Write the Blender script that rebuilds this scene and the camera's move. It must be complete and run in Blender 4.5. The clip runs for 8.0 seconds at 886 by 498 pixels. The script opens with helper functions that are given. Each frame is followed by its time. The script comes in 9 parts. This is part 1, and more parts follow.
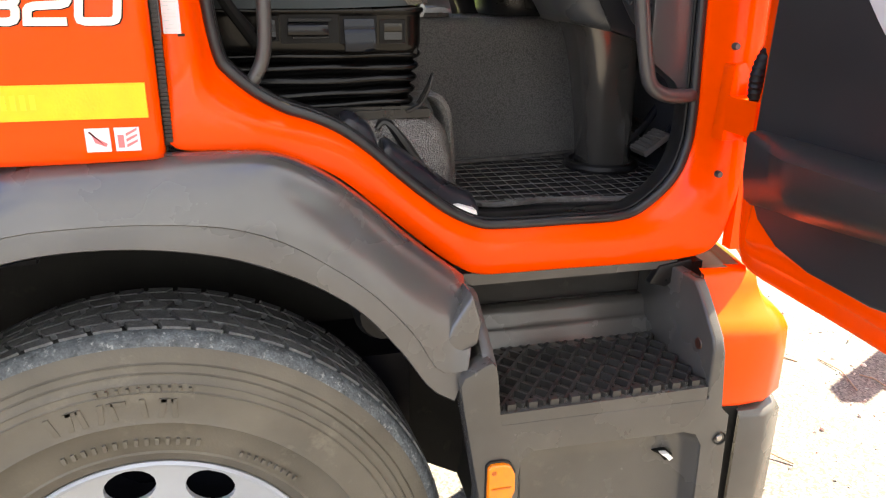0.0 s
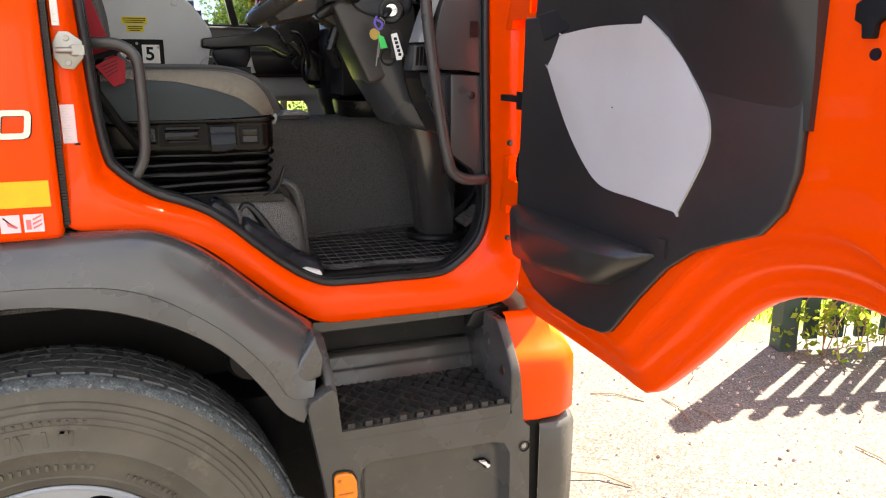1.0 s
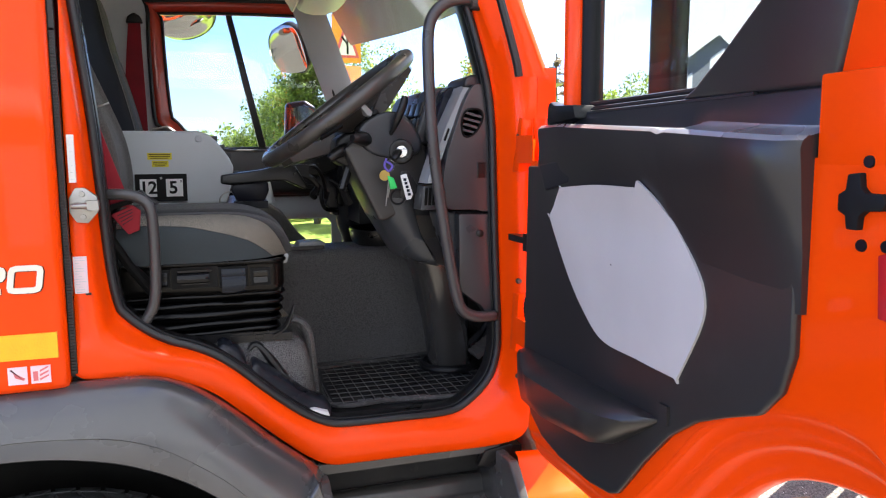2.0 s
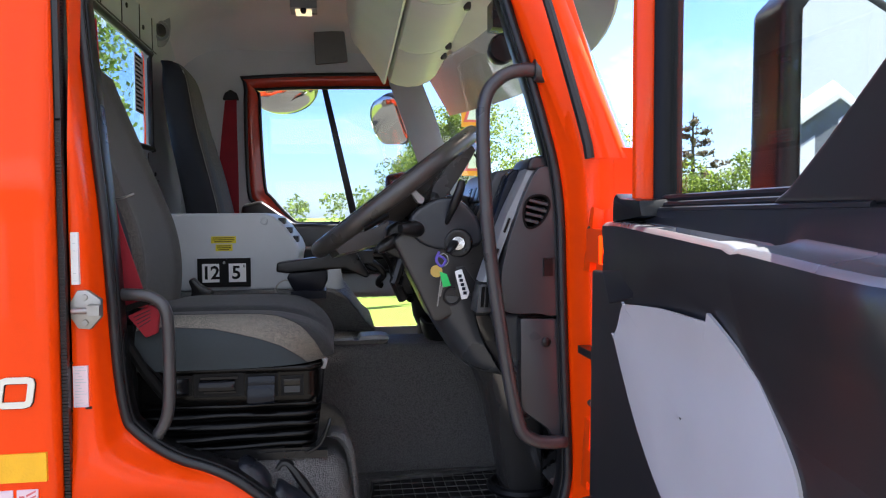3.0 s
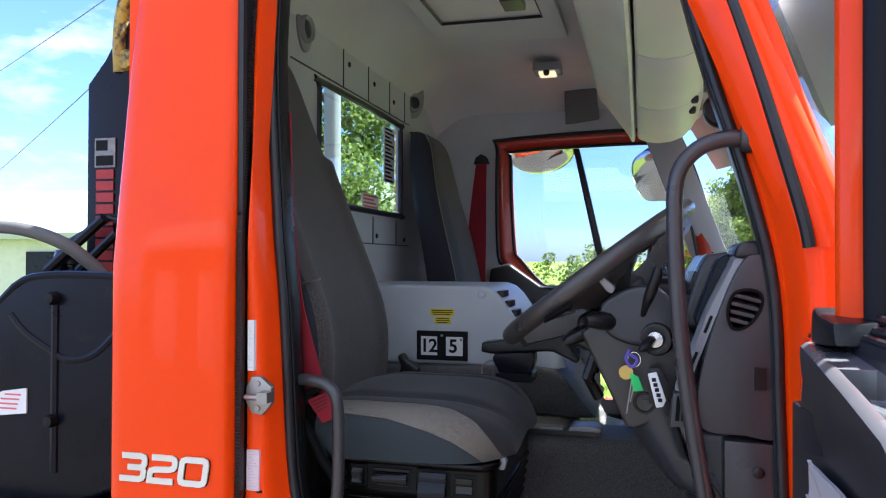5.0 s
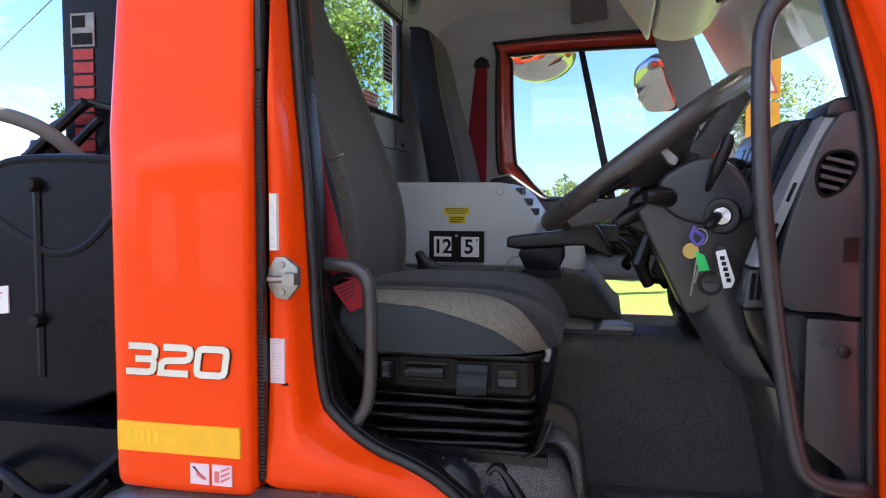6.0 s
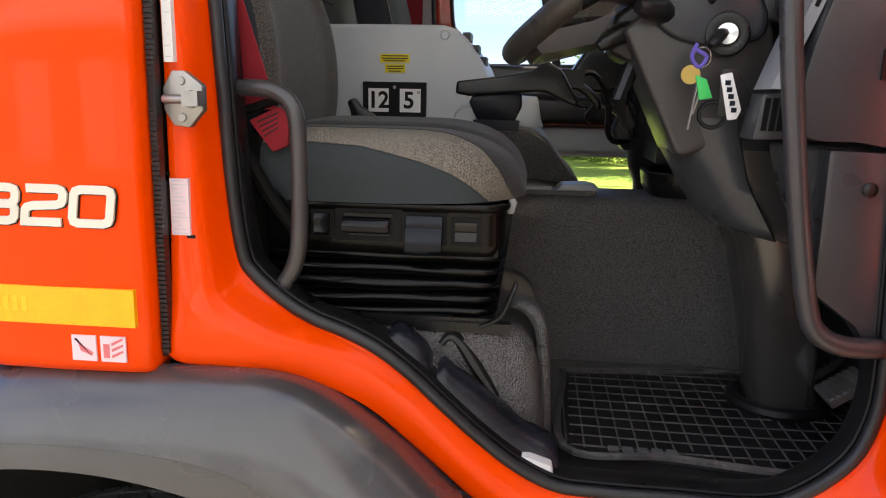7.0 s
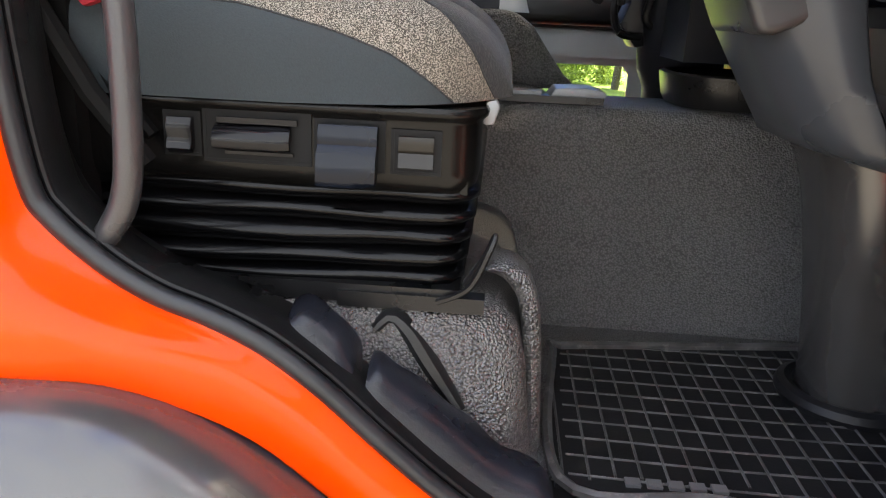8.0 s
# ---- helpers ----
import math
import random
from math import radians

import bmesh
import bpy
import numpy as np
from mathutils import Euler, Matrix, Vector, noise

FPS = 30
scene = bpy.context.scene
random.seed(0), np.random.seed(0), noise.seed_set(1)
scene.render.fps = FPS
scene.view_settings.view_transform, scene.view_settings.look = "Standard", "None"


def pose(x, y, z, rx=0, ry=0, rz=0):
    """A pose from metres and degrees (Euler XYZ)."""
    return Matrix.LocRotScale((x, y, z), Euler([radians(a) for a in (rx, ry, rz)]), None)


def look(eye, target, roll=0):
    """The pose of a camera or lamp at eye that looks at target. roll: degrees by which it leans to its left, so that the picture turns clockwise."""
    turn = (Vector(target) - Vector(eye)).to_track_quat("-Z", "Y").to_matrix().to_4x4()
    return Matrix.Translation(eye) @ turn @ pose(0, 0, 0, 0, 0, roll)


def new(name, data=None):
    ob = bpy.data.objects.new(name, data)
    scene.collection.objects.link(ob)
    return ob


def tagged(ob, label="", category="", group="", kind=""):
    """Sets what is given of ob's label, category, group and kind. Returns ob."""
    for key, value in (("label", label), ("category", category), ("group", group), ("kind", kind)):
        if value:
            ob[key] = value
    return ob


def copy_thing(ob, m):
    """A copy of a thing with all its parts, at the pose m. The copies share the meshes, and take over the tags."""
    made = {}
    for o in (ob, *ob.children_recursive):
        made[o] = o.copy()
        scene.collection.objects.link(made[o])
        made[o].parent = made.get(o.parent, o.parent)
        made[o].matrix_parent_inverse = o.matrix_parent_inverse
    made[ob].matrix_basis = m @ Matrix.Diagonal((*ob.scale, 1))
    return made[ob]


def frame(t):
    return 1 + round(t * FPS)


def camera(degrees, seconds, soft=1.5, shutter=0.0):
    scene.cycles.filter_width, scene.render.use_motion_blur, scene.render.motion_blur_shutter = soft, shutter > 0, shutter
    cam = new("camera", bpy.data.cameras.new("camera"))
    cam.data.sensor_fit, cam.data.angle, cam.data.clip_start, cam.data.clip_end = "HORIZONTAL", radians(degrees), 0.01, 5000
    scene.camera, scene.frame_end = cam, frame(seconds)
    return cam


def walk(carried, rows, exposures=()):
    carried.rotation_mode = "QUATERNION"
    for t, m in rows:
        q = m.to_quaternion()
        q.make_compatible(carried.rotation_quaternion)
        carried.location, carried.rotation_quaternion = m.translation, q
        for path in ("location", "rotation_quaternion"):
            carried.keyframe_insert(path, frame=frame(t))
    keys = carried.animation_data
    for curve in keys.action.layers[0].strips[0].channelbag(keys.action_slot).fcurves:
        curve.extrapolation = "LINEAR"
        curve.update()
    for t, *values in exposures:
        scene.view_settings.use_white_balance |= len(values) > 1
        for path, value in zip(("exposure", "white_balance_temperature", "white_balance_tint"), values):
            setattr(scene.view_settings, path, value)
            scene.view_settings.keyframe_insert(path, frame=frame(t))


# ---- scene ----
cam = camera(61.0, 8.0, soft=1.15)
METRES, EYE, TILT, LEAN, TURN = 2.158, 1.58, -20.0, -0.5, -14.3
ROWS = [
    (0.0, 0.0, 0.0, 0.0, -0.0, 0.0, -0.0),
    (0.5, 0.0411, -0.0954, -0.0228, -4.47, 2.2, 1.56),
    (1.0, 0.0704, -0.1784, -0.0294, -6.04, 5.76, 2.42),
    (1.5, 0.0837, -0.2003, -0.0096, -5.46, 9.6, 2.72),
    (3.0, 0.1776, -0.0814, 0.0892, 6.2, 17.46, -1.28),
    (3.5, 0.2473, -0.031, 0.1272, 13.76, 19.03, -4.39),
    (4.0, 0.276, -0.0162, 0.1617, 21.67, 20.11, -7.4),
    (5.5, 0.2384, 0.0105, 0.1455, 28.13, 17.54, -9.3),
    (6.0, 0.1787, 0.0409, 0.1191, 25.31, 14.4, -8.59),
    (6.5, 0.1352, 0.0746, 0.1011, 22.02, 10.69, -7.86),
    (7.0, 0.1192, 0.1389, 0.0967, 19.45, 7.61, -7.56),
    (7.5, 0.1009, 0.2387, 0.1193, 17.55, 4.77, -7.72),
    (8.0, 0.0645, 0.3189, 0.1286, 16.75, 1.79, -8.24),
]
walk(cam, [(t, pose(0, -1.15, EYE, TILT, LEAN, TURN) @ pose(METRES * x, METRES * y, METRES * z, 90 + pitch, roll, yaw)) for t, x, y, z, yaw, pitch, roll in ROWS],
     exposures=[(0.0, 4.26, 7500, 10), (0.5, 4.00, 7700, 10), (1.0, 3.84, 7500, 10), (1.5, 3.80, 6900, 11), (3.0, 3.48, 6100, 13), (3.5, 3.35, 5850, 13), (4.0, 3.38, 5800, 13), (5.5, 3.36, 5650, 14), (6.0, 3.44, 6050, 13), (6.5, 3.56, 6700, 12), (7.0, 3.68, 7300, 11), (7.5, 4.12, 7100, 10), (8.0, 4.68, 6900, 10)])

# ---- light ----
SUN_DIR = Vector((0.89, 0.456, 1.28)).normalized()      # towards the sun
world = bpy.data.worlds.new("world")
scene.world = world
world.use_nodes = True
wn, wl = world.node_tree.nodes, world.node_tree.links
wn.clear()
w_out, w_bg, w_sky = wn.new("ShaderNodeOutputWorld"), wn.new("ShaderNodeBackground"), wn.new("ShaderNodeTexSky")
w_sky.sky_type, w_sky.sun_disc = "NISHITA", False
w_sky.sun_elevation = math.asin(SUN_DIR.z)
w_sky.sun_rotation = math.atan2(SUN_DIR.x, SUN_DIR.y)
w_sky.air_density, w_sky.dust_density = 1.0, 0.6
w_co, w_map = wn.new("ShaderNodeTexCoord"), wn.new("ShaderNodeMapping")
w_map.inputs["Scale"].default_value = (1.6, 1.6, 4.2)
w_map.inputs["Location"].default_value = (1.15, 0.6, 0.75)
w_n = wn.new("ShaderNodeTexNoise")
w_n.inputs["Scale"].default_value, w_n.inputs["Detail"].default_value, w_n.inputs["Roughness"].default_value = 2.6, 9, 0.58
w_r = wn.new("ShaderNodeValToRGB")
w_r.color_ramp.elements[0].position, w_r.color_ramp.elements[1].position = 0.385, 0.555
w_mix = wn.new("ShaderNodeMixRGB")
w_mix.inputs["Color2"].default_value = (0.98, 1.04, 1.13, 1)
w_deep = wn.new("ShaderNodeMixRGB")      # a deep clear blue between the clouds
w_deep.blend_type, w_deep.inputs["Fac"].default_value, w_deep.inputs["Color2"].default_value = "MULTIPLY", 1.0, (0.15, 0.185, 0.30, 1)
wl.new(w_co.outputs["Generated"], w_map.inputs["Vector"])
wl.new(w_map.outputs["Vector"], w_n.inputs["Vector"])
w_dot, w_thin = wn.new("ShaderNodeVectorMath"), wn.new("ShaderNodeMath")      # cloud thickens to the front, and added behind, unseen, to brighten the shaded side
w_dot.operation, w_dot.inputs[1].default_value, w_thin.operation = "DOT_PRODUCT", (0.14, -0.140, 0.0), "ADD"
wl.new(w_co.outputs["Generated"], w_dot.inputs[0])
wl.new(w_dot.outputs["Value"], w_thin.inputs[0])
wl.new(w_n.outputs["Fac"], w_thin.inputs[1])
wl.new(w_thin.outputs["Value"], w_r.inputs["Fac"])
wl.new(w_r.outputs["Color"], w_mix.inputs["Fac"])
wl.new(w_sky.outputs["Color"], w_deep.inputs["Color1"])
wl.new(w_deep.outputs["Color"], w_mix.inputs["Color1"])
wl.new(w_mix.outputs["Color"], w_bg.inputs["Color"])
wl.new(w_bg.outputs["Background"], w_out.inputs["Surface"])
w_bg.inputs["Strength"].default_value = 0.15
sun = new("sun", bpy.data.lights.new("sun", "SUN"))
sun.data.energy, sun.data.angle, sun.data.color = 2.5, radians(0.6), (1.0, 0.95, 0.86)
sun.matrix_basis = look(SUN_DIR * 30, (0, 0, 0))


# ---- materials ----
def mat(name, color, rough=0.5, metal=0.0, spec=0.5, var=0.12, scale=6.0, grain=0.0, grain_scale=300.0, bump=0.0,
        bump_scale=200.0, coat=0.0, stain=None, stain_at=0.58, wrinkle=0.0, kind="noise", sheen=0.0, rough_var=0.1, cell=0.0, speckle=None, depth=0.002):
    """A procedural surface: base colour varied at two scales, with relief, stains and uneven gloss."""
    m = bpy.data.materials.new(name)
    m.use_nodes = True
    n, l = m.node_tree.nodes, m.node_tree.links
    b = n["Principled BSDF"]
    co = n.new("ShaderNodeTexCoord")
    big, fine = n.new("ShaderNodeTexNoise"), n.new("ShaderNodeTexNoise")
    big.inputs["Scale"].default_value, big.inputs["Detail"].default_value = scale, 6
    fine.inputs["Scale"].default_value, fine.inputs["Detail"].default_value = grain_scale, 3
    for t in (big, fine):
        l.new(co.outputs["Object"], t.inputs["Vector"])
    c = Vector(color)
    ramp = n.new("ShaderNodeValToRGB")
    e = ramp.color_ramp.elements
    e[0].position, e[1].position = 0.3, 0.7
    e[0].color, e[1].color = (*(c * (1 - var)), 1), (*[min(1, v) for v in c * (1 + var)], 1)
    l.new(big.outputs["Fac"], ramp.inputs["Fac"])
    last = ramp.outputs["Color"]
    if grain:
        g = n.new("ShaderNodeMixRGB")
        g.blend_type, g.inputs["Fac"].default_value = "OVERLAY", grain
        l.new(last, g.inputs["Color1"])
        l.new(fine.outputs["Fac"], g.inputs["Color2"])
        last = g.outputs["Color"]
    if stain:
        s, r, x = n.new("ShaderNodeTexNoise"), n.new("ShaderNodeValToRGB"), n.new("ShaderNodeMixRGB")
        s.inputs["Scale"].default_value, s.inputs["Detail"].default_value, s.inputs["Roughness"].default_value = scale * 1.7, 9, 0.7
        r.color_ramp.elements[0].position, r.color_ramp.elements[1].position = stain_at, stain_at + 0.14
        l.new(co.outputs["Object"], s.inputs["Vector"])
        l.new(s.outputs["Fac"], r.inputs["Fac"])
        l.new(r.outputs["Color"], x.inputs["Fac"])
        l.new(last, x.inputs["Color1"])
        x.inputs["Color2"].default_value = (*stain, 1)
        last = x.outputs["Color"]
    # cell paints lit grain tops and shaded grooves into the base colour
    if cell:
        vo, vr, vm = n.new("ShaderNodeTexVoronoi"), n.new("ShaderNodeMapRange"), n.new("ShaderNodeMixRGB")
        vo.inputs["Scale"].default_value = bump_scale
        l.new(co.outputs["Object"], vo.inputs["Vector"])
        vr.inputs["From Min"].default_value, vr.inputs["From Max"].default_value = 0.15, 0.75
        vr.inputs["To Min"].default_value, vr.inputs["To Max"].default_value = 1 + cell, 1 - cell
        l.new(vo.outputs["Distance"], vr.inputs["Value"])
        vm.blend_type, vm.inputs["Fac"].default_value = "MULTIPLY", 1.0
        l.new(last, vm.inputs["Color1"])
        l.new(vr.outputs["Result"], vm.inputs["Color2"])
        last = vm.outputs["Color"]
    if speckle:
        sr, sm = n.new("ShaderNodeValToRGB"), n.new("ShaderNodeMixRGB")
        sr.color_ramp.elements[0].position, sr.color_ramp.elements[1].position = 0.46, 0.60
        l.new(fine.outputs["Fac"], sr.inputs["Fac"])
        l.new(sr.outputs["Color"], sm.inputs["Fac"])
        l.new(last, sm.inputs["Color1"])
        sm.inputs["Color2"].default_value = (*speckle, 1)
        last = sm.outputs["Color"]
    l.new(last, b.inputs["Base Color"])
    mr = n.new("ShaderNodeMapRange")
    mr.inputs["To Min"].default_value, mr.inputs["To Max"].default_value = max(0.02, rough - rough_var), min(1, rough + rough_var)
    l.new(big.outputs["Fac"], mr.inputs["Value"])
    l.new(mr.outputs["Result"], b.inputs["Roughness"])
    b.inputs["Metallic"].default_value = metal
    b.inputs["Specular IOR Level"].default_value = spec
    b.inputs["Coat Weight"].default_value, b.inputs["Coat Roughness"].default_value = coat, 0.04
    b.inputs["Sheen Weight"].default_value = sheen
    if bump or wrinkle:
        tex = n.new("ShaderNodeTexVoronoi") if kind == "leather" else n.new("ShaderNodeTexNoise")
        tex.inputs["Scale"].default_value = bump_scale
        l.new(co.outputs["Object"], tex.inputs["Vector"])
        bp = n.new("ShaderNodeBump")
        bp.inputs["Strength"].default_value, bp.inputs["Distance"].default_value = bump, depth
        l.new(tex.outputs["Distance" if kind == "leather" else "Fac"], bp.inputs["Height"])
        if wrinkle:
            b2 = n.new("ShaderNodeBump")
            b2.inputs["Strength"].default_value, b2.inputs["Distance"].default_value = wrinkle, 0.02
            l.new(big.outputs["Fac"], b2.inputs["Height"])
            l.new(b2.outputs["Normal"], bp.inputs["Normal"])
        l.new(bp.outputs["Normal"], b.inputs["Normal"])
    return m


def glass(name, tint=(0.80, 0.84, 0.83), rough=0.0):
    """A thin pane: tinted see-through, with gloss that rises at grazing angles."""
    m = bpy.data.materials.new(name)
    m.use_nodes = True
    n, l = m.node_tree.nodes, m.node_tree.links
    n.clear()
    out, mix, tr, gl, lw = (n.new("ShaderNode" + k) for k in ("OutputMaterial", "MixShader", "BsdfTransparent", "BsdfGlossy", "LayerWeight"))
    tr.inputs["Color"].default_value = (*tint, 1)
    gl.inputs["Roughness"].default_value = rough
    lw.inputs["Blend"].default_value = 0.5
    pw, ma = n.new("ShaderNodeMath"), n.new("ShaderNodeMath")
    pw.operation, ma.operation = "POWER", "MULTIPLY_ADD"
    pw.inputs[1].default_value = 5.0
    ma.inputs[1].default_value, ma.inputs[2].default_value = 0.75, 0.035
    l.new(lw.outputs["Facing"], pw.inputs[0])
    l.new(pw.outputs["Value"], ma.inputs[0])
    l.new(ma.outputs["Value"], mix.inputs["Fac"])
    l.new(tr.outputs["BSDF"], mix.inputs[1])
    l.new(gl.outputs["BSDF"], mix.inputs[2])
    l.new(mix.outputs["Shader"], out.inputs["Surface"])
    return m


def smoked(name, tint, body, solid):
    """See-through tinted plastic with a dull body colour."""
    m = mat(name, body, 0.35, var=0.06)
    n, l = m.node_tree.nodes, m.node_tree.links
    tr, mx = n.new("ShaderNodeBsdfTransparent"), n.new("ShaderNodeMixShader")
    tr.inputs["Color"].default_value, mx.inputs["Fac"].default_value = (*tint, 1), solid
    l.new(tr.outputs["BSDF"], mx.inputs[1])
    l.new(n["Principled BSDF"].outputs["BSDF"], mx.inputs[2])
    l.new(mx.outputs["Shader"], n["Material Output"].inputs["Surface"])
    return m


VISOR = smoked("smoked_visor_plastic", (0.50, 0.47, 0.43), (0.40, 0.37, 0.33), 0.72)
ORANGE = mat("orange_paint", (0.93, 0.063, 0.0002), 0.34, spec=0.10, var=0.035, scale=2.5, coat=0.27, rough_var=0.05, bump=0.012, bump_scale=9)
RED_FRAME = mat("red_window_frame", (0.42, 0.030, 0.010), 0.35, coat=0.5)
PLASTIC = mat("grey_fender_plastic", (0.058, 0.057, 0.058), 0.27, spec=0.5, coat=0.75, var=0.18, scale=5, bump=0.05, bump_scale=420, stain=(0.070, 0.068, 0.066), stain_at=0.62, rough_var=0.04)
PLASTIC.node_tree.nodes["Principled BSDF"].inputs["Coat Roughness"].default_value = 0.20
STEP_PL = mat("step_plastic", (0.062, 0.059, 0.055), 0.26, var=0.18, scale=7, bump=0.12, bump_scale=350, stain=(0.084, 0.079, 0.069), stain_at=0.60)
BLACK = mat("black_plastic", (0.009, 0.009, 0.0095), 0.30, spec=0.34, var=0.2, scale=12, bump=0.10, bump_scale=420)
TRIM = mat("dark_door_trim", (0.026, 0.0245, 0.024), 0.32, var=0.2, scale=3.5, bump=0.06, bump_scale=900, depth=0.0008, kind="leather", stain=(0.031, 0.030, 0.028), stain_at=0.60, cell=0.10)
DASH = mat("dash_plastic", (0.040, 0.043, 0.047), 0.30, spec=0.45, var=0.14, scale=5, bump=0.05, bump_scale=1200, depth=0.0006, stain=(0.050, 0.048, 0.045), stain_at=0.64)
DASH_DARK = mat("dash_dark_plastic", (0.017, 0.0175, 0.021), 0.34, var=0.14, scale=6, bump=0.05, bump_scale=1200, depth=0.0006)
NAVY = mat("navy_dash_plastic", (0.005, 0.008, 0.016), 0.30, spec=0.2, var=0.1)
SEAT_PL = mat("seat_housing_plastic", (0.0042, 0.0040, 0.0038), 0.24, spec=0.22, var=0.25, scale=9, bump=0.05, bump_scale=1300, depth=0.0006, stain=(0.0075, 0.0068, 0.0060), stain_at=0.64)
WHEEL_PL = mat("steering_wheel_leather", (0.046, 0.042, 0.038), 0.28, spec=0.6, var=0.18, scale=8, bump=0.15, bump_scale=380, kind="leather")
LEDGE = mat("blue_black_sill_plastic", (0.013, 0.0145, 0.020), 0.28, spec=0.35, var=0.3, scale=14, bump=0.1, bump_scale=300, stain=(0.034, 0.034, 0.036), stain_at=0.66)
# Paler, metallic grey paints sun and sky sheen onto the shelf top
SHELF_TOP = mat("lit_door_shelf_vinyl", (0.17, 0.172, 0.178), 0.28, metal=0.3, spec=1.0, var=0.12, scale=7, bump=0.05, bump_scale=420, kind="leather", rough_var=0.05)
SILVER_PL = mat("silver_plastic", (0.24, 0.25, 0.26), 0.30, var=0.05)
LINER = mat("arch_liner_plastic", (0.005, 0.005, 0.005), 0.75, spec=0.12, var=0.3, scale=9)
DUSTY = mat("dusty_arch_liner", (0.026, 0.025, 0.023), 0.8, var=0.35, scale=9, stain=(0.06, 0.055, 0.045), stain_at=0.60)
GREY_PL = mat("grey_cab_plastic", (0.48, 0.505, 0.53), 0.40, var=0.08, scale=4, bump=0.06, bump_scale=1200, depth=0.0006, stain=(0.42, 0.43, 0.44), stain_at=0.66)
HEADLINER = mat("headliner", (0.62, 0.62, 0.62), 0.75, var=0.07, scale=3, bump=0.12, bump_scale=350, stain=(0.55, 0.545, 0.53), stain_at=0.62)
SHELF_PL = mat("cream_shelf_plastic", (0.78, 0.77, 0.735), 0.5, var=0.05, scale=4, bump=0.1, bump_scale=400)
RUBBER = mat("black_rubber", (0.008, 0.008, 0.009), 0.45, spec=0.22, var=0.3, scale=15, bump=0.1, bump_scale=250, stain=(0.02, 0.019, 0.017), stain_at=0.64)
SEAL = mat("door_seal_rubber", (0.016, 0.017, 0.019), 0.36, spec=0.4, var=0.2, scale=30)
TYRE = mat("tyre_sidewall", (0.098, 0.087, 0.069), 0.66, var=0.20, scale=9, bump=0.2, bump_scale=220, stain=(0.14, 0.125, 0.098), stain_at=0.56)
TREAD = mat("tyre_tread", (0.105, 0.110, 0.115), 0.66, var=0.35, scale=30, bump=0.6, bump_scale=160, stain=(0.24, 0.24, 0.235), stain_at=0.58, grain=0.6, grain_scale=260)
SCUFF = mat("scuffed_tyre_shoulder", (0.085, 0.097, 0.108), 0.8, var=0.4, scale=60, bump=1.0, bump_scale=120, stain=(0.36, 0.37, 0.375), stain_at=0.56, grain=0.7, grain_scale=260)
RIM = mat("silver_painted_steel", (0.44, 0.47, 0.52), 0.34, metal=0.35, var=0.06, scale=12, stain=(0.30, 0.27, 0.23), stain_at=0.70)
STEEL = mat("zinc_steel", (0.36, 0.35, 0.33), 0.40, metal=0.85, var=0.15, scale=30, stain=(0.18, 0.155, 0.12), stain_at=0.62)
CHROME = mat("bright_chrome", (0.55, 0.55, 0.55), 0.16, metal=1.0, var=0.06)
GRAB = mat("grab_handle_coating", (0.040, 0.039, 0.041), 0.30, spec=0.6, var=0.12, scale=12, bump=0.15, bump_scale=450)
FABRIC = mat("dark_seat_fabric", (0.014, 0.016, 0.018), 0.9, var=0.15, scale=8, speckle=(0.036, 0.036, 0.036), grain=0.25, grain_scale=500, bump=0.35, bump_scale=650, sheen=0.1)
FABRIC_BLUE = mat("blue_grey_seat_fabric", (0.026, 0.035, 0.040), 0.88, var=0.08, scale=8, grain=0.2, grain_scale=500, bump=0.25, bump_scale=650, sheen=0.1)
BACK_BLUE = mat("navy_backrest_fabric", (0.011, 0.015, 0.021), 0.88, var=0.10, scale=8, grain=0.2, grain_scale=500, bump=0.25, bump_scale=650, sheen=0.1)
NIGHT = mat("black_seat_fabric", (0.012, 0.013, 0.018), 0.85, var=0.2, scale=8, bump=0.25, bump_scale=650)
CHANNEL = mat("black_window_rubber", (0.007, 0.007, 0.008), 0.5, spec=0.2, var=0.2, scale=20)
FABRIC_GREY = mat("grey_seat_fabric", (0.036, 0.033, 0.029), 0.92, speckle=(0.082, 0.075, 0.066), var=0.10, scale=10, grain=0.45, grain_scale=420, bump=0.5, bump_scale=520, sheen=0.1)
PALE_FABRIC = mat("pale_seat_fabric", (0.15, 0.142, 0.13), 0.92, var=0.10, scale=10, speckle=(0.22, 0.21, 0.195), grain_scale=420, bump=0.4, bump_scale=520)
TWEED = mat("tweed_seat_trim", (0.045, 0.041, 0.033), 0.95, var=0.15, scale=14, speckle=(0.33, 0.30, 0.25), grain_scale=950, bump=0.8, bump_scale=950, depth=0.001)
# Shade in the embossed grooves is painted in through cell, besides the bump
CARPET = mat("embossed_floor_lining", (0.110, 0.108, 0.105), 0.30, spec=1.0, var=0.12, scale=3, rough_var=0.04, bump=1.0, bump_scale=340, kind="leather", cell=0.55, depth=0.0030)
BELT = mat("red_seat_belt", (0.26, 0.008, 0.018), 0.8, var=0.12, scale=14, bump=0.4, bump_scale=700)
YELLOW = mat("yellow_label", (0.72, 0.60, 0.02), 0.5, var=0.05)
YELLOW_TAPE = mat("yellow_reflective_tape", (0.92, 0.47, 0.002), 0.42, var=0.05, scale=40, bump=0.3, bump_scale=250, kind="leather", coat=0.3)
WHITE = mat("white_label", (0.78, 0.77, 0.76), 0.5, var=0.04)
PINKISH = mat("pale_pink_label", (0.80, 0.62, 0.66), 0.5, var=0.05)
INK = mat("black_print", (0.009, 0.009, 0.009), 0.6, spec=0.15, var=0.05)
RED_INK = mat("red_print", (0.70, 0.16, 0.17), 0.6, var=0.05)
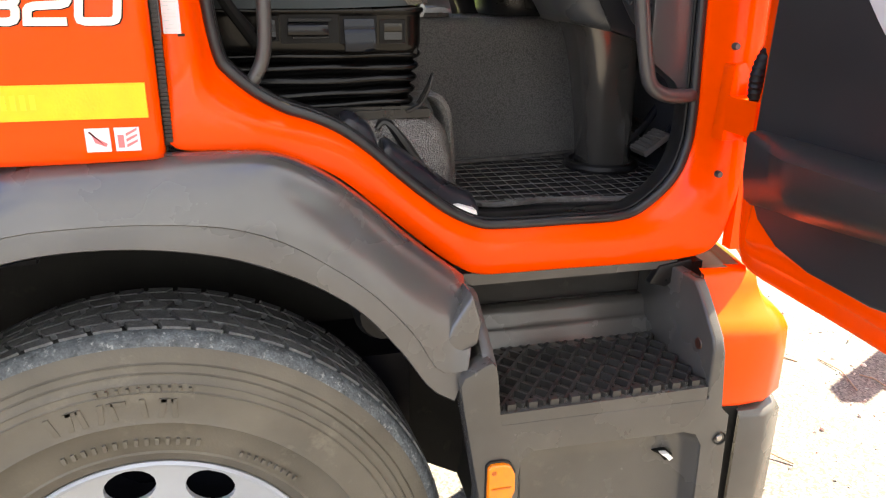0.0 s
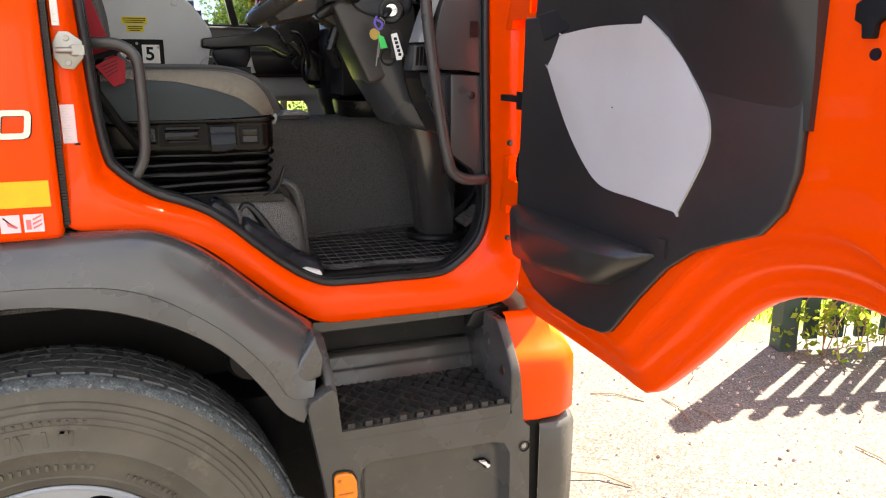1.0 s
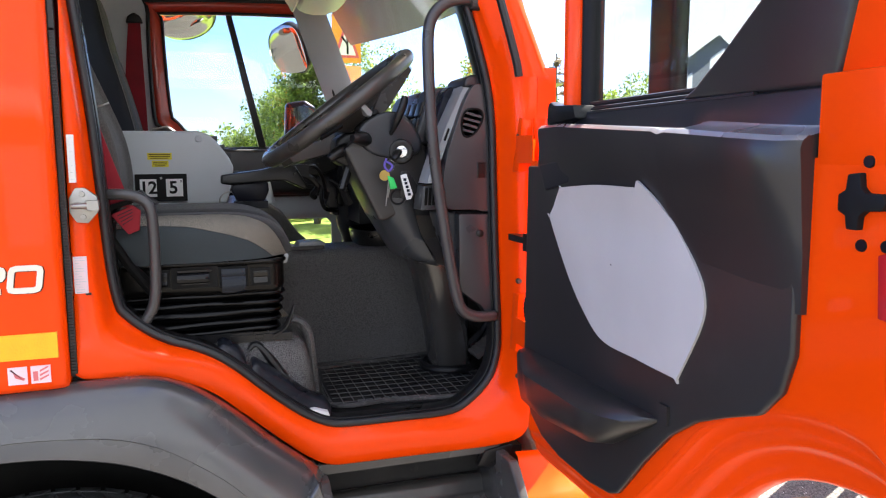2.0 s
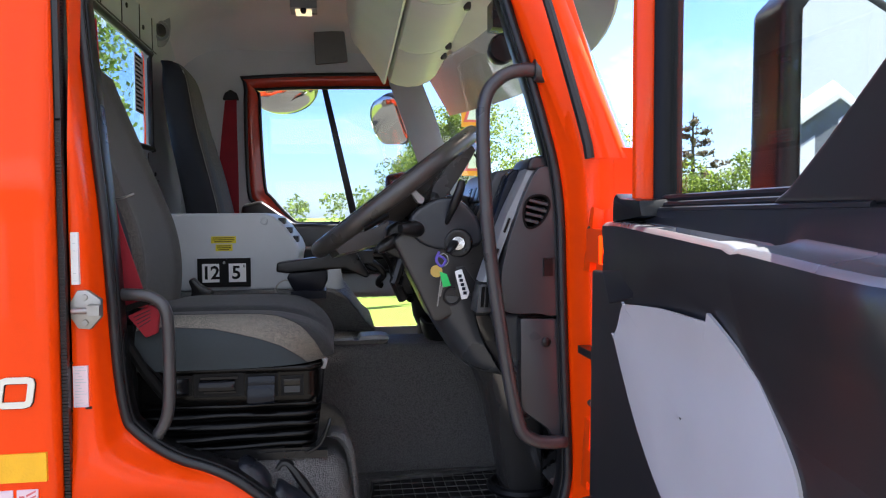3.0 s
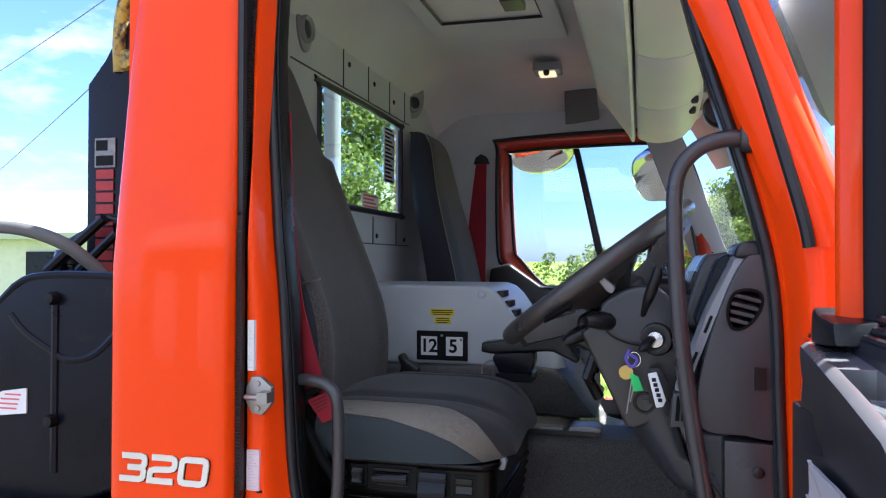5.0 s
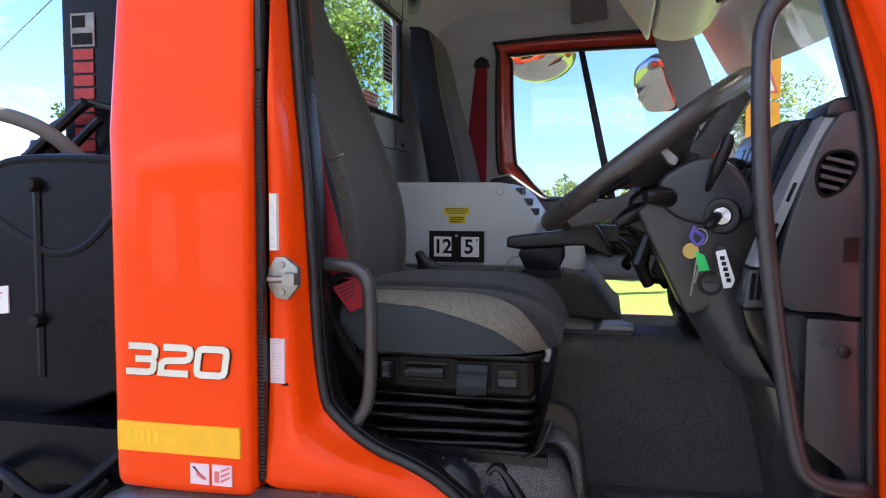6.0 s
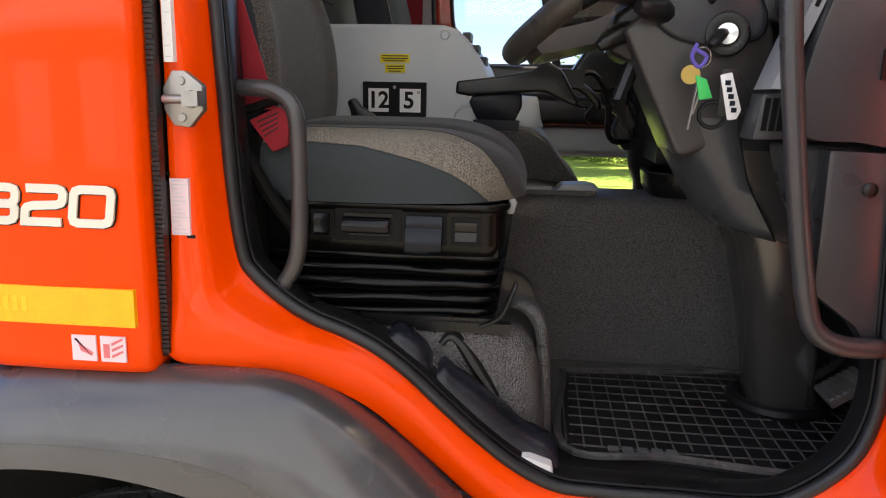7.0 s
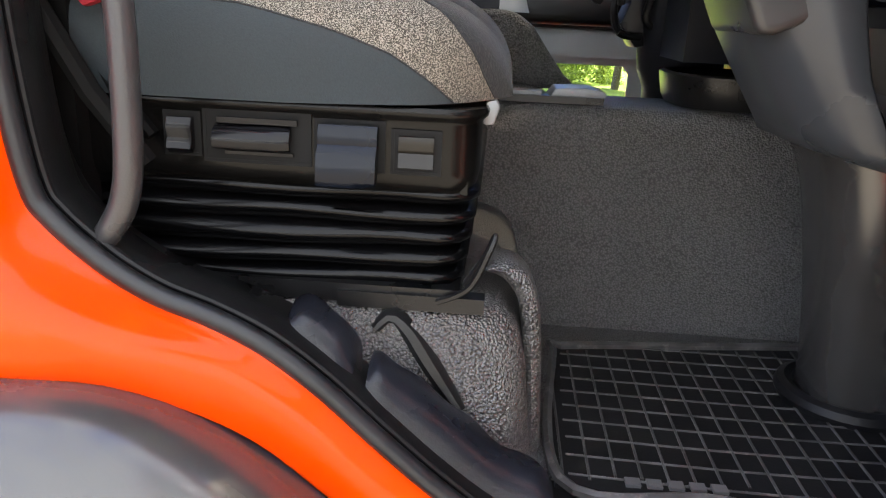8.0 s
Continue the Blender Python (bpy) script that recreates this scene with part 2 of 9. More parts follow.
SHEET = mat("pale_plastic_film", (0.50, 0.48, 0.455), 0.42, var=0.06, scale=5, wrinkle=0.20)
BADGE = mat("badge_cream", (0.72, 0.69, 0.58), 0.35, coat=0.4)
AMBER = mat("amber_lens", (0.86, 0.20, 0.002), 0.18, var=0.10, coat=0.5, scale=60)
RED_LENS = mat("red_reflector", (0.50, 0.012, 0.02), 0.25, coat=0.8, bump=0.3, bump_scale=300)
GREEN_TAG = mat("green_tag", (0.03, 0.55, 0.12), 0.4)
BRASS = mat("brass", (0.55, 0.40, 0.12), 0.35, metal=0.9)
BLUE_CORD = mat("purple_cord", (0.12, 0.09, 0.45), 0.7)
BLACK_STEEL = mat("black_painted_steel", (0.005, 0.0058, 0.010), 0.30, spec=0.18, var=0.25, scale=6, stain=(0.018, 0.0175, 0.019), stain_at=0.62)
GREEN_PAINT = mat("dark_green_fence_paint", (0.022, 0.045, 0.036), 0.6, var=0.25, scale=14)
LIGHT_GREY = mat("light_grey_cladding", (0.52, 0.54, 0.53), 0.6, var=0.06)
DARK_GREY = mat("dark_grey_cladding", (0.10, 0.11, 0.125), 0.6, var=0.06)
MIRROR_DIM = mat("smoked_mirror_glass", (0.56, 0.54, 0.52), 0.04, metal=1.0, var=0.04, rough_var=0.02)
MIRROR = mat("mirror_glass", (0.85, 0.86, 0.87), 0.02, metal=1.0, var=0.01, rough_var=0.01)
GLASS = glass("clear_glass")
GLASS_FAR = glass("tinted_door_glass", (0.74, 0.78, 0.79))
GLASS_TINT = glass("tinted_glass", (0.78, 0.86, 0.84))


# ---- shapes ----
B = bmesh.new


def catmull(pts, n, closed=False):
    """n points in even steps along a smooth curve through pts."""
    p = [Vector(q) for q in pts]
    k = len(p)
    fine = []
    for i in range(k if closed else k - 1):
        a, b, c, d = (p[(i + j) % k] if closed else p[min(max(i + j, 0), k - 1)] for j in (-1, 0, 1, 2))
        for s in range(16):
            t = s / 16
            fine.append(0.5 * (2 * b + (c - a) * t + (2 * a - 5 * b + 4 * c - d) * t * t + (3 * b - a - 3 * c + d) * t ** 3))
    fine.append(p[0].copy() if closed else p[-1].copy())
    dist = [0.0]
    for a, b in zip(fine, fine[1:]):
        dist.append(dist[-1] + (b - a).length)
    out, j = [], 0
    for i in range(n):
        want = dist[-1] * i / (n if closed else n - 1)
        while j < len(fine) - 2 and dist[j + 1] < want:
            j += 1
        f = (want - dist[j]) / max(1e-9, dist[j + 1] - dist[j])
        out.append(fine[j].lerp(fine[j + 1], min(1, max(0, f))))
    return out


def put(axis, u, v, d):
    """A point of the plane across axis: (u, v) are its other two axes in order."""
    return Vector({"x": (d, u, v), "y": (u, d, v), "z": (u, v, d)}[axis])


def soften(bm, faces, r, seg=2, angle=25):
    edges = {e for f in faces for e in f.edges if len(e.link_faces) == 2 and e.calc_face_angle(0) > radians(angle)}
    if r > 0 and edges:
        bmesh.ops.bevel(bm, geom=list(edges), offset=r, segments=seg, profile=0.6, affect="EDGES", clamp_overlap=True)


def bx(bm, x0, x1, y0, y1, z0, z1, r=0.0, seg=2):
    v = [bm.verts.new((x, y, z)) for x in (x0, x1) for y in (y0, y1) for z in (z0, z1)]
    f = [bm.faces.new([v[i] for i in q]) for q in ((0, 1, 3, 2), (4, 6, 7, 5), (0, 4, 5, 1), (2, 3, 7, 6), (0, 2, 6, 4), (1, 5, 7, 3))]
    soften(bm, f, r, seg)
    return bm


def prism(bm, pts, axis, a, b, r=0.0, seg=2, angle=25):
    lo, hi = [bm.verts.new(put(axis, u, v, a)) for u, v in pts], [bm.verts.new(put(axis, u, v, b)) for u, v in pts]
    k = len(pts)
    f = [bm.faces.new(lo), bm.faces.new(hi[::-1])]
    f += [bm.faces.new((lo[i], hi[i], hi[(i + 1) % k], lo[(i + 1) % k])) for i in range(k)]
    bmesh.ops.recalc_face_normals(bm, faces=f)
    soften(bm, f, r, seg, angle)
    return bm


def plate(bm, outer, holes, axis, a, b):
    """A plate with holes through it, from a to b along axis."""
    edges, loops = [], []
    for pts in (outer, *holes):
        v = [bm.verts.new(put(axis, p[0], p[1], a)) for p in pts]
        loops.append(v)
        edges += [bm.edges.new((v[i], v[(i + 1) % len(v)])) for i in range(len(v))]
    g = bmesh.ops.triangle_fill(bm, edges=edges, use_beauty=True)
    faces = [x for x in g["geom"] if isinstance(x, bmesh.types.BMFace)]
    twin = {}
    for lp in loops:
        for v in lp:
            q = v.co.copy()
            q["xyz".index(axis)] = b
            twin[v] = bm.verts.new(q)
    for f in faces:
        bm.faces.new([twin[v] for v in f.verts][::-1])
    for lp in loops:
        for i in range(len(lp)):
            p, q = lp[i], lp[(i + 1) % len(lp)]
            bm.faces.new((p, q, twin[q], twin[p]))
    bmesh.ops.recalc_face_normals(bm, faces=bm.faces[:])
    return bm


def loft(bm, rings, closed=True, caps=False, around=False):
    """Skin between rings of equally many points; closed: each ring is a loop; around: the last ring joins the first."""
    vs = [[bm.verts.new(p) for p in ring] for ring in rings]
    k = len(vs[0])
    new_faces = []
    for i in range(len(vs) if around else len(vs) - 1):
        a, b = vs[i], vs[(i + 1) % len(vs)]
        for j in range(k if closed else k - 1):
            new_faces.append(bm.faces.new((a[j], a[(j + 1) % k], b[(j + 1) % k], b[j])))
    if caps:
        new_faces += [bm.faces.new(vs[0][::-1]), bm.faces.new(vs[-1])]
    bmesh.ops.recalc_face_normals(bm, faces=new_faces)
    return bm


def tube(bm, pts, r, n=10, closed=False, squash=1.0, flat_axis=None):
    """A round bar along pts; r may be a list."""
    p = [Vector(q) for q in pts]
    k = len(p)
    rings, prev = [], None
    for i in range(k):
        a, b = (p[i - 1], p[(i + 1) % k]) if closed else (p[max(0, i - 1)], p[min(k - 1, i + 1)])
        t = (b - a).normalized()
        if prev is None:
            ref = Vector(flat_axis) if flat_axis else (Vector((0, 0, 1)) if abs(t.z) < 0.9 else Vector((1, 0, 0)))
        else:
            ref = prev
        u = (ref - t * ref.dot(t)).normalized()
        prev = u
        w = t.cross(u)
        rr = r[i] if isinstance(r, (list, tuple)) else r
        rings.append([p[i] + (u * math.cos(2 * math.pi * j / n) * squash + w * math.sin(2 * math.pi * j / n)) * rr for j in range(n)])
    return loft(bm, rings, True, caps=not closed, around=closed)


def lathe(bm, prof, c, axis="y", n=48):
    """Turns (radius, distance along axis) round an axis through c."""
    i = "xyz".index(axis)
    o = [j for j in range(3) if j != i]
    rings = []
    for r, d in prof:
        ring = []
        for k in range(n):
            q = Vector(c)
            q[i] += d
            q[o[0]] += r * math.cos(2 * math.pi * k / n)
            q[o[1]] += r * math.sin(2 * math.pi * k / n)
            ring.append(q)
        rings.append(ring)
    return loft(bm, rings)


def disc(c, axis, r, n=20):
    i = "xyz".index(axis)
    o = [j for j in range(3) if j != i]
    out = []
    for k in range(n):
        out.append((c[o[0]] + r * math.cos(2 * math.pi * k / n), c[o[1]] + r * math.sin(2 * math.pi * k / n)))
    return out


def spin_bm(bm, m):
    bmesh.ops.transform(bm, matrix=m, verts=bm.verts[:])
    return bm


def mesh_of(name, bm, material, sharp=38):
    me = bpy.data.meshes.new(name)
    bm.to_mesh(me)
    bm.free()
    me.polygons.foreach_set("use_smooth", [True] * len(me.polygons))
    me.set_sharp_from_angle(angle=radians(sharp))
    me.materials.append(material)
    return me


def part(name, bm, material, parent=None, label="", sharp=38):
    """One mesh object under a thing or under a part."""
    ob = new(name, mesh_of(name, bm, material, sharp))
    if parent is not None:
        ob.parent = parent
        if parent.type == "EMPTY":
            ob.matrix_parent_inverse = parent.matrix_basis.inverted()
    if label:
        ob["label"] = label
    return ob


def pieces(name, bm, material, parent, label="", sharp=38):
    """Each separate shape in bm becomes a part of its own."""
    bm.verts.index_update()
    left, out = set(bm.verts), []
    while left:
        todo, isle = [left.pop()], set()
        while todo:
            v = todo.pop()
            isle.add(v)
            for e in v.link_edges:
                o = e.other_vert(v)
                if o in left:
                    left.discard(o)
                    todo.append(o)
        one, twin = B(), {}
        for v in sorted(isle, key=lambda q: q.index):
            twin[v] = one.verts.new(v.co)
        for f in {f for v in isle for f in v.link_faces}:
            one.faces.new([twin[v] for v in f.verts])
        out.append(one)
    bm.free()
    return [part(name, one, material, parent, label, sharp) for one in out]


def thing(name, at, label, category, group="", kind=""):
    ob = new(name)
    ob.empty_display_size = 0.1
    ob.matrix_basis = Matrix.Translation(at)
    return tagged(ob, label, category, group, kind)


def solo(name, bm, material, label, category, group="", kind="", sharp=38):
    return tagged(part(name, bm, material, None, "", sharp), label, category, group, kind)




def letters(text, size, m, depth=0.0015, spacing=1.0, shear=0.0, bold=0.0):
    """A bmesh of raised letters in the built-in font, placed by m (its x along the line, its z out of the face)."""
    cu = bpy.data.curves.new("letters", "FONT")
    cu.body, cu.size, cu.extrude, cu.space_character, cu.shear, cu.offset = text, size, depth, spacing, shear, bold
    cu.align_x, cu.align_y = "CENTER", "CENTER"
    tmp = new("letters", cu)
    bpy.context.view_layer.update()
    me = bpy.data.meshes.new_from_object(tmp.evaluated_get(bpy.context.evaluated_depsgraph_get()))
    bm = B()
    bm.from_mesh(me)
    bpy.data.objects.remove(tmp)
    bpy.data.curves.remove(cu)
    bpy.data.meshes.remove(me)
    return spin_bm(bm, m)


FACE_NEAR = Matrix(((1, 0, 0, 0), (0, 0, -1, 0), (0, 1, 0, 0), (0, 0, 0, 1)))      # text that faces -y


# ================= ground =================
def ground_height(x, y):
    d = math.hypot(x + 0.3, 0.6 * (y - 0.3))
    s = min(1, max(0, (d - 1.2) / 1.2))
    return 0.10 * s * s * (3 - 2 * s)


def ground_material():
    m = mat("gravel_and_grass", (0.095, 0.085, 0.070), 0.9, var=0.50, scale=2.6, stain=(0.078, 0.065, 0.050), stain_at=0.50, grain=0.75, grain_scale=90, bump=1.0, bump_scale=60)
    n, l = m.node_tree.nodes, m.node_tree.links
    b = n["Principled BSDF"]
    src = b.inputs["Base Color"].links[0].from_socket
    co, sep = n.new("ShaderNodeTexCoord"), n.new("ShaderNodeSeparateXYZ")
    l.new(co.outputs["Object"], sep.inputs["Vector"])
    # pebbles
    peb, pr, pm = n.new("ShaderNodeTexVoronoi"), n.new("ShaderNodeValToRGB"), n.new("ShaderNodeMixRGB")
    peb.inputs["Scale"].default_value = 130
    l.new(co.outputs["Object"], peb.inputs["Vector"])
    l.new(peb.outputs["Color"], pr.inputs["Fac"])
    e = pr.color_ramp.elements
    e[0].position, e[0].color = 0.25, (0.036, 0.032, 0.027, 1)
    e[1].position, e[1].color = 0.75, (0.19, 0.171, 0.142, 1)
    pm.inputs["Fac"].default_value = 0.6
    l.new(src, pm.inputs["Color1"])
    l.new(pr.outputs["Color"], pm.inputs["Color2"])
    # grass further out
    gn, gr, gm = n.new("ShaderNodeTexNoise"), n.new("ShaderNodeValToRGB"), n.new("ShaderNodeMixRGB")
    gn.inputs["Scale"].default_value, gn.inputs["Detail"].default_value = 22, 5
    l.new(co.outputs["Object"], gn.inputs["Vector"])
    l.new(gn.outputs["Fac"], gr.inputs["Fac"])
    e = gr.color_ramp.elements
    e[0].position, e[0].color = 0.3, (0.15, 0.22, 0.02, 1)
    e[1].position, e[1].color = 0.7, (0.30, 0.38, 0.035, 1)
    edge, mr = n.new("ShaderNodeTexNoise"), n.new("ShaderNodeMapRange")
    edge.inputs["Scale"].default_value, edge.inputs["Detail"].default_value = 1.3, 6
    l.new(co.outputs["Object"], edge.inputs["Vector"])
    def num(op, p, q):
        k = n.new("ShaderNodeMath")
        k.operation = op
        for i, s in enumerate((p, q)):
            if isinstance(s, (int, float)):
                k.inputs[i].default_value = s
            else:
                l.new(s, k.inputs[i])
        return k.outputs["Value"]

    verge = num("MINIMUM", num("SUBTRACT", sep.outputs["X"], 2.9), num("SUBTRACT", sep.outputs["Y"], 1.55))
    field = num("MAXIMUM", num("MULTIPLY", verge, 2.0), num("SUBTRACT", sep.outputs["Y"], 6.8))
    l.new(num("ADD", field, num("MULTIPLY", num("SUBTRACT", edge.outputs["Fac"], 0.5), 2.0)), mr.inputs["Value"])
    mr.inputs["From Min"].default_value, mr.inputs["From Max"].default_value = 0.0, 0.3
    l.new(mr.outputs["Result"], gm.inputs["Fac"])
    l.new(pm.outputs["Color"], gm.inputs["Color1"])
    l.new(gr.outputs["Color"], gm.inputs["Color2"])
    l.new(gm.outputs["Color"], b.inputs["Base Color"])
    return m


def build_ground():
    bm = B()
    xs = sorted({*np.linspace(-3, 5, 81).round(3), *[s * d for d in (8, 12, 18, 30, 60, 150, 500, 2000) for s in (-1, 1)]})
    ys = sorted({*np.linspace(-3, 5, 81).round(3), *[s * d for d in (8, 12, 18, 30, 60, 150, 500, 2000) for s in (-1, 1)]})
    rows = []
    for y in ys:
        rows.append([bm.verts.new((x, y, ground_height(x, y) + (0.012 * noise.noise(Vector((x * 2.3, y * 2.3, 0))) if abs(x) < 6 and abs(y) < 6 and math.hypot(x + 0.2, y) > 0.7 else 0))) for x in xs])
    for a, b in zip(rows, rows[1:]):
        for i in range(len(xs) - 1):
            bm.faces.new((a[i], a[i + 1], b[i + 1], b[i]))
    solo("ground", bm, ground_material(), "pale dusty gravel yard running into grass", "ground", kind="structure", sharp=180)


build_ground()

def grow(pts, d):
    c = Vector((sum(p[0] for p in pts) / len(pts), sum(p[1] for p in pts) / len(pts)))
    return [tuple(c + (Vector(p) - c) * (1 + d / (Vector(p) - c).length)) for p in pts]


# ================= truck: outside =================
truck = thing("truck", (-0.22, 0.2, 0), "orange hook-lift truck with its cab door wide open", "truck")

JAMB = [  # seal edge (x, z), outer edge (x, z), depth y of the outer edge, bulge of the face
    ((-0.075, 2.60), (-0.09, 2.70), 0.02, 0), ((-0.118, 2.52), (-0.104, 2.55), 0.014, 0), ((-0.125, 2.36), (-0.104, 2.36), 0.014, 0), ((-0.116, 2.2), (-0.104, 2.2), 0.014, 0), ((-0.094, 2.0), (-0.107, 2.0), 0.018, 0),
    ((-0.078, 1.84), (-0.112, 1.84), 0.026, 0), ((-0.069, 1.70), (-0.113, 1.70), 0.03, 0), ((-0.060, 1.55), (-0.114, 1.55), 0.03, 0), ((-0.048, 1.462), (-0.116, 1.43), 0.024, 0), ((-0.031, 1.432), (-0.118, 1.34), 0.012, 0),
    ((0.009, 1.397), (-0.040, 1.325), 0.022, 0), ((0.051, 1.372), (0.023, 1.317), 0.038, 0), ((0.095, 1.356), (0.085, 1.292), 0.055, 0), ((0.140, 1.334), (0.140, 1.258), 0.068, 0.004), ((0.186, 1.300), (0.190, 1.212), 0.076, 0.008),
    ((0.233, 1.257), (0.236, 1.170), 0.080, 0.012), ((0.283, 1.214), (0.283, 1.128), 0.082, 0.014), ((0.335, 1.176), (0.334, 1.087), 0.083, 0.014), ((0.388, 1.152), (0.383, 1.062), 0.083, 0.014), ((0.442, 1.147), (0.445, 1.058), 0.083, 0.014),
    ((0.552, 1.146), (0.56, 1.057), 0.083, 0.014), ((0.668, 1.147), (0.685, 1.056), 0.080, 0.014), ((0.724, 1.171), (0.795, 1.062), 0.068, 0.008), ((0.775, 1.221), (0.845, 1.092), 0.040, 0), ((0.797, 1.281), (0.853, 1.17), 0.010, 0), ((0.801, 1.345), (0.857, 1.26), 0.0, 0),
    ((0.797, 1.447), (0.859, 1.43), 0.0, 0), ((0.793, 1.56), (0.860, 1.56), 0.0, 0), ((0.789, 1.70), (0.861, 1.72), 0.0, 0), ((0.786, 1.81), (0.864, 1.84), 0.004, 0), ((0.777, 1.90), (0.872, 1.945), 0.006, 0),
    ((0.755, 2.0), (0.846, 2.03), 0.008, 0), ((0.728, 2.1), (0.818, 2.13), 0.008, 0), ((0.698, 2.2), (0.787, 2.235), 0.008, 0), ((0.671, 2.3), (0.756, 2.33), 0.008, 0), ((0.640, 2.42), (0.718, 2.45), 0.008, 0),
    ((0.585, 2.55), (0.640, 2.63), 0.010, 0), ((0.50, 2.60), (0.54, 2.70), 0.012, 0), ((0.36, 2.62), (0.36, 2.71), 0.014, 0), ((0.15, 2.625), (0.15, 2.71), 0.016, 0)]
SEAL_Y = 0.085


def tumble(z):
    return max(0.0, z - 1.95) * 0.10


def jamb_loops():
    """Seal edge, its inward direction, and outer edge with depth, in step round the opening."""
    k = len(JAMB)
    edge, outer, dep = [Vector((*a, 0)) for a, b, y, q in JAMB], [Vector((b[0], b[1], y)) for a, b, y, q in JAMB], [Vector((q, 0, 0)) for a, b, y, q in JAMB]
    loops = []
    for p in (edge, outer, dep):
        loop = []
        for i in range(k):
            a, b, c, d = (p[(i + j) % k] for j in (-1, 0, 1, 2))
            for s in range(6):
                t = s / 6
                loop.append(0.5 * (2 * b + (c - a) * t + (2 * a - 5 * b + 4 * c - d) * t * t + (3 * b - a - 3 * c + d) * t ** 3))
        loops.append(loop)
    e = loops[0]
    n = len(e)
    inward = []
    for i in range(n):
        t = (e[(i + 2) % n] - e[i - 2]).normalized()
        inward.append(Vector((-t.y, t.x, 0)))      # the loop runs against the clock seen from the near side
    return e, inward, loops[1], loops[2]


EDGE, INWARD, OUTER, BULGE = jamb_loops()


def face_ring(s, fall, back=0.0):
    """A ring on the painted face: s from the seal edge (0) to the outer edge (1); fall from outer depth (0) to seal depth (1)."""
    out = []
    for e, o, q in zip(EDGE, OUTER, BULGE):
        z = e.y + (o.y - e.y) * s
        y = o.z + (SEAL_Y - o.z) * fall - q.x * math.sin(math.pi * min(1, s)) ** 0.8 + back
        out.append(Vector((e.x + (o.x - e.x) * s, y + tumble(z), z)))
    return out


def edge_ring(d, y):
    """A ring d inwards of the seal edge at depth y."""
    return [Vector((e.x + n.x * d, y + tumble(e.y), e.y + n.y * d)) for e, n in zip(EDGE, INWARD)]


bm = B()
loft(bm, [edge_ring(0.006, 0.105), edge_ring(0.004, 0.088)] + [face_ring(s, g) for s, g in ((0.0, 1.0), (0.05, 0.97), (0.10, 0.86), (0.16, 0.62), (0.22, 0.40), (0.28, 0.24), (0.36, 0.13), (0.46, 0.06), (0.6, 0.02), (0.8, 0.0), (0.95, 0.0), (0.99, 0.03))] + [face_ring(1.0, 0.0, 0.010), face_ring(1.0, 0.0, 0.06)])
part("side_frame", bm, ORANGE, truck, "glossy orange painted door surround", 60)
bm = B()
loft(bm, [edge_ring(d, y) for d, y in ((0.002, 0.092), (0.012, 0.096), (0.016, 0.104), (0.017, 0.135), (0.008, 0.15))])
part("jamb_lining", bm, BLACK, truck, "black inner jamb lining", 60)
bm = B()
tube(bm, edge_ring(0.0075, SEAL_Y), 0.0088, 12, closed=True)
part("door_seal", bm, SEAL, truck, "black rubber door seal")
bm = B()
tube(bm, edge_ring(0.0145, 0.097), 0.0036, 8, closed=True)
part("seal_lip", bm, RUBBER, truck, "black rubber inner lip")

# rear corner panel of the cab
bm = B()
sec = [(-0.125, 0.03), (-0.125, -0.010), (-0.132, -0.019), (-0.15, -0.022), (-0.24, -0.026), (-0.33, -0.024), (-0.355, -0.020), (-0.365, -0.010), (-0.368, 0.01), (-0.368, 0.2)]
rings = []
for z, ins in ((1.322, 0.020), (1.326, 0.008), (1.335, 0.002), (1.36, 0.0), (1.6, 0), (1.9, 0), (2.2, 0), (2.5, 0), (2.72, 0)):
    rings.append([Vector((-0.245 + (x + 0.245) * (1 - ins * 2) + (0.03 * (z - 1.9) if x < -0.3 and z > 1.9 else 0), y + ins + tumble(z), z)) for x, y in sec])
loft(bm, rings, closed=False)
part("corner_panel", bm, ORANGE, truck, "glossy orange rear corner panel", 60)
bm = B()
bx(bm, -0.126, -0.1180, 0.014, 0.05, 1.34, 2.7)
part("panel_gap", bm, RUBBER, truck, "dark gap behind the seal strip")
bm = B()
for i in range(210):
    z = 1.348 + i * 0.006
    bx(bm, -0.1220, -0.1125, 0.006 + tumble(z), 0.018 + tumble(z), z, z + 0.0042)
bx(bm, -0.1215, -0.1130, 0.010, 0.022, 1.345, 2.6)
part("seal_strip", bm, SEAL, truck, "black ribbed rubber seal strip")

# lower front corner hinge pillar face with bolts and stay bracket
bm = B()
for z in (1.345, 1.47, 1.74, 1.80, 1.245):
    lathe(bm, [(0.0, -0.006), (0.005, -0.006), (0.0065, -0.002), (0.0065, 0.004)], (0.816, 0.014, z), "y", 10)
pieces("hinge_bolt", bm, GRAB, truck, "dull steel hinge bolt")
bm = B()
prism(bm, [(0.80, 1.31), (0.836, 1.31), (0.838, 1.43), (0.828, 1.445), (0.808, 1.44)], "y", -0.004, 0.030, 0.003)
prism(bm, [(0.805, 1.72), (0.842, 1.72), (0.842, 1.83), (0.815, 1.84)], "y", -0.004, 0.030, 0.003)
pieces("hinge_plate", bm, ORANGE, truck, "orange painted hinge plates")

# A-pillar black gutter strip
bm = B()
pil = [Vector((0.705 - 0.0, 0, 2.36)), Vector((0.752, 0, 2.21)), Vector((0.79, 0, 2.07)), Vector((0.815, 0, 1.97)), Vector((0.822, 0, 1.93))]
pil = [Vector((0.60, 0, 2.62)), Vector((0.66, 0, 2.47))] + pil
tube(bm, [Vector((p.x - 0.012, 0.006 + tumble(p.z), p.z)) for p in catmull(pil, 30)], 0.0095, 8)
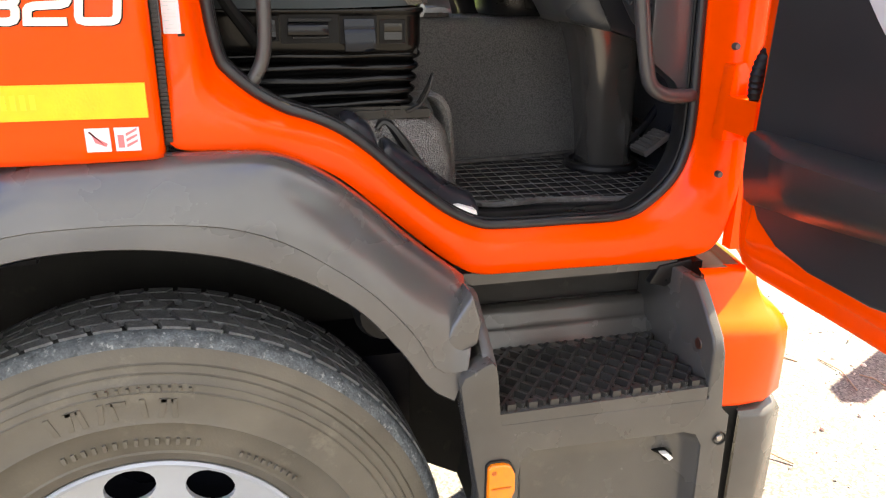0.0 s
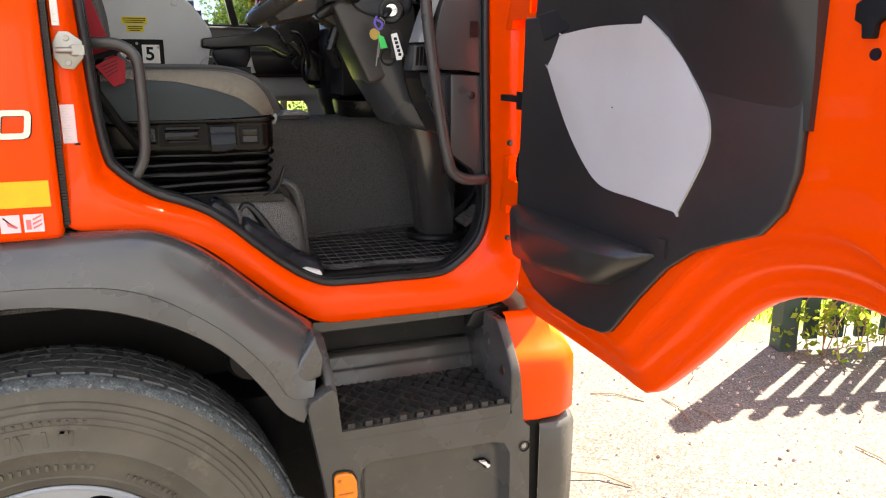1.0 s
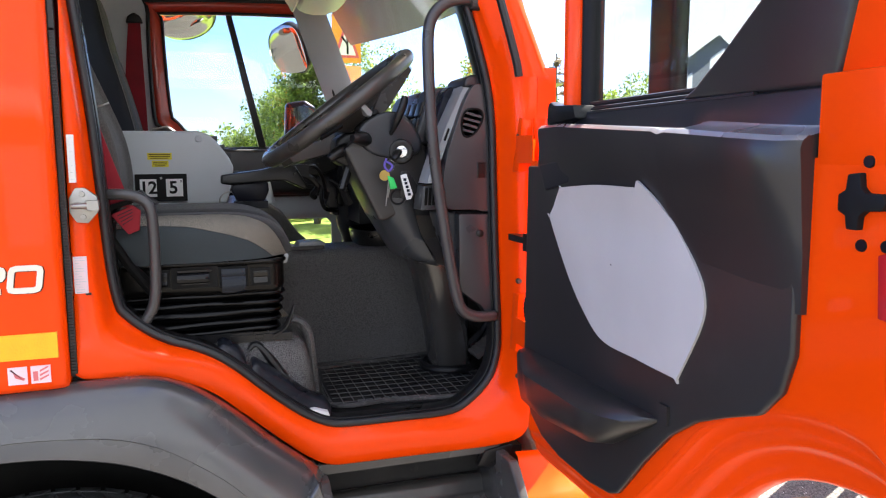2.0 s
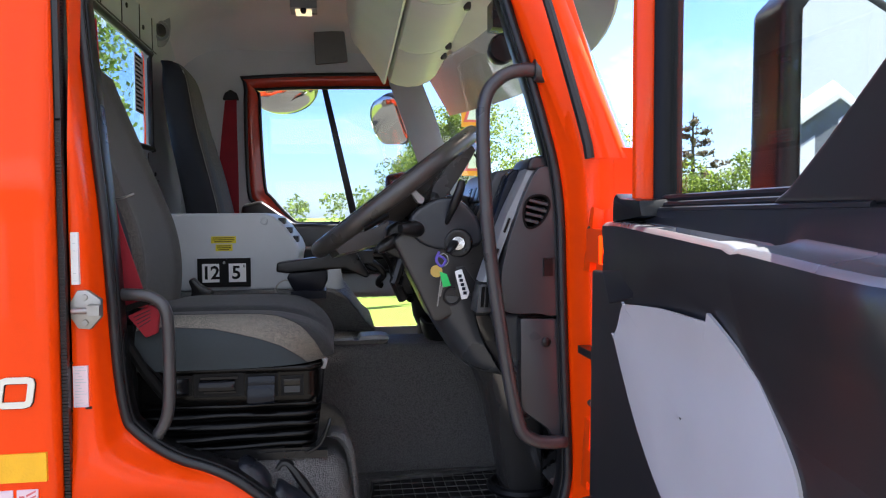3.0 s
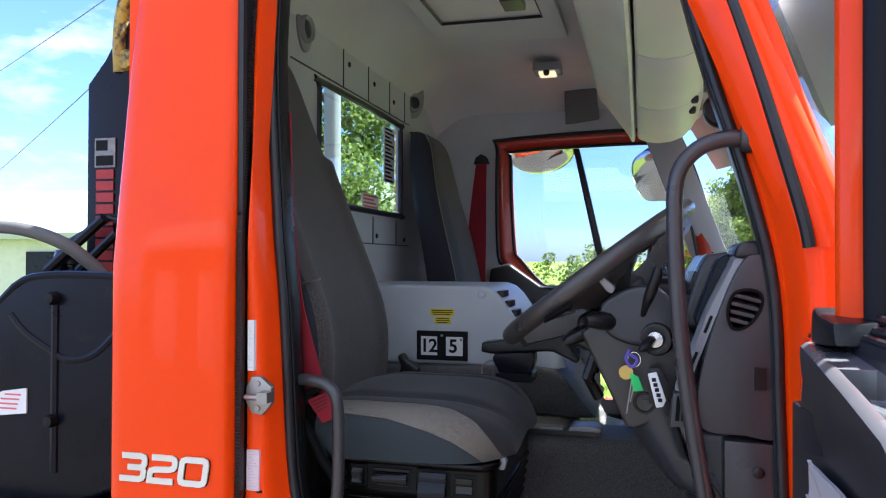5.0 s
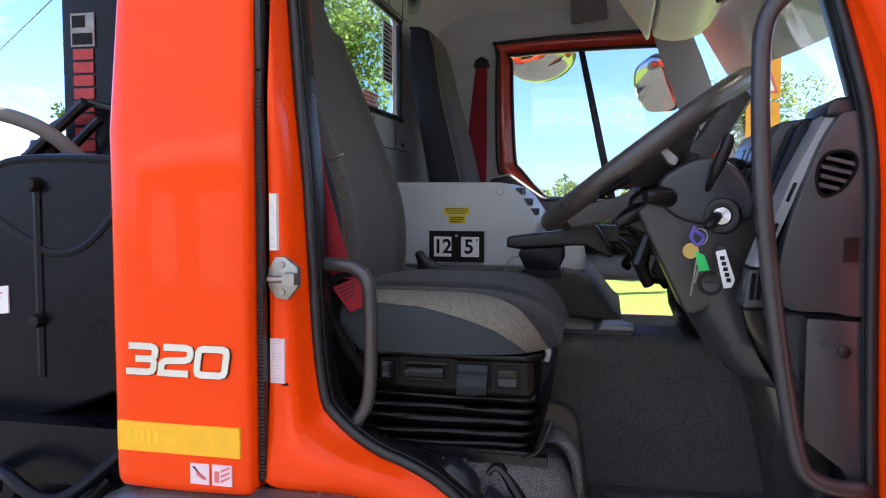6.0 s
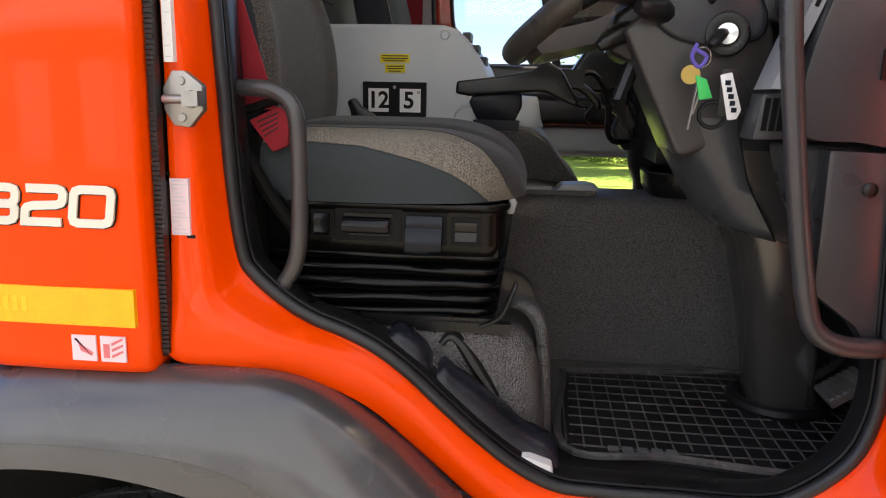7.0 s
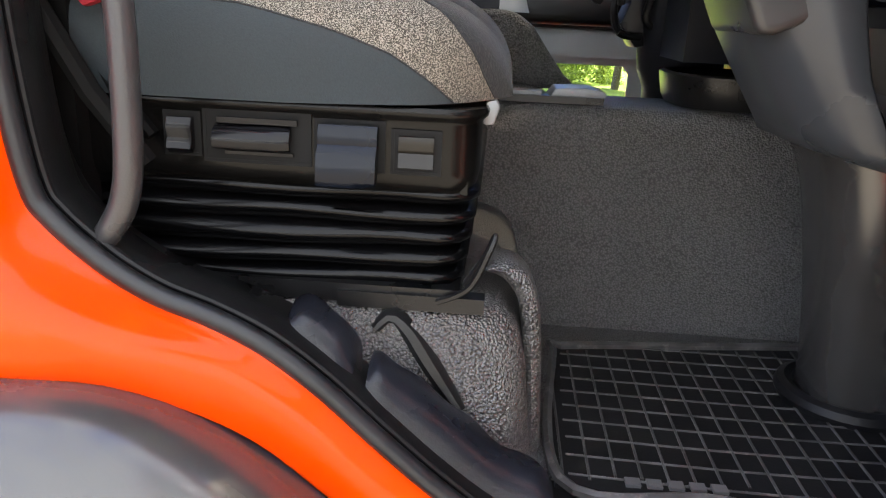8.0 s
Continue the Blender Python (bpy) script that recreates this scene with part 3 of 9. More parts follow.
part("gutter_strip", bm, SEAL, truck, "black rubber pillar strip")

# windscreen, pillars, roof, far side, rear wall
WS_TOP, WS_BOT = (0.60, 2.66), (0.885, 1.90)


def ws_x(z, y):
    f = (z - WS_BOT[1]) / (WS_TOP[1] - WS_BOT[1])
    bow = 0.24 * (1 - ((y - 1.1) / 1.1) ** 2) if abs(y - 1.1) < 1.1 else 0
    return WS_BOT[0] + (WS_TOP[0] - WS_BOT[0]) * f + bow


bm = B()
rings = []
for z in np.linspace(1.86, 2.62, 8):
    rings.append([Vector((ws_x(z, y), y, z)) for y in np.linspace(0.035, 2.165, 24)])
loft(bm, rings, closed=False)
ob = part("windscreen", bm, GLASS, truck, "clear curved windscreen")
ob.visible_shadow = False
bm = B()
for y0, s in ((0.0, 1), (2.2, -1)):
    rr = []
    for z in np.linspace(1.93, 2.68, 10):
        t = tumble(z)
        rr.append([Vector((ws_x(z, 0.03) + dx, y0 + s * (dy + t), z)) for dx, dy in ((-0.062, 0.006), (-0.02, 0.0), (-0.004, 0.004), (0.0, 0.018), (0.018, 0.045), (0.0, 0.062), (-0.05, 0.07), (-0.09, 0.05))])
    loft(bm, rr)
pieces("windscreen_pillar", bm, ORANGE, truck, "glossy orange windscreen pillars", 60)
bm = B()
rr = []
for z in np.linspace(1.95, 2.66, 10):
    t = tumble(z)
    rr.append([Vector((ws_x(z, 0.03) + 0.002 + dx, dy + t, z)) for dx, dy in ((0.0, 0.012), (0.012, 0.03), (0.028, 0.058), (0.02, 0.062), (0.004, 0.034))])
loft(bm, rr)
part("windscreen_edge", bm, GLASS_TINT, truck, "blue-tinted windscreen edge")
bm = B()
rr = []
for z in np.linspace(1.88, 2.64, 10):
    rr.append([Vector((ws_x(z, 2.12) - 0.02 + dx, 2.09 + dy - tumble(z), z)) for dx, dy in ((-0.12, 0.0), (-0.02, -0.06), (0.02, -0.06), (0.03, 0.03), (-0.1, 0.05))])
loft(bm, rr)
part("pillar_lining", bm, GREY_PL, truck, "pale grey pillar lining")

# front of the cab below the windscreen
bm = B()
rr = []
for z in (1.05, 1.3, 1.6, 1.86, 1.90):
    f = 0.05 * (1.9 - z)
    rr.append([Vector((0.865 + f + (0.26 * (1 - ((y - 1.1) / 1.09) ** 2)), y, z)) for y in np.linspace(0.012, 2.188, 24)])
loft(bm, rr, closed=False)
part("front_panel", bm, ORANGE, truck, "orange front panel", 60)
bm = B()
bx(bm, 0.855, 0.90, 0.004, 0.03, 1.10, 1.95, 0.006)
part("front_wing", bm, ORANGE, truck, "orange edge of the front corner")

# roof with hatch hole
bm = B()
plate(bm, [(-0.37, 0.08), (0.70, 0.08), (0.86, 0.5), (0.92, 1.1), (0.86, 1.7), (0.70, 2.12), (-0.37, 2.12)], [], "z", 2.735, 2.775)
part("roof", bm, ORANGE, truck, "orange cab roof")

# outside sun visor
bm = B()
rr = []
for y in np.linspace(0.04, 2.16, 20):
    x = ws_x(2.5, y)
    rr.append([Vector((x + dx, y, z)) for dx, z in ((0.03, 2.60), (0.11, 2.48), (0.19, 2.34), (0.205, 2.30), (0.197, 2.295), (0.10, 2.46), (0.02, 2.57))])
loft(bm, rr, caps=True)
part("sun_visor", bm, VISOR, truck, "pale smoked plastic outside sun visor", 50)

# rear wall with its window
R_WIN = [
    (0.80, 2.40), (0.82, 2.425), (1.53, 2.425), (1.55, 2.40), (1.55, 2.10), (1.53, 2.08), (0.82, 2.08), (0.80, 2.10)]
bm = B()
plate(bm, [(0.03, 1.32), (2.17, 1.32), (2.17, 2.74), (0.03, 2.74)], [grow(R_WIN, 0.07)], "x", -0.365, -0.345)
part("rear_panel", bm, ORANGE, truck, "orange rear wall of the cab")
bm = B()
plate(bm, [(0.06, 1.32), (2.10, 1.32), (2.10, 2.70), (0.06, 2.70)], [R_WIN], "x", -0.342, -0.325)
part("rear_lining", bm, GREY_PL, truck, "grey moulded rear wall lining")
bm = B()
tube(bm, catmull([(-0.324, u, v) for u, v in R_WIN], 80, True), 0.010, 8, closed=True)
part("rear_window_seal", bm, SEAL, truck, "black rear window rubber")
bm = B()
bx(bm, -0.352, -0.348, 0.79, 1.56, 2.07, 2.435)
ob = part("rear_window", bm, GLASS_TINT, truck, "tinted rear window pane")
ob.visible_shadow = False
# rear lining grooves, caps and screws
bm = B()
for y in (0.98, 1.20, 1.42, 1.60):
    bx(bm, -0.326, -0.3225, y, y + 0.004, 2.45, 2.66)
bx(bm, -0.326, -0.3225, 0.62, 1.66, 2.445, 2.449)
for y in (0.98, 1.25, 1.50):
    bx(bm, -0.326, -0.3225, y, y + 0.004, 1.97, 2.06)
bx(bm, -0.326, -0.3225, 0.62, 1.66, 1.965, 1.969)
pieces("lining_groove", bm, DASH_DARK, truck, "dark panel joint")
bm = B()
for y, z in ((1.03, 2.60), (1.03, 2.53), (1.26, 2.60), (1.26, 2.52), (1.47, 2.58), (1.29, 1.995), (1.60, 1.99), (1.47, 2.50)):
    lathe(bm, [(0.0, 0.004), (0.006, 0.004), (0.009, 0.0015), (0.009, -0.002)], (-0.324, y, z), "x", 12)
pieces("lining_screw", bm, BLACK, truck, "black trim screw")
for y, z in ((1.69, 2.57), (0.70, 2.57)):
    bm = B()
    prism(bm, [(y + 0.050 * math.cos(a), z + 0.090 * math.sin(a)) for a in np.linspace(0, 2 * math.pi, 24, False)], "x", -0.326, -0.318, 0.004)
    turn = Matrix.Translation((-0.31, y, z)) @ Matrix.Rotation(radians(-42 if y > 1 else 0), 4, "Z") @ Matrix.Translation((0.31, -y, -z))
    loud = part("wall_speaker", spin_bm(bm, turn), SILVER_PL, truck, "grey oval wall fitting")
    bm = B()
    lathe(bm, [(0.0, 0.004), (0.024, 0.003), (0.029, 0.006), (0.034, 0.012), (0.039, 0.006), (0.041, 0.0)], (-0.318, y, z - 0.026), "x", 24)
    lathe(bm, [(0.0, 0.010), (0.014, 0.009), (0.022, 0.0)], (-0.318, y, z + 0.045), "x", 18)
    pieces("speaker_ring", spin_bm(bm, turn), SILVER_PL, loud)
    bm = B()
    lathe(bm, [(0.0, 0.0075), (0.018, 0.0065), (0.025, 0.004)], (-0.318, y, z - 0.026), "x", 18)
    part("speaker_cone", spin_bm(bm, turn), DASH, loud)

# far side with its door window and low kerb window
F_WIN = [(0.02, 2.34), (0.05, 2.385), (0.62, 2.40), (0.67, 2.37), (0.745, 2.14), (0.80, 1.86), (0.78, 1.81), (0.22, 1.80), (0.155, 1.815), (0.06, 1.92), (0.035, 1.98)]
K_WIN = [(0.40, 1.465), (0.72, 1.465), (0.74, 1.44), (0.74, 1.345), (0.72, 1.325), (0.42, 1.325), (0.40, 1.345)]


bm = B()
plate(bm, [(-0.37, 1.10), (0.88, 1.10), (0.88, 1.92), (0.62, 2.72), (-0.37, 2.72)], [grow(F_WIN, 0.05), grow(K_WIN, 0.03)], "y", 2.12, 2.16)
part("far_side", bm, ORANGE, truck, "orange far side of the cab")
bm = B()
plate(bm, [(-0.33, 1.12), (0.86, 1.12), (0.86, 1.90), (0.60, 2.68), (-0.33, 2.68)], [grow(F_WIN, 0.05), K_WIN], "y", 2.06, 2.075)
part("far_lining", bm, GREY_PL, truck, "grey lining of the far side")
bm = B()
loft(bm, [[Vector((q.x, y, q.y)) for q in catmull([(*p, 0) for p in grow(F_WIN, g)], 90, True)]
          for g, y in ((0.072, 2.078), (0.072, 2.046), (0.060, 2.036), (0.036, 2.038), (0.020, 2.050), (0.0, 2.060), (0.0, 2.10))])
part("window_frame", bm, RED_FRAME, truck, "dark red window surround", 60)
bm = B()
tube(bm, [Vector((q.x, 2.056, q.y)) for q in catmull([(*p, 0) for p in grow(F_WIN, 0.002)], 90, True)], 0.007, 8, closed=True)
tube(bm, [Vector((q.x, 2.045, q.y)) for q in catmull([(*p, 0) for p in grow(F_WIN, 0.072)], 90, True)], 0.010, 8, closed=True)
part("window_rubber", bm, SEAL, truck, "black window rubber")
bm = B()
prism(bm, [(0.287, 2.39), (0.313, 2.39), (0.445, 1.80), (0.412, 1.80)], "y", 2.05, 2.095, 0.004)
part("window_bar", bm, BLACK, truck, "black slanting window divider")
for nm, pts in (("far_window", F_WIN), ("kerb_window", K_WIN)):
    bm = B()
    prism(bm, grow(pts, 0.012), "y", 2.104, 2.108)
    ob = part(nm, bm, GLASS_FAR, truck, "tinted pane in the far door")
    ob.visible_shadow = False
bm = B()
prism(bm, [(-0.10, 1.575), (-0.06, 1.88), (0.02, 1.90), (0.16, 1.80), (0.86, 1.78), (0.86, 1.575)], "y", 1.99, 2.058, 0.02, 3)
part("far_door_trim", bm, TRIM, truck, "dark plastic far door trim")
bm = B()
prism(bm, [(0.10, 1.585), (0.16, 1.70), (0.66, 1.69), (0.72, 1.585)], "y", 1.93, 2.0, 0.03, 3)
part("far_armrest", bm, BLACK, truck, "black far door armrest")
bm = B()
prism(bm, [(-0.1, 1.13), (-0.1, 1.50), (0.33, 1.50), (0.36, 1.27), (0.80, 1.27), (0.80, 1.13)], "y", 2.02, 2.058, 0.012)
part("far_door_sill", bm, TRIM, truck, "dark lower door lining")
bm = B()
bx(bm, 0.34, 0.80, 2.015, 2.06, 1.490, 1.572, 0.01)
part("far_door_rail", bm, GREY_PL, truck, "pale grey rail above the low window")

# mirrors outside the far window
bm = B()
lathe(bm, [(0.0, 0.065), (0.10, 0.053), (0.155, 0.024), (0.172, -0.005), (0.166, -0.014), (0.0, -0.014)], (0, 0, 0), "x", 40)
spin_bm(bm, Matrix.Translation((0.118, 2.40, 2.42)) @ Euler((0, radians(50), radians(-50))).to_matrix().to_4x4() @ Matrix.Diagonal((0.7, 1.0, 0.75, 1)))
kerb_mirror = part("kerb_mirror", bm, MIRROR_DIM, truck, "wide-angle kerb mirror")
bm = B()
bx(bm, 0.07, 0.17, 2.38, 2.44, 2.43, 2.50, 0.02, 3)
part("mirror_arm", bm, BLACK, truck, "black mirror arm")
bm = B()
prism(bm, [(0.565, 2.21), (0.675, 2.195), (0.715, 2.245), (0.705, 2.41), (0.65, 2.455), (0.57, 2.42), (0.548, 2.33)], "y", 2.50, 2.56, 0.02, 3)
TURN_M = Matrix.Translation((0.632, 2.53, 2.325)) @ Euler((radians(20), 0, radians(-50))).to_matrix().to_4x4() @ Matrix.Diagonal((1.5, 1, 1.05, 1)) @ Matrix.Translation((-0.632, -2.53, -2.325))
mirror_case = part("far_mirror", spin_bm(bm, TURN_M), BLACK, truck, "black far side mirror")
bm = B()
mg = [Vector((p.x, 0, p.y)) for p in catmull([(0.573, 2.222, 0), (0.672, 2.208, 0), (0.705, 2.25, 0), (0.695, 2.402, 0), (0.647, 2.442, 0), (0.577, 2.41, 0), (0.557, 2.33, 0)], 40, True)]
mc = Vector((0.632, 0, 2.325))
rr = []
for f in (1.0, 0.99, 0.85, 0.7, 0.55, 0.4, 0.25, 0.1, 0.01):
    rr.append([mc + (p - mc) * f + Vector((0, 2.499 - 0.022 * (1 - ((p - mc) * f).length_squared / 0.0145) * (f < 1.0), 0)) for p in mg])
loft(bm, rr)
part("mirror_glass", spin_bm(bm, TURN_M), MIRROR_DIM, mirror_case, "convex wide-angle glass", 180)
bm = B()
prism(bm, [(0.58, 1.72), (0.74, 1.72), (0.76, 2.02), (0.70, 2.06), (0.60, 2.04)], "y", 2.55, 2.62, 0.02, 3)
low_mirror = part("low_far_mirror", bm, BLACK, truck, "black lower far mirror")
bm = B()
prism(bm, [(0.60, 1.74), (0.725, 1.74), (0.74, 2.0), (0.69, 2.03), (0.62, 2.01)], "y", 2.516, 2.522, 0.002)
spin_bm(bm, Matrix.Translation((0.67, 2.519, 0)) @ Euler((0, 0, radians(-16))).to_matrix().to_4x4() @ Matrix.Translation((-0.67, -2.519, 0)))
part("mirror_glass", bm, MIRROR, low_mirror)

# ceiling with roof hatch
bm = B()
rr = []
for y in np.linspace(0.10, 2.06, 30):
    e = min(y - 0.10, 2.06 - y)
    drop = 0.11 * (1 - min(1, e / 0.22)) ** 2.2
    ring = []
    for x in np.linspace(-0.325, 0.66, 24):
        e2 = x + 0.325
        ring.append(Vector((x, y, 2.665 - drop - 0.10 * (1 - min(1, e2 / 0.20)) ** 2.2 - 0.02 * max(0, (x - 0.4) / 0.26))))
    rr.append(ring)
loft(bm, rr, closed=False)
tagged(part("ceiling", bm, HEADLINER, None, "", 180), "pale grey cab headliner", "ceiling", kind="structure")
bm = B()
plate(bm, [(-0.08, 0.62), (0.33, 0.62), (0.34, 1.28), (-0.08, 1.28)], [[(-0.03, 0.68), (0.28, 0.68), (0.285, 1.06), (-0.03, 1.06)]], "z", 2.64, 2.662)
soften(bm, bm.faces[:], 0.006)
hatch = thing("roof_hatch", (0.12, 0.95, 2.64), "grey roof hatch set in the headliner", "hatch")
part("hatch_frame", bm, HEADLINER, hatch)
bm = B()
bx(bm, -0.025, 0.278, 0.685, 1.055, 2.652, 2.668, 0.004)
part("hatch_panel", bm, SHELF_PL, hatch)
bm = B()
tube(bm, [(-0.03, 0.68, 2.645), (0.28, 0.68, 2.645), (0.285, 1.06, 2.645), (-0.03, 1.06, 2.645)], 0.005, 6, closed=True)
part("hatch_seal", bm, SEAL, hatch)
bm = B()
bx(bm, 0.19, 0.25, 0.86, 0.95, 2.63, 2.655, 0.008)
bx(bm, -0.01, 0.05, 0.70, 0.76, 2.63, 2.655, 0.008)
pieces("hatch_catch", bm, DASH, hatch)
bm = B()
bx(bm, 0.18, 0.28, 1.58, 1.68, 2.615, 2.645, 0.012)
lamp = thing("cabin_lamp", (0.23, 1.63, 2.63), "small grey interior lamp on the headliner", "lamp")
part("lamp_body", bm, SILVER_PL, lamp)
bm = B()
bx(bm, 0.20, 0.26, 1.60, 1.665, 2.606, 2.62, 0.006)
LAMP_LENS = mat("warm_lamp_lens", (0.85, 0.70, 0.45), 0.3)
# Faint emission stands in for warm light reflected off the lens
LAMP_LENS.node_tree.nodes["Principled BSDF"].inputs["Emission Color"].default_value = (1, 0.75, 0.4, 1)
LAMP_LENS.node_tree.nodes["Principled BSDF"].inputs["Emission Strength"].default_value = 0.12
part("lamp_lens", bm, LAMP_LENS, lamp, "warm lens, faintly glowing in place of reflected light")
bm = B()
lathe(bm, [(0.0, -0.02), (0.008, -0.018), (0.012, -0.008), (0.012, 0.0)], (0.23, 1.59, 2.615), "z", 14)
part("lamp_switch", bm, BLACK, lamp)
bm = B()
prism(bm, [(0.262, 2.482), (0.402, 2.497), (0.388, 2.632), (0.256, 2.622)], "y", 1.972, 1.995, 0.008)
panel = solo("corner_speaker_cover", bm, mat("grey_speaker_mesh", (0.13, 0.13, 0.13), 0.5, var=0.1, scale=8, cell=0.4, bump=0.3, bump_scale=300, kind="leather"), "dark grey speaker cover on the far wall", "speaker")

# ================= fender, wheel, step, bumper =================
FEND = [  # top, crease, lip (x, z), front to rear
    ((0.346, 1.035), (0.325, 0.95), (0.300, 0.892)), ((0.338, 1.092), (0.277, 0.955), (0.258, 0.925)), ((0.30, 1.126), (0.232, 1.03), (0.212, 0.995)),
    ((0.24, 1.176), (0.165, 1.108), (0.15, 1.072)), ((0.17, 1.242), (0.09, 1.168), (0.085, 1.122)), ((0.10, 1.296), (0.025, 1.208), (0.02, 1.157)),
    ((0.03, 1.327), (-0.05, 1.233), (-0.05, 1.184)), ((-0.06, 1.334), (-0.15, 1.244), (-0.145, 1.204)), ((-0.2, 1.334), (-0.24, 1.246), (-0.24, 1.21)),
    ((-0.33, 1.326), (-0.335, 1.24), (-0.33, 1.203)), ((-0.43, 1.278), (-0.425, 1.215), (-0.415, 1.178)), ((-0.49, 1.20), (-0.49, 1.155), (-0.485, 1.12)),
    ((-0.60, 1.05), (-0.60, 1.03), (-0.585, 1.0)), ((-0.71, 0.80), (-0.71, 0.80), (-0.685, 0.78))]
fender = thing("front_fender", (-0.2, 0, 1.2), "dull dark grey plastic wheel arch fender", "fender")
T, C, L = ([Vector((*s[i], 0)) for s in FEND] for i in range(3))
T, C, L = (catmull(p, 70) for p in (T, C, L))
rings = []
for t, c, l in zip(T, C, L):
    y_in = float(np.interp(t.x, (-0.13, -0.04, 0.05, 0.13, 0.19, 0.30), (0.035, 0.036, 0.056, 0.080, 0.090, 0.096)))
    row = []
    for g in (1.0, 0.5):      # the top runs in to meet the sill
        k = (1.17 + y_in * g) / 1.17
        row.append(Vector((t.x * k, y_in * g + 0.004, 1.578 - (1.578 - t.y) * k - 0.002)))
    for f, y in ((0.06, 0.002), (0.18, -0.020), (0.34, -0.036), (0.52, -0.050), (0.72, -0.060), (0.94, -0.066)):
        q = t.lerp(c, f)
        row.append(Vector((q.x, y, q.y)))
    row.append(Vector((c.x, -0.0675, c.y)))
    q = c.lerp(l, 0.06)
    row.append(Vector((q.x, -0.064, q.y)))
    q = c.lerp(l, 0.5)
    row.append(Vector((q.x, -0.068, q.y)))
    q = c.lerp(l, 0.93)
    row.append(Vector((q.x, -0.070, q.y)))
    row.append(Vector((l.x, -0.066, l.y)))
    row.append(Vector((l.x, -0.05, l.y + 0.003)))
    q = c.lerp(l, 0.6)
    row.append(Vector((q.x, -0.05, q.y)))
    row.append(Vector((c.x, 0.0, c.y)))
    rings.append(row)
bm = B()
loft(bm, rings, closed=False)
bm.faces.new(bm.verts[:len(rings[0])])
part("fender_skin", bm, PLASTIC, fender, "", 50)
bm = B()
prism(bm, [(0.335, 1.085), (0.352, 1.03), (0.346, 0.99), (0.31, 0.975), (0.295, 0.935), (0.285, 0.99), (0.30, 1.03)], "y", -0.058, 0.05, 0.008, 3)
part("fender_end", bm, PLASTIC, fender)
bm = B()
rr = []
for a in np.linspace(-0.25, math.pi + 0.3, 40):
    rr.append([Vector((-0.222 + r * math.cos(a), y, 0.52 + r * math.sin(a))) for r, y in ((0.68, -0.035), (0.69, 0.05), (0.70, 0.45), (0.60, 0.50), (0.3, 0.52))])
loft(bm, rr, closed=False)
part("arch_liner", bm, DUSTY, fender, "black wheel arch liner")

wheel = thing("front_wheel", (-0.222, 0.15, 0.0), "dusty truck tyre on a silver steel rim", "wheel")
HUB = Vector((-0.222, 0.0, 0.503))
def flat_foot(bm):
    """The loaded tyre stands flat on the ground."""
    for v in bm.verts:
        if v.co.z < 0.003:
            v.co.z = 0.003
    return bm


bm = B()
lathe(bm, [(0.298, 0.035), (0.300, 0.012), (0.312, 0.000), (0.325, -0.006), (0.3275, -0.0085), (0.331, -0.006), (0.36, -0.014), (0.390, -0.0185), (0.3925, -0.021), (0.396, -0.019), (0.42, -0.0185), (0.445, -0.0155), (0.4465, -0.0175), (0.449, -0.0145), (0.459, -0.0125), (0.4605, -0.0145), (0.463, -0.011),
           (0.474, -0.0075), (0.4755, -0.0095), (0.478, -0.0055), (0.488, -0.002), (0.4895, -0.004), (0.492, 0.0), (0.505, 0.004), (0.515, 0.010)], HUB, "y", 128)
lathe(bm, [(0.502, 0.245), (0.45, 0.270), (0.36, 0.268), (0.30, 0.25)], HUB, "y", 64)
tyre = part("tyre", flat_foot(bm), TYRE, wheel, "dusty brown-black tyre sidewall")
bm = B()
lathe(bm, [(0.515, 0.010), (0.521, 0.013), (0.529, 0.019), (0.5335, 0.030), (0.534, 0.036)], HUB, "y", 128)
part("tyre_shoulder", flat_foot(bm), SCUFF, tyre, "scuffed blue-grey tyre shoulder")
bm = B()
lathe(bm, [(0.528, 0.034), (0.524, 0.12), (0.514, 0.24), (0.502, 0.245)], HUB, "y", 96)
part("tread_base", flat_foot(bm), RUBBER, tyre)
bm = B()


def tread_block(bm, a0, a1, y0, y1, zig=0.0, inner=0.0):
    v = []
    y0, y1 = 0.037 + (y0 - 0.037) * 0.82, 0.037 + (y1 - 0.037) * 0.82
    for top in (0, 1):
        sh = 0.0012 * top
        for a, y in ((a0 + sh, y0 + sh), (a1 - sh, y0 + sh), ((a0 + a1) / 2 + zig + (a1 - a0) * 0.36, (y0 + y1) / 2), (a1 - sh + zig, y1 - sh), (a0 + sh + zig, y1 - sh), (a0 + sh + zig * 0.3 + inner, (y0 + y1) / 2)):
            r = 0.525 + 0.013 * top - 0.014 * ((y - 0.037) / 0.2) ** 1.6
            v.append(bm.verts.new(HUB + Vector((r * math.cos(a), y, r * math.sin(a)))))
    bm.faces.new(v[6:])
    for i in range(6):
        j = (i + 1) % 6
        bm.faces.new((v[i], v[j], v[6 + j], v[6 + i]))


N_T = 64
for k in range(N_T):
    a, s = 2 * math.pi * k / N_T, 2 * math.pi / N_T
    g = s * 0.075
    tread_block(bm, a + g, a + s - g, 0.037, 0.072, s * 0.18, s * 0.10)
    tread_block(bm, a + s * 0.5 + g, a + s * 1.5 - g, 0.079, 0.128, s * 0.35, s * 0.12)
    tread_block(bm, a + g, a + s - g, 0.135, 0.186, -s * 0.35, -s * 0.12)
    tread_block(bm, a + s * 0.4 + g, a + s * 1.4 - g, 0.193, 0.242, s * 0.3, s * 0.1)
    tread_block(bm, a + g, a + s - g, 0.249, 0.285, -s * 0.18, -s * 0.1)
bmesh.ops.recalc_face_normals(bm, faces=bm.faces[:])
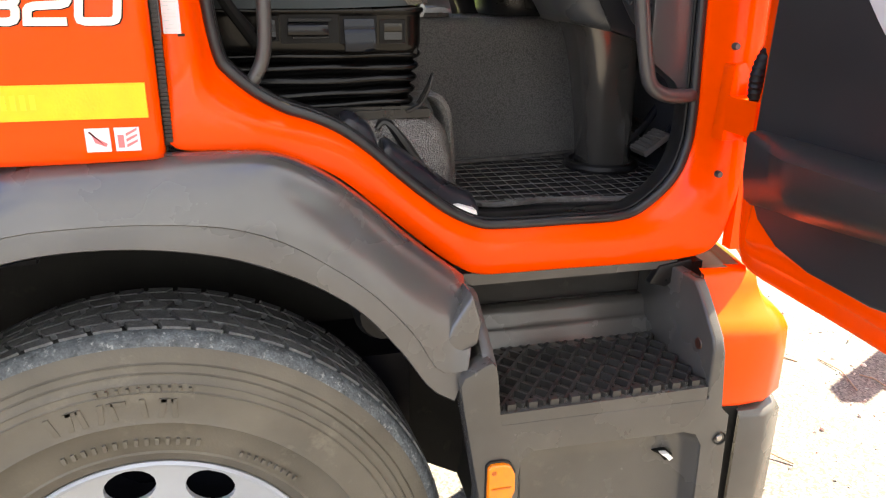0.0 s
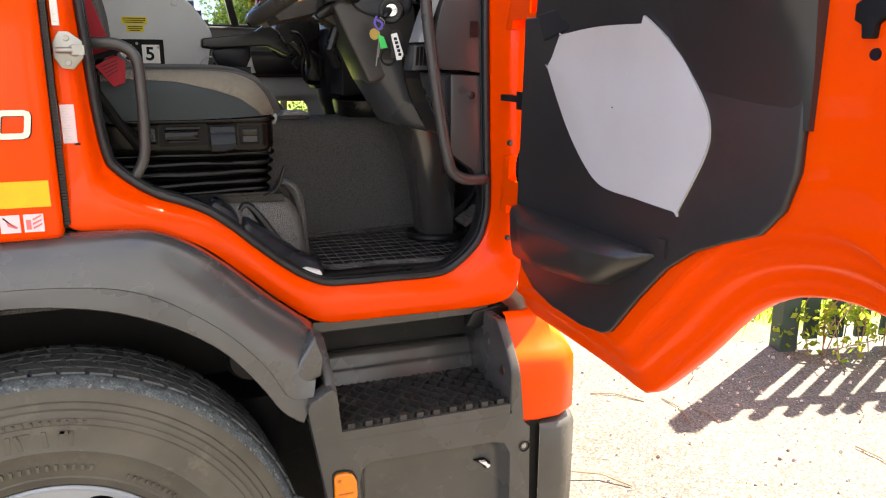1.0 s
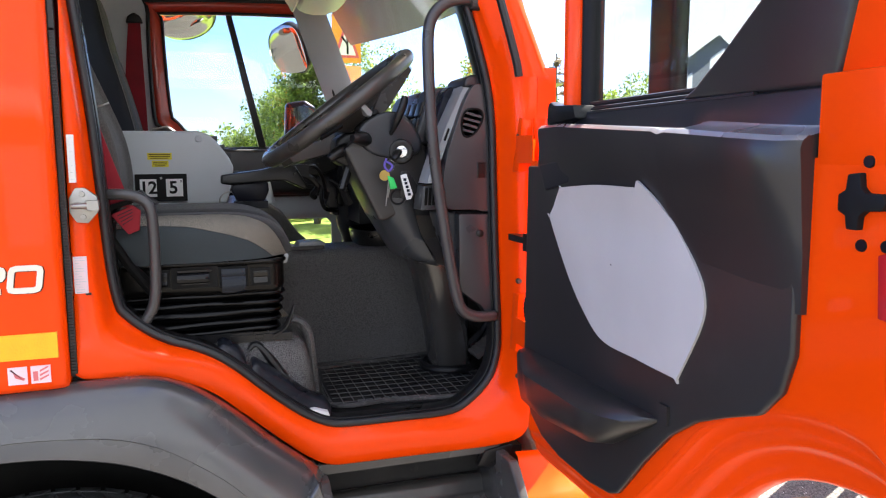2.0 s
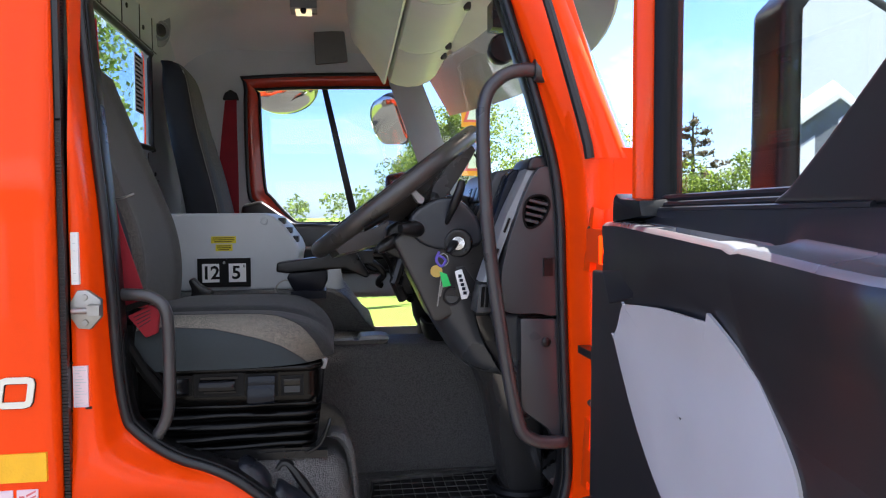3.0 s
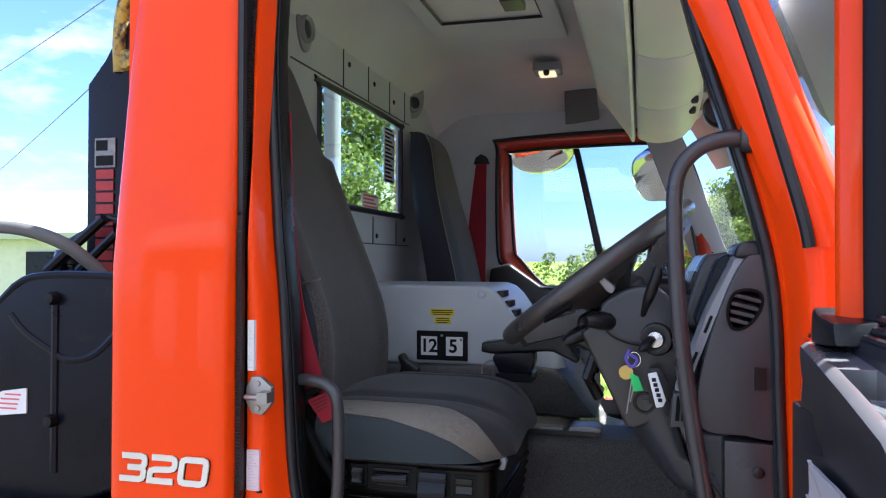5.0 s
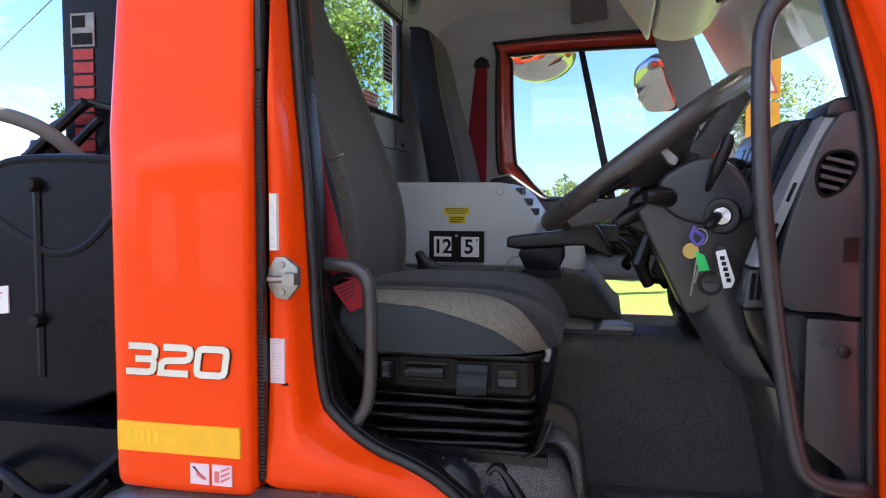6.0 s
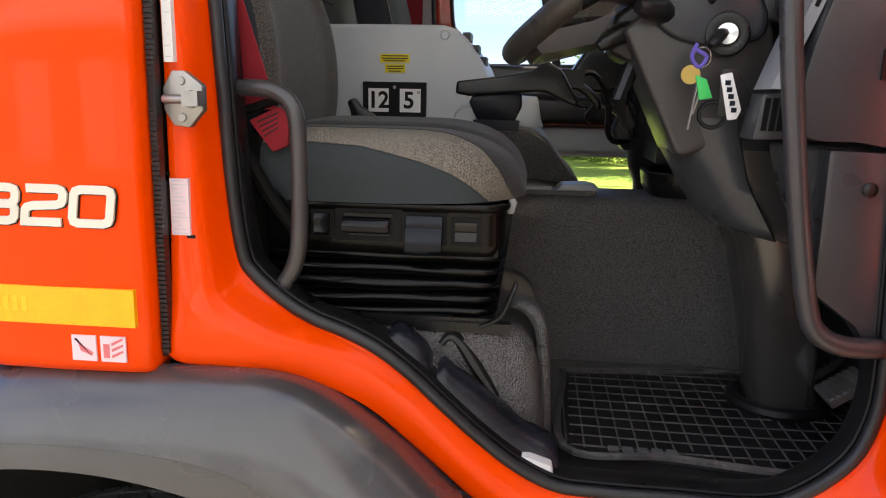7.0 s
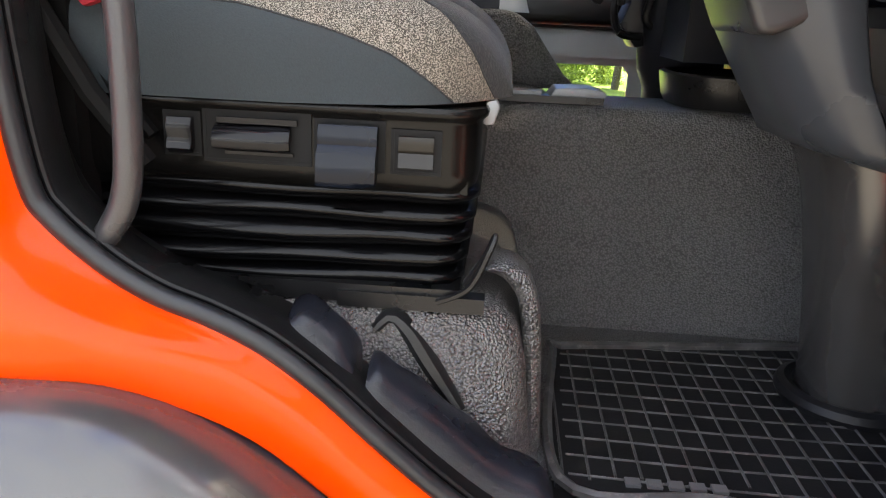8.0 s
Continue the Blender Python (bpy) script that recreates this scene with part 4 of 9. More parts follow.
ob = part("tread", flat_foot(bm), TREAD, tyre, "worn zigzag tread", 30)
ob["kind"] = "stuff"
# raised letters round the sidewall as plain bars
bm = B()


def sidewall_bar(bm, a, r0, r1, w, lean=0.0, d=0.0006):
    v = []
    for y in (-0.0125, -0.0185 - d):
        for da, r in ((-w, r0), (w, r0), (w + lean, r1), (-w + lean, r1)):
            v.append(bm.verts.new(HUB + Vector((r * math.cos(a + da / r), y - 0.001, r * math.sin(a + da / r)))))
    bm.faces.new(v[4:])
    for i in range(4):
        j = (i + 1) % 4
        bm.faces.new((v[i], v[j], v[4 + j], v[4 + i]))


for k in (0, 1, 2, 3, 4, 6, 7, 8):
    a = math.radians(106 - k * 3.2)
    sidewall_bar(bm, a, 0.402, 0.436, 0.0042, 0.005 * (-1) ** k, 0.0005)
    if k in (1, 4, 7):
        sidewall_bar(bm, a - 0.018, 0.430, 0.436, 0.011, 0.0, 0.0005)
for k in range(14):
    a = math.radians(108 - k * 2.6)
    sidewall_bar(bm, a, 0.350, 0.362, 0.0030, 0.0, -0.0008)
for k in range(9):
    sidewall_bar(bm, math.radians(62 - k * 2.2), 0.345, 0.353, 0.0024, 0.0)
for k in range(10):
    sidewall_bar(bm, math.radians(96 - k * 2.0), 0.450, 0.457, 0.0022, 0.0, 0.0)
bmesh.ops.recalc_face_normals(bm, faces=bm.faces[:])
o = part("sidewall_mark", bm, TYRE, tyre, "raised sidewall lettering worn illegible")
o["kind"] = "stuff"
bm = B()
lathe(bm, [(0.272, 0.06), (0.282, 0.03), (0.288, 0.010), (0.293, 0.001), (0.299, -0.001), (0.303, 0.004), (0.301, 0.014), (0.296, 0.03), (0.29, 0.28)], HUB, "y", 96)
rim = part("rim", bm, RIM, wheel, "silver painted rim flange")
bm = B()
holes = []
for k in range(10):
    a = 2 * math.pi * k / 10 - radians(9)
    c = (HUB.x + 0.222 * math.cos(a), HUB.z + 0.222 * math.sin(a))
    holes.append([(c[0] + 0.034 * math.cos(t) * math.cos(a) - 0.045 * math.sin(t) * math.sin(a), c[1] + 0.034 * math.cos(t) * math.sin(a) + 0.045 * math.sin(t) * math.cos(a)) for t in np.linspace(0, 2 * math.pi, 18, False)])
plate(bm, disc(HUB, "y", 0.276, 72), holes + [disc(HUB, "y", 0.10, 32)], "y", 0.058, 0.070)
part("wheel_disc", bm, RIM, wheel, "silver steel disc with hand holes")
bm = B()
for k in range(10):
    a = 2 * math.pi * k / 10
    lathe(bm, [(0.0, -0.03), (0.012, -0.03), (0.015, -0.024), (0.016, 0.0)], HUB + Vector((0.14 * math.cos(a), 0.058, 0.14 * math.sin(a))), "y", 6)
pieces("wheel_nut", bm, STEEL, wheel)
bm = B()
lathe(bm, [(0.0, 0.0), (0.08, 0.0), (0.092, 0.01), (0.10, 0.07)], HUB + Vector((0, 0.02, 0)), "y", 32)
part("hub_cap", bm, BLACK_STEEL, wheel)
bm = B()
lathe(bm, [(0.0, 0.16), (0.27, 0.16), (0.27, 0.26), (0.0, 0.26)], HUB, "y", 40)
part("brake_drum", bm, BLACK_STEEL, wheel, "dark brake drum")

# step box
MARKER = [(0.357, 0.680), (0.357, 0.765), (0.364, 0.772), (0.386, 0.772), (0.400, 0.765), (0.408, 0.748), (0.409, 0.712), (0.401, 0.690), (0.386, 0.678), (0.364, 0.676)]
step = thing("entry_step", (0.57, 0.05, 0.4), "dull grey plastic entry step box with grated tread", "step")
bm = B()
FRONT = [(0.335, 0.42), (0.345, 0.70), (0.313, 0.889), (0.308, 0.930), (0.314, 0.945), (0.330, 0.953), (0.348, 0.964), (0.362, 0.970), (0.370, 0.962), (0.374, 0.945), (0.381, 0.865), (0.384, 0.845), (0.790, 0.840), (0.789, 0.90), (0.788, 0.940), (0.811, 0.940), (0.815, 0.90), (0.823, 0.815), (0.840, 0.798), (0.845, 0.60), (0.842, 0.42)]
INSET = [(0.428, 0.44), (0.418, 0.735), (0.424, 0.766), (0.445, 0.782), (0.745, 0.774), (0.772, 0.765), (0.787, 0.738), (0.793, 0.44)]
plate(bm, FRONT, [INSET], "y", -0.088, -0.040)
soften(bm, bm.faces[:], 0.004, 2, 50)
part("step_front", bm, STEP_PL, step, "", 40)
bm = B()
rr = [[Vector((u, y, v)) for u, v in grow(INSET, g)] for g, y in ((0.003, -0.0865), (-0.004, -0.078), (-0.012, -0.052), (-0.026, -0.040), (-0.12, -0.034))]
loft(bm, rr)
bm.faces.new(bm.verts[-len(INSET):])
part("step_lower_panel", bm, STEP_PL, step, "sunken lower panel", 50)
bm = B()
prism(bm, [(-0.058, 0.835), (-0.058, 0.862), (0.130, 0.862), (0.141, 0.866), (0.150, 0.878), (0.158, 0.900), (0.166, 0.905), (0.174, 0.932), (0.184, 0.940), (0.215, 0.940), (0.215, 0.84)], "x", 0.372, 0.79, 0.005)
part("step_recess", bm, STEP_PL, step)
bm = B()
bx(bm, 0.376, 0.786, -0.0865, -0.050, 0.812, 0.866, 0.006, 3)
part("step_nosing", bm, STEP_PL, step, "rounded tread nosing", 50)
bm = B()
bx(bm, 0.390, 0.776, 0.116, 0.138, 0.861, 0.872, 0.005)
part("recess_ridge", bm, STEP_PL, step)
bm = B()
bx(bm, 0.35, 0.86, 0.222, 0.26, 0.90, 1.12)
part("step_back", bm, DUSTY, step, "dusty panel behind the step")
bm = B()
prism(bm, [(-0.0875, 0.845), (-0.0875, 0.940), (-0.078, 0.963), (-0.045, 1.000), (-0.015, 1.032), (0.002, 1.046), (0.06, 1.044), (0.21, 1.035), (0.21, 0.845)], "x", 0.787, 0.811, 0.006, 3)
prism(bm, [(-0.08, 0.82), (0.21, 0.82), (0.21, 1.04), (0.05, 1.04), (-0.03, 0.99), (-0.08, 0.955)], "x", 0.352, 0.376, 0.008)
pieces("step_cheek", bm, STEP_PL, step)
bm = B()
for s in (-1, 1):
    for i in range(-4, 20):
        x0 = 0.385 + i * 0.040
        a, b = Vector((x0, -0.075)), Vector((x0 + s * 0.17, 0.135))
        if s < 0:
            a.x, b.x = x0 + 0.0, x0 - 0.17
        pa, pb = [], []
        # keep the bar between the cheeks
        d = b - a
        t0, t1 = 0.0, 1.0
        for lim, sign in ((0.380, 1), (0.785, -1)):
            if abs(d.x) > 1e-6:
                t = (lim - a.x) / d.x
                if (d.x > 0) == (sign > 0):
                    t0 = max(t0, t)
                else:
                    t1 = min(t1, t)
        if t1 - t0 < 0.05:
            continue
        p, q = a + d * t0, a + d * t1
        w = Vector((-d.y, d.x)).normalized() * 0.0028
        vs = [bm.verts.new((v.x + k * w.x, v.y + k * w.y, z)) for z in (0.863, 0.876) for v, k in ((p, -1), (q, -1), (q, 1), (p, 1))]
        bm.faces.new(vs[4:])
        for i2 in range(4):
            j2 = (i2 + 1) % 4
            bm.faces.new((vs[i2], vs[j2], vs[4 + j2], vs[4 + i2]))
for i in range(10):
    bx(bm, 0.395 + i * 0.04, 0.411 + i * 0.04, -0.080, -0.066, 0.863, 0.879, 0.003)
bmesh.ops.recalc_face_normals(bm, faces=bm.faces[:])
part("step_grate", bm, mat("dusty_grate_plastic", (0.030, 0.029, 0.028), 0.38, var=0.3, scale=20, stain=(0.07, 0.066, 0.06), stain_at=0.60), step, "black diamond grating with sprung teeth", 30)
bm = B()
prism(bm, MARKER, "y", -0.101, -0.085, 0.007, 3)
marker = part("side_marker", bm, AMBER, step, "amber side marker lens")
bm = B()
prism(bm, grow(MARKER, 0.004), "y", -0.0925, -0.084, 0.002)
part("marker_base", bm, BLACK, marker)
bm = B()
bx(bm, 0.364, 0.400, -0.1025, -0.100, 0.722, 0.725)
lathe(bm, [(0.0, -0.0025), (0.004, -0.0020), (0.005, 0.0)], (0.368, -0.1005, 0.757), "y", 10)
pieces("marker_rib", bm, mat("dark_amber", (0.45, 0.09, 0.002), 0.3), marker)
bm = B()
for x, z, r in ((0.825, 0.750, 0.014),):
    lathe(bm, [(r, -0.0015), (r * 0.8, 0.0), (r * 0.75, 0.012), (0.0, 0.012)], (x, -0.0895, z), "y", 18)
pieces("bolt_recess", bm, INK, step)
bm = B()
lathe(bm, [(0.0, -0.004), (0.006, -0.003), (0.007, 0.0)], (0.823, -0.089, 0.752), "y", 10)
pieces("step_bolt", bm, STEEL, step, "bright bolt head")
bm = B()
# Dark patch paints the torn flap's shadow onto the lower panel
prism(bm, [(0.712, 0.709), (0.741, 0.710), (0.758, 0.695), (0.752, 0.684), (0.742, 0.682), (0.733, 0.696)], "y", -0.0445, -0.036, 0.002)
flap_shade = part("flap_shadow", bm, LINER, step, "dark patch painted as the torn flap's shadow on the lower panel")
bm = B()
prism(bm, [(0.724, 0.708), (0.741, 0.706), (0.753, 0.694), (0.745, 0.688), (0.738, 0.697)], "y", -0.056, -0.0435, 0.001)
part("torn_flap", bm, WHITE, flap_shade, "pale torn edge")
bm = B()
lathe(bm, [(0.0, -0.002), (0.010, -0.002), (0.012, 0.0015)], (0.7868, -0.038, 0.932), "x", 18)
part("cheek_plug", bm, mat("brown_plug", (0.035, 0.012, 0.008), 0.4), step, "small dark brown plug in the cheek")
bm = B()
bx(bm, 0.356, 0.80, 0.086, 0.12, 1.038, 1.062, 0.003)
part("sill_strip", bm, STEP_PL, truck, "grey strip under the door sill")
bm = B()
bx(bm, 0.35, 0.85, 0.112, 0.24, 1.03, 1.12, 0.005)
part("under_sill", bm, BLACK, truck, "black underside of the sill")
bm = B()
prism(bm, [(0.74, 1.01), (0.76, 1.045), (0.83, 1.055), (0.83, 1.03), (0.775, 1.0)], "y", 0.080, 0.10, 0.003)
bx(bm, 0.80, 0.86, 0.09, 0.16, 0.99, 1.045, 0.01)
part("sill_bracket", bm, BLACK, truck, "black bracket under the sill")

bumper = thing("bumper_corner", (0.9, 0.0, 0.3), "orange and grey front bumper corner", "bumper")


def corner_rings(zs, x0, inset):
    """A bumper corner that wraps round the front of the cab."""
    out = []
    for z, o in zs:
        sec = [(x0, -0.066 + o), (x0 + 0.04, -0.072 + o), (0.93, -0.070 + o), (0.970 - o, -0.055 + o), (0.994 - o, -0.022 + o * 0.5), (1.008 - o, 0.04), (1.03 - o, 0.15), (1.09 - o, 0.5), (1.15 - o, 1.1)]
        out.append([Vector((q.x, q.y + inset, z)) for q in catmull([(*s, 0) for s in sec], 24)])
    return out


bm = B()
rings = corner_rings([(0.796, 0.014), (0.800, 0.005), (0.810, 0.0), (0.90, 0.0), (0.945, 0.002), (0.962, 0.010), (0.974, 0.026), (0.992, 0.046), (1.022, 0.070), (1.046, 0.082), (1.052, 0.10)], 0.818, 0.004)
loft(bm, rings, closed=False)
part("bumper_cap", bm, ORANGE, bumper, "orange painted upper corner", 50)
bm = B()
loft(bm, corner_rings([(0.28, 0.03), (0.32, 0.0), (0.60, -0.004), (0.772, -0.004), (0.786, 0.004), (0.790, 0.03)], 0.878, 0.0), closed=False)
part("bumper_base", bm, STEP_PL, bumper, "grey plastic lower corner", 50)

# Black box gives the bumper gap its shade by colour
bm = B()
bx(bm, 0.838, 0.884, -0.055, -0.02, 0.40, 0.80)
part("bumper_gap", bm, INK, bumper, "black box standing in for the shaded gap beside the step box")

# dark chassis that closes the view below the cab
bm = B()
bx(bm, -3.5, 0.9, 0.55, 0.70, 0.55, 0.85, 0.01)
bx(bm, -3.5, 0.9, 1.5, 1.65, 0.55, 0.85, 0.01)
bx(bm, -0.9, 0.8, 0.70, 1.5, 0.45, 1.05, 0.02)
bx(bm, 0.0, 0.3, 0.30, 0.50, 0.5, 0.8, 0.02)
part("chassis", bm, BLACK_STEEL, truck, "dirty black chassis rails")
bm = B()
lathe(bm, [(0.0, 0.0), (0.05, 0.0), (0.06, 0.02), (0.06, 0.16), (0.0, 0.18)], (0.22, 0.12, 0.98), "y", 18)
part("bump_stop", bm, RUBBER, truck)
copy_thing(wheel, Matrix.Translation((-0.222, 2.05, 0.0)) @ Matrix.Rotation(math.pi, 4, "Z"))

# marks on the panels
ident = Matrix.Translation
bm = B()


def ribbon(bm, pts, w, y0, y1, closed=False):
    """A flat stroke of width w along pts (x, z), from y0 to y1."""
    p = [Vector(q) for q in pts]
    k = len(p)
    a, b = [], []
    for i in range(k):
        t0 = p[i] - p[i - 1] if closed or i else p[1] - p[0]
        t1 = p[(i + 1) % k] - p[i] if closed or i < k - 1 else p[-1] - p[-2]
        n0, n1 = Vector((-t0.y, t0.x)).normalized(), Vector((-t1.y, t1.x)).normalized()
        n = (n0 + n1).normalized()
        n *= w / 2 / max(0.5, n.dot(n0))
        a.append(p[i] + n)
        b.append(p[i] - n)
    rings = [[Vector((u.x, y0, u.y)), Vector((v.x, y0, v.y)), Vector((v.x, y1, v.y)), Vector((u.x, y1, u.y))] for u, v in zip(a, b)]
    loft(bm, rings, True, caps=not closed, around=closed)


DIGIT = {"3": [[(0, 1), (0.82, 1), (0.95, 0.95), (1, 0.85), (1, 0.66), (0.95, 0.56), (0.84, 0.51), (0.30, 0.51)], [(0.84, 0.51), (0.95, 0.46), (1, 0.36), (1, 0.15), (0.95, 0.05), (0.82, 0), (0, 0)]],
         "2": [[(0, 1), (0.82, 1), (0.95, 0.95), (1, 0.85), (1, 0.66), (0.95, 0.57), (0.82, 0.52), (0.18, 0.48), (0.05, 0.43), (0, 0.34), (0, 0.0), (1, 0.0)]],
         "0": [[(0.16, 1), (0.84, 1), (0.96, 0.95), (1, 0.84), (1, 0.16), (0.96, 0.05), (0.84, 0), (0.16, 0), (0.04, 0.05), (0, 0.16), (0, 0.84), (0.04, 0.95)]]}
for k, d in enumerate("320"):
    for q, line in enumerate(DIGIT[d]):
        ribbon(bm, [(-0.333 + k * 0.0615 + u * 0.0475 + 0.006 * v, 1.5185 + v * 0.041) for u, v in line], 0.0104, -0.0292 + 0.0004 * q, -0.0255, closed=d == "0")
pieces("badge_digit", bm, BADGE, truck, "raised cream badge digit", 30)
# Black ribbons, set down and right, paint each digit's outline and shadow edge
bm = B()
for k, d in enumerate("320"):
    for q, line in enumerate(DIGIT[d]):
        ribbon(bm, [(-0.3322 + k * 0.0615 + u * 0.0475 + 0.006 * v, 1.5178 + v * 0.041) for u, v in line], 0.0117, -0.0262 + 0.0002 * q, -0.0245, closed=d == "0")
pieces("digit_outline", bm, INK, truck, "dark outline and painted shadow edge under the badge digit", 30)
bm = B()
bx(bm, -0.352, -0.138, -0.0275, -0.020, 1.389, 1.437, 0.004)
part("reflective_tape", bm, YELLOW_TAPE, truck, "yellow reflective tape strip")
bm = B()
for x in (-0.335, -0.322, -0.310, -0.298, -0.286):
    bx(bm, x, x + 0.007, -0.0281, -0.0270, 1.404, 1.424)
part("tape_mark", bm, mat("pale_yellow_print", (0.92, 0.53, 0.015), 0.4), truck)
for x, w in ((-0.224, 0.032), (-0.186, 0.033)):
    bm = B()
    bx(bm, x, x + w, -0.0268, -0.0235, 1.343, 1.376)
    lab = part("panel_sticker", bm, PINKISH, truck, "small white sticker with red signs")
    bm = B()
    if w < 0.033:
        prism(bm, [(x + 0.004, 1.371), (x + 0.007, 1.372), (x + 0.012, 1.356), (x + 0.026, 1.350), (x + 0.028, 1.354), (x + 0.016, 1.362)], "y", -0.0275, -0.0266)
    else:
        bx(bm, x + 0.004, x + 0.012, -0.0275, -0.0266, 1.348, 1.366)
        for q in range(3):
            prism(bm, [(x + 0.015, 1.348 + q * 0.008), (x + 0.030, 1.356 + q * 0.008), (x + 0.030, 1.359 + q * 0.008), (x + 0.015, 1.352 + q * 0.008)], "y", -0.0275, -0.0266)
    part("sticker_sign", bm, RED_INK, lab)
# striker, pillar labels
striker = thing("door_striker", (-0.085, 0.03, 1.668), "zinc plated door striker on the rear pillar", "striker")
STRIKE = Matrix.Translation((0.002, 0.027, 0.0))
bm = B()
prism(bm, [(-0.112, 1.655), (-0.112, 1.682), (-0.100, 1.702), (-0.084, 1.702), (-0.062, 1.685), (-0.062, 1.655), (-0.080, 1.634), (-0.100, 1.636)], "y", -0.006, 0.008, 0.002)
part("striker_plate", spin_bm(bm, STRIKE), STEEL, striker)
bm = B()
lathe(bm, [(0.0, -0.012), (0.009, -0.012), (0.011, -0.006), (0.011, -0.004)], (-0.076, 0.0, 1.668), "y", 16)
tube(bm, [(-0.106, -0.020, 1.668), (-0.104, -0.020, 1.668), (-0.074, -0.020, 1.668)], [0.004, 0.0055, 0.0055], 12)
bx(bm, -0.078, -0.058, -0.030, -0.008, 1.660, 1.678, 0.004, 2)
part("striker_pin", spin_bm(bm, STRIKE), STEEL, striker)
bm = B()
for z in (1.646, 1.690):
    lathe(bm, [(0.0, -0.009), (0.005, -0.009), (0.006, -0.005)], (-0.088, 0.0, z), "y", 8)
pieces("striker_screw", spin_bm(bm, STRIKE), STEEL, striker)
for y_l, (x0, x1, z0, z1, m, n) in zip((0.0215, 0.0265), ((-0.107, -0.095, 1.712, 1.802, WHITE, 7), (-0.1105, -0.0865, 1.498, 1.570, PINKISH, 14))):
    bm = B()
    bx(bm, x0, x1, y_l, 0.036, z0, z1)
    lab = part("pillar_label", bm, m, truck, "pale printed label on the pillar")
    bm = B()
    for q in range(n):
        z = z0 + (z1 - z0) * (q + 0.5) / n
        bx(bm, x0 + 0.003 + 0.005 * (q % 4 == 2), x1 - 0.002 - (x1 - x0) * 0.16 * (q * 5 % 4), y_l - 0.0005, y_l + 0.0005, z - 0.0004, z + 0.0004)
    part("label_print", bm, GREY_PL, lab)
bm = B()
bx(bm, -0.1165, -0.1130, 0.0222, 0.036, 1.500, 1.566)
bx(bm, -0.114, -0.107, 0.0285, 0.036, 1.488, 1.494)
bx(bm, -0.117, -0.111, 0.0285, 0.036, 1.574, 1.577)
bx(bm, -0.092, -0.082, 0.0285, 0.040, 1.494, 1.498)
part("pillar_print", bm, INK, truck, "small black print bars")


# ================= open door =================
door = thing("cab_door", (0.83, 0.0, 1.1), "orange truck door swung wide open, with dark trim", "door")
SHELL = [(-0.06, 1.835), (-0.062, 1.60), (-0.063, 1.30), (-0.068, 1.19), (-0.080, 1.125), (-0.115, 1.104), (-0.20, 1.101), (-0.34, 1.100), (-0.48, 1.096), (-0.540, 1.092), (-0.566, 1.097), (-0.60, 1.124), (-0.685, 1.210), (-0.757, 1.293),
         (-0.80, 1.330), (-0.845, 1.354), (-0.89, 1.368), (-0.94, 1.374), (-0.99, 1.370), (-1.03, 1.362), (-1.065, 1.358), (-1.085, 1.378), (-1.09, 1.42), (-1.09, 1.60), (-1.09, 1.835)]
sh = [(q.x, q.y) for q in catmull([(*p, 0) for p in SHELL], 80)]


def shell_ring(d, x):
    """The door's outline, drawn in by d, at depth x."""
    c = Vector((-0.56, 1.62))
    out = []
    k = len(sh)
    for i, (y, z) in enumerate(sh):
        nrm = Vector((0, 0))
        for j in range(i - 4, i + 5):
            t = (Vector(sh[min(k - 1, max(1, j + 1))]) - Vector(sh[max(0, min(k - 2, j - 1))])).normalized()
            nrm += Vector((-t.y, t.x))
        nrm.normalize()
        if nrm.dot(c - Vector((y, z))) < 0:
            nrm = -nrm
        q = Vector((y, z)) + nrm * d
        if i in (0, k - 1):
            q.y = 1.835
        if d > 0.03:
            q.y = min(q.y, 1.79)
        out.append(Vector((x, q.x, q.y)))
    return out


bm = B()
loft(bm, [shell_ring(d, x) for d, x in ((0.100, 0.768), (0.092, 0.767), (0.084, 0.771), (0.076, 0.782), (0.060, 0.786), (0.050, 0.786), (0.042, 0.795), (0.032, 0.805), (0.014, 0.808), (0.004, 0.811), (0.0, 0.816), (0.0, 0.835), (0.006, 0.845), (0.02, 0.852), (0.058, 0.856))], closed=False)
part("door_shell", bm, ORANGE, door, "glossy orange pressed door shell", 60)
bm = B()
plate(bm, [(p.y, p.z) for p in shell_ring(0.058, 0)], [], "x", 0.848, 0.8555)
part("door_skin", bm, ORANGE, door, "orange outer door skin")
bm = B()
plate(bm, [(p.y, min(p.z, 1.745 + 0.0001 * i)) for i, p in enumerate(shell_ring(0.094, 0))], [], "x", 0.7665, 0.774)
part("door_inner_panel", bm, ORANGE, door, "orange inner door panel")
bm = B()
prism(bm, [(-0.893, 1.742), (-0.893, 1.842), (-1.045, 1.842), (-1.022, 1.742)], "x", 0.7660, 0.803, 0.004)
part("panel_corner", bm, ORANGE, door, "orange upper corner of the door panel")
bm = B()
loft(bm, [[Vector((x, y, z)) for x, z in ((0.7905, 1.782), (0.7905, 1.829), (0.806, 1.836), (0.815, 1.845), (0.850, 1.848), (0.850, 1.782))] for y in (-0.868, -0.24)], caps=True)
part("door_waist", bm, BLACK, door, "black window waist rail")
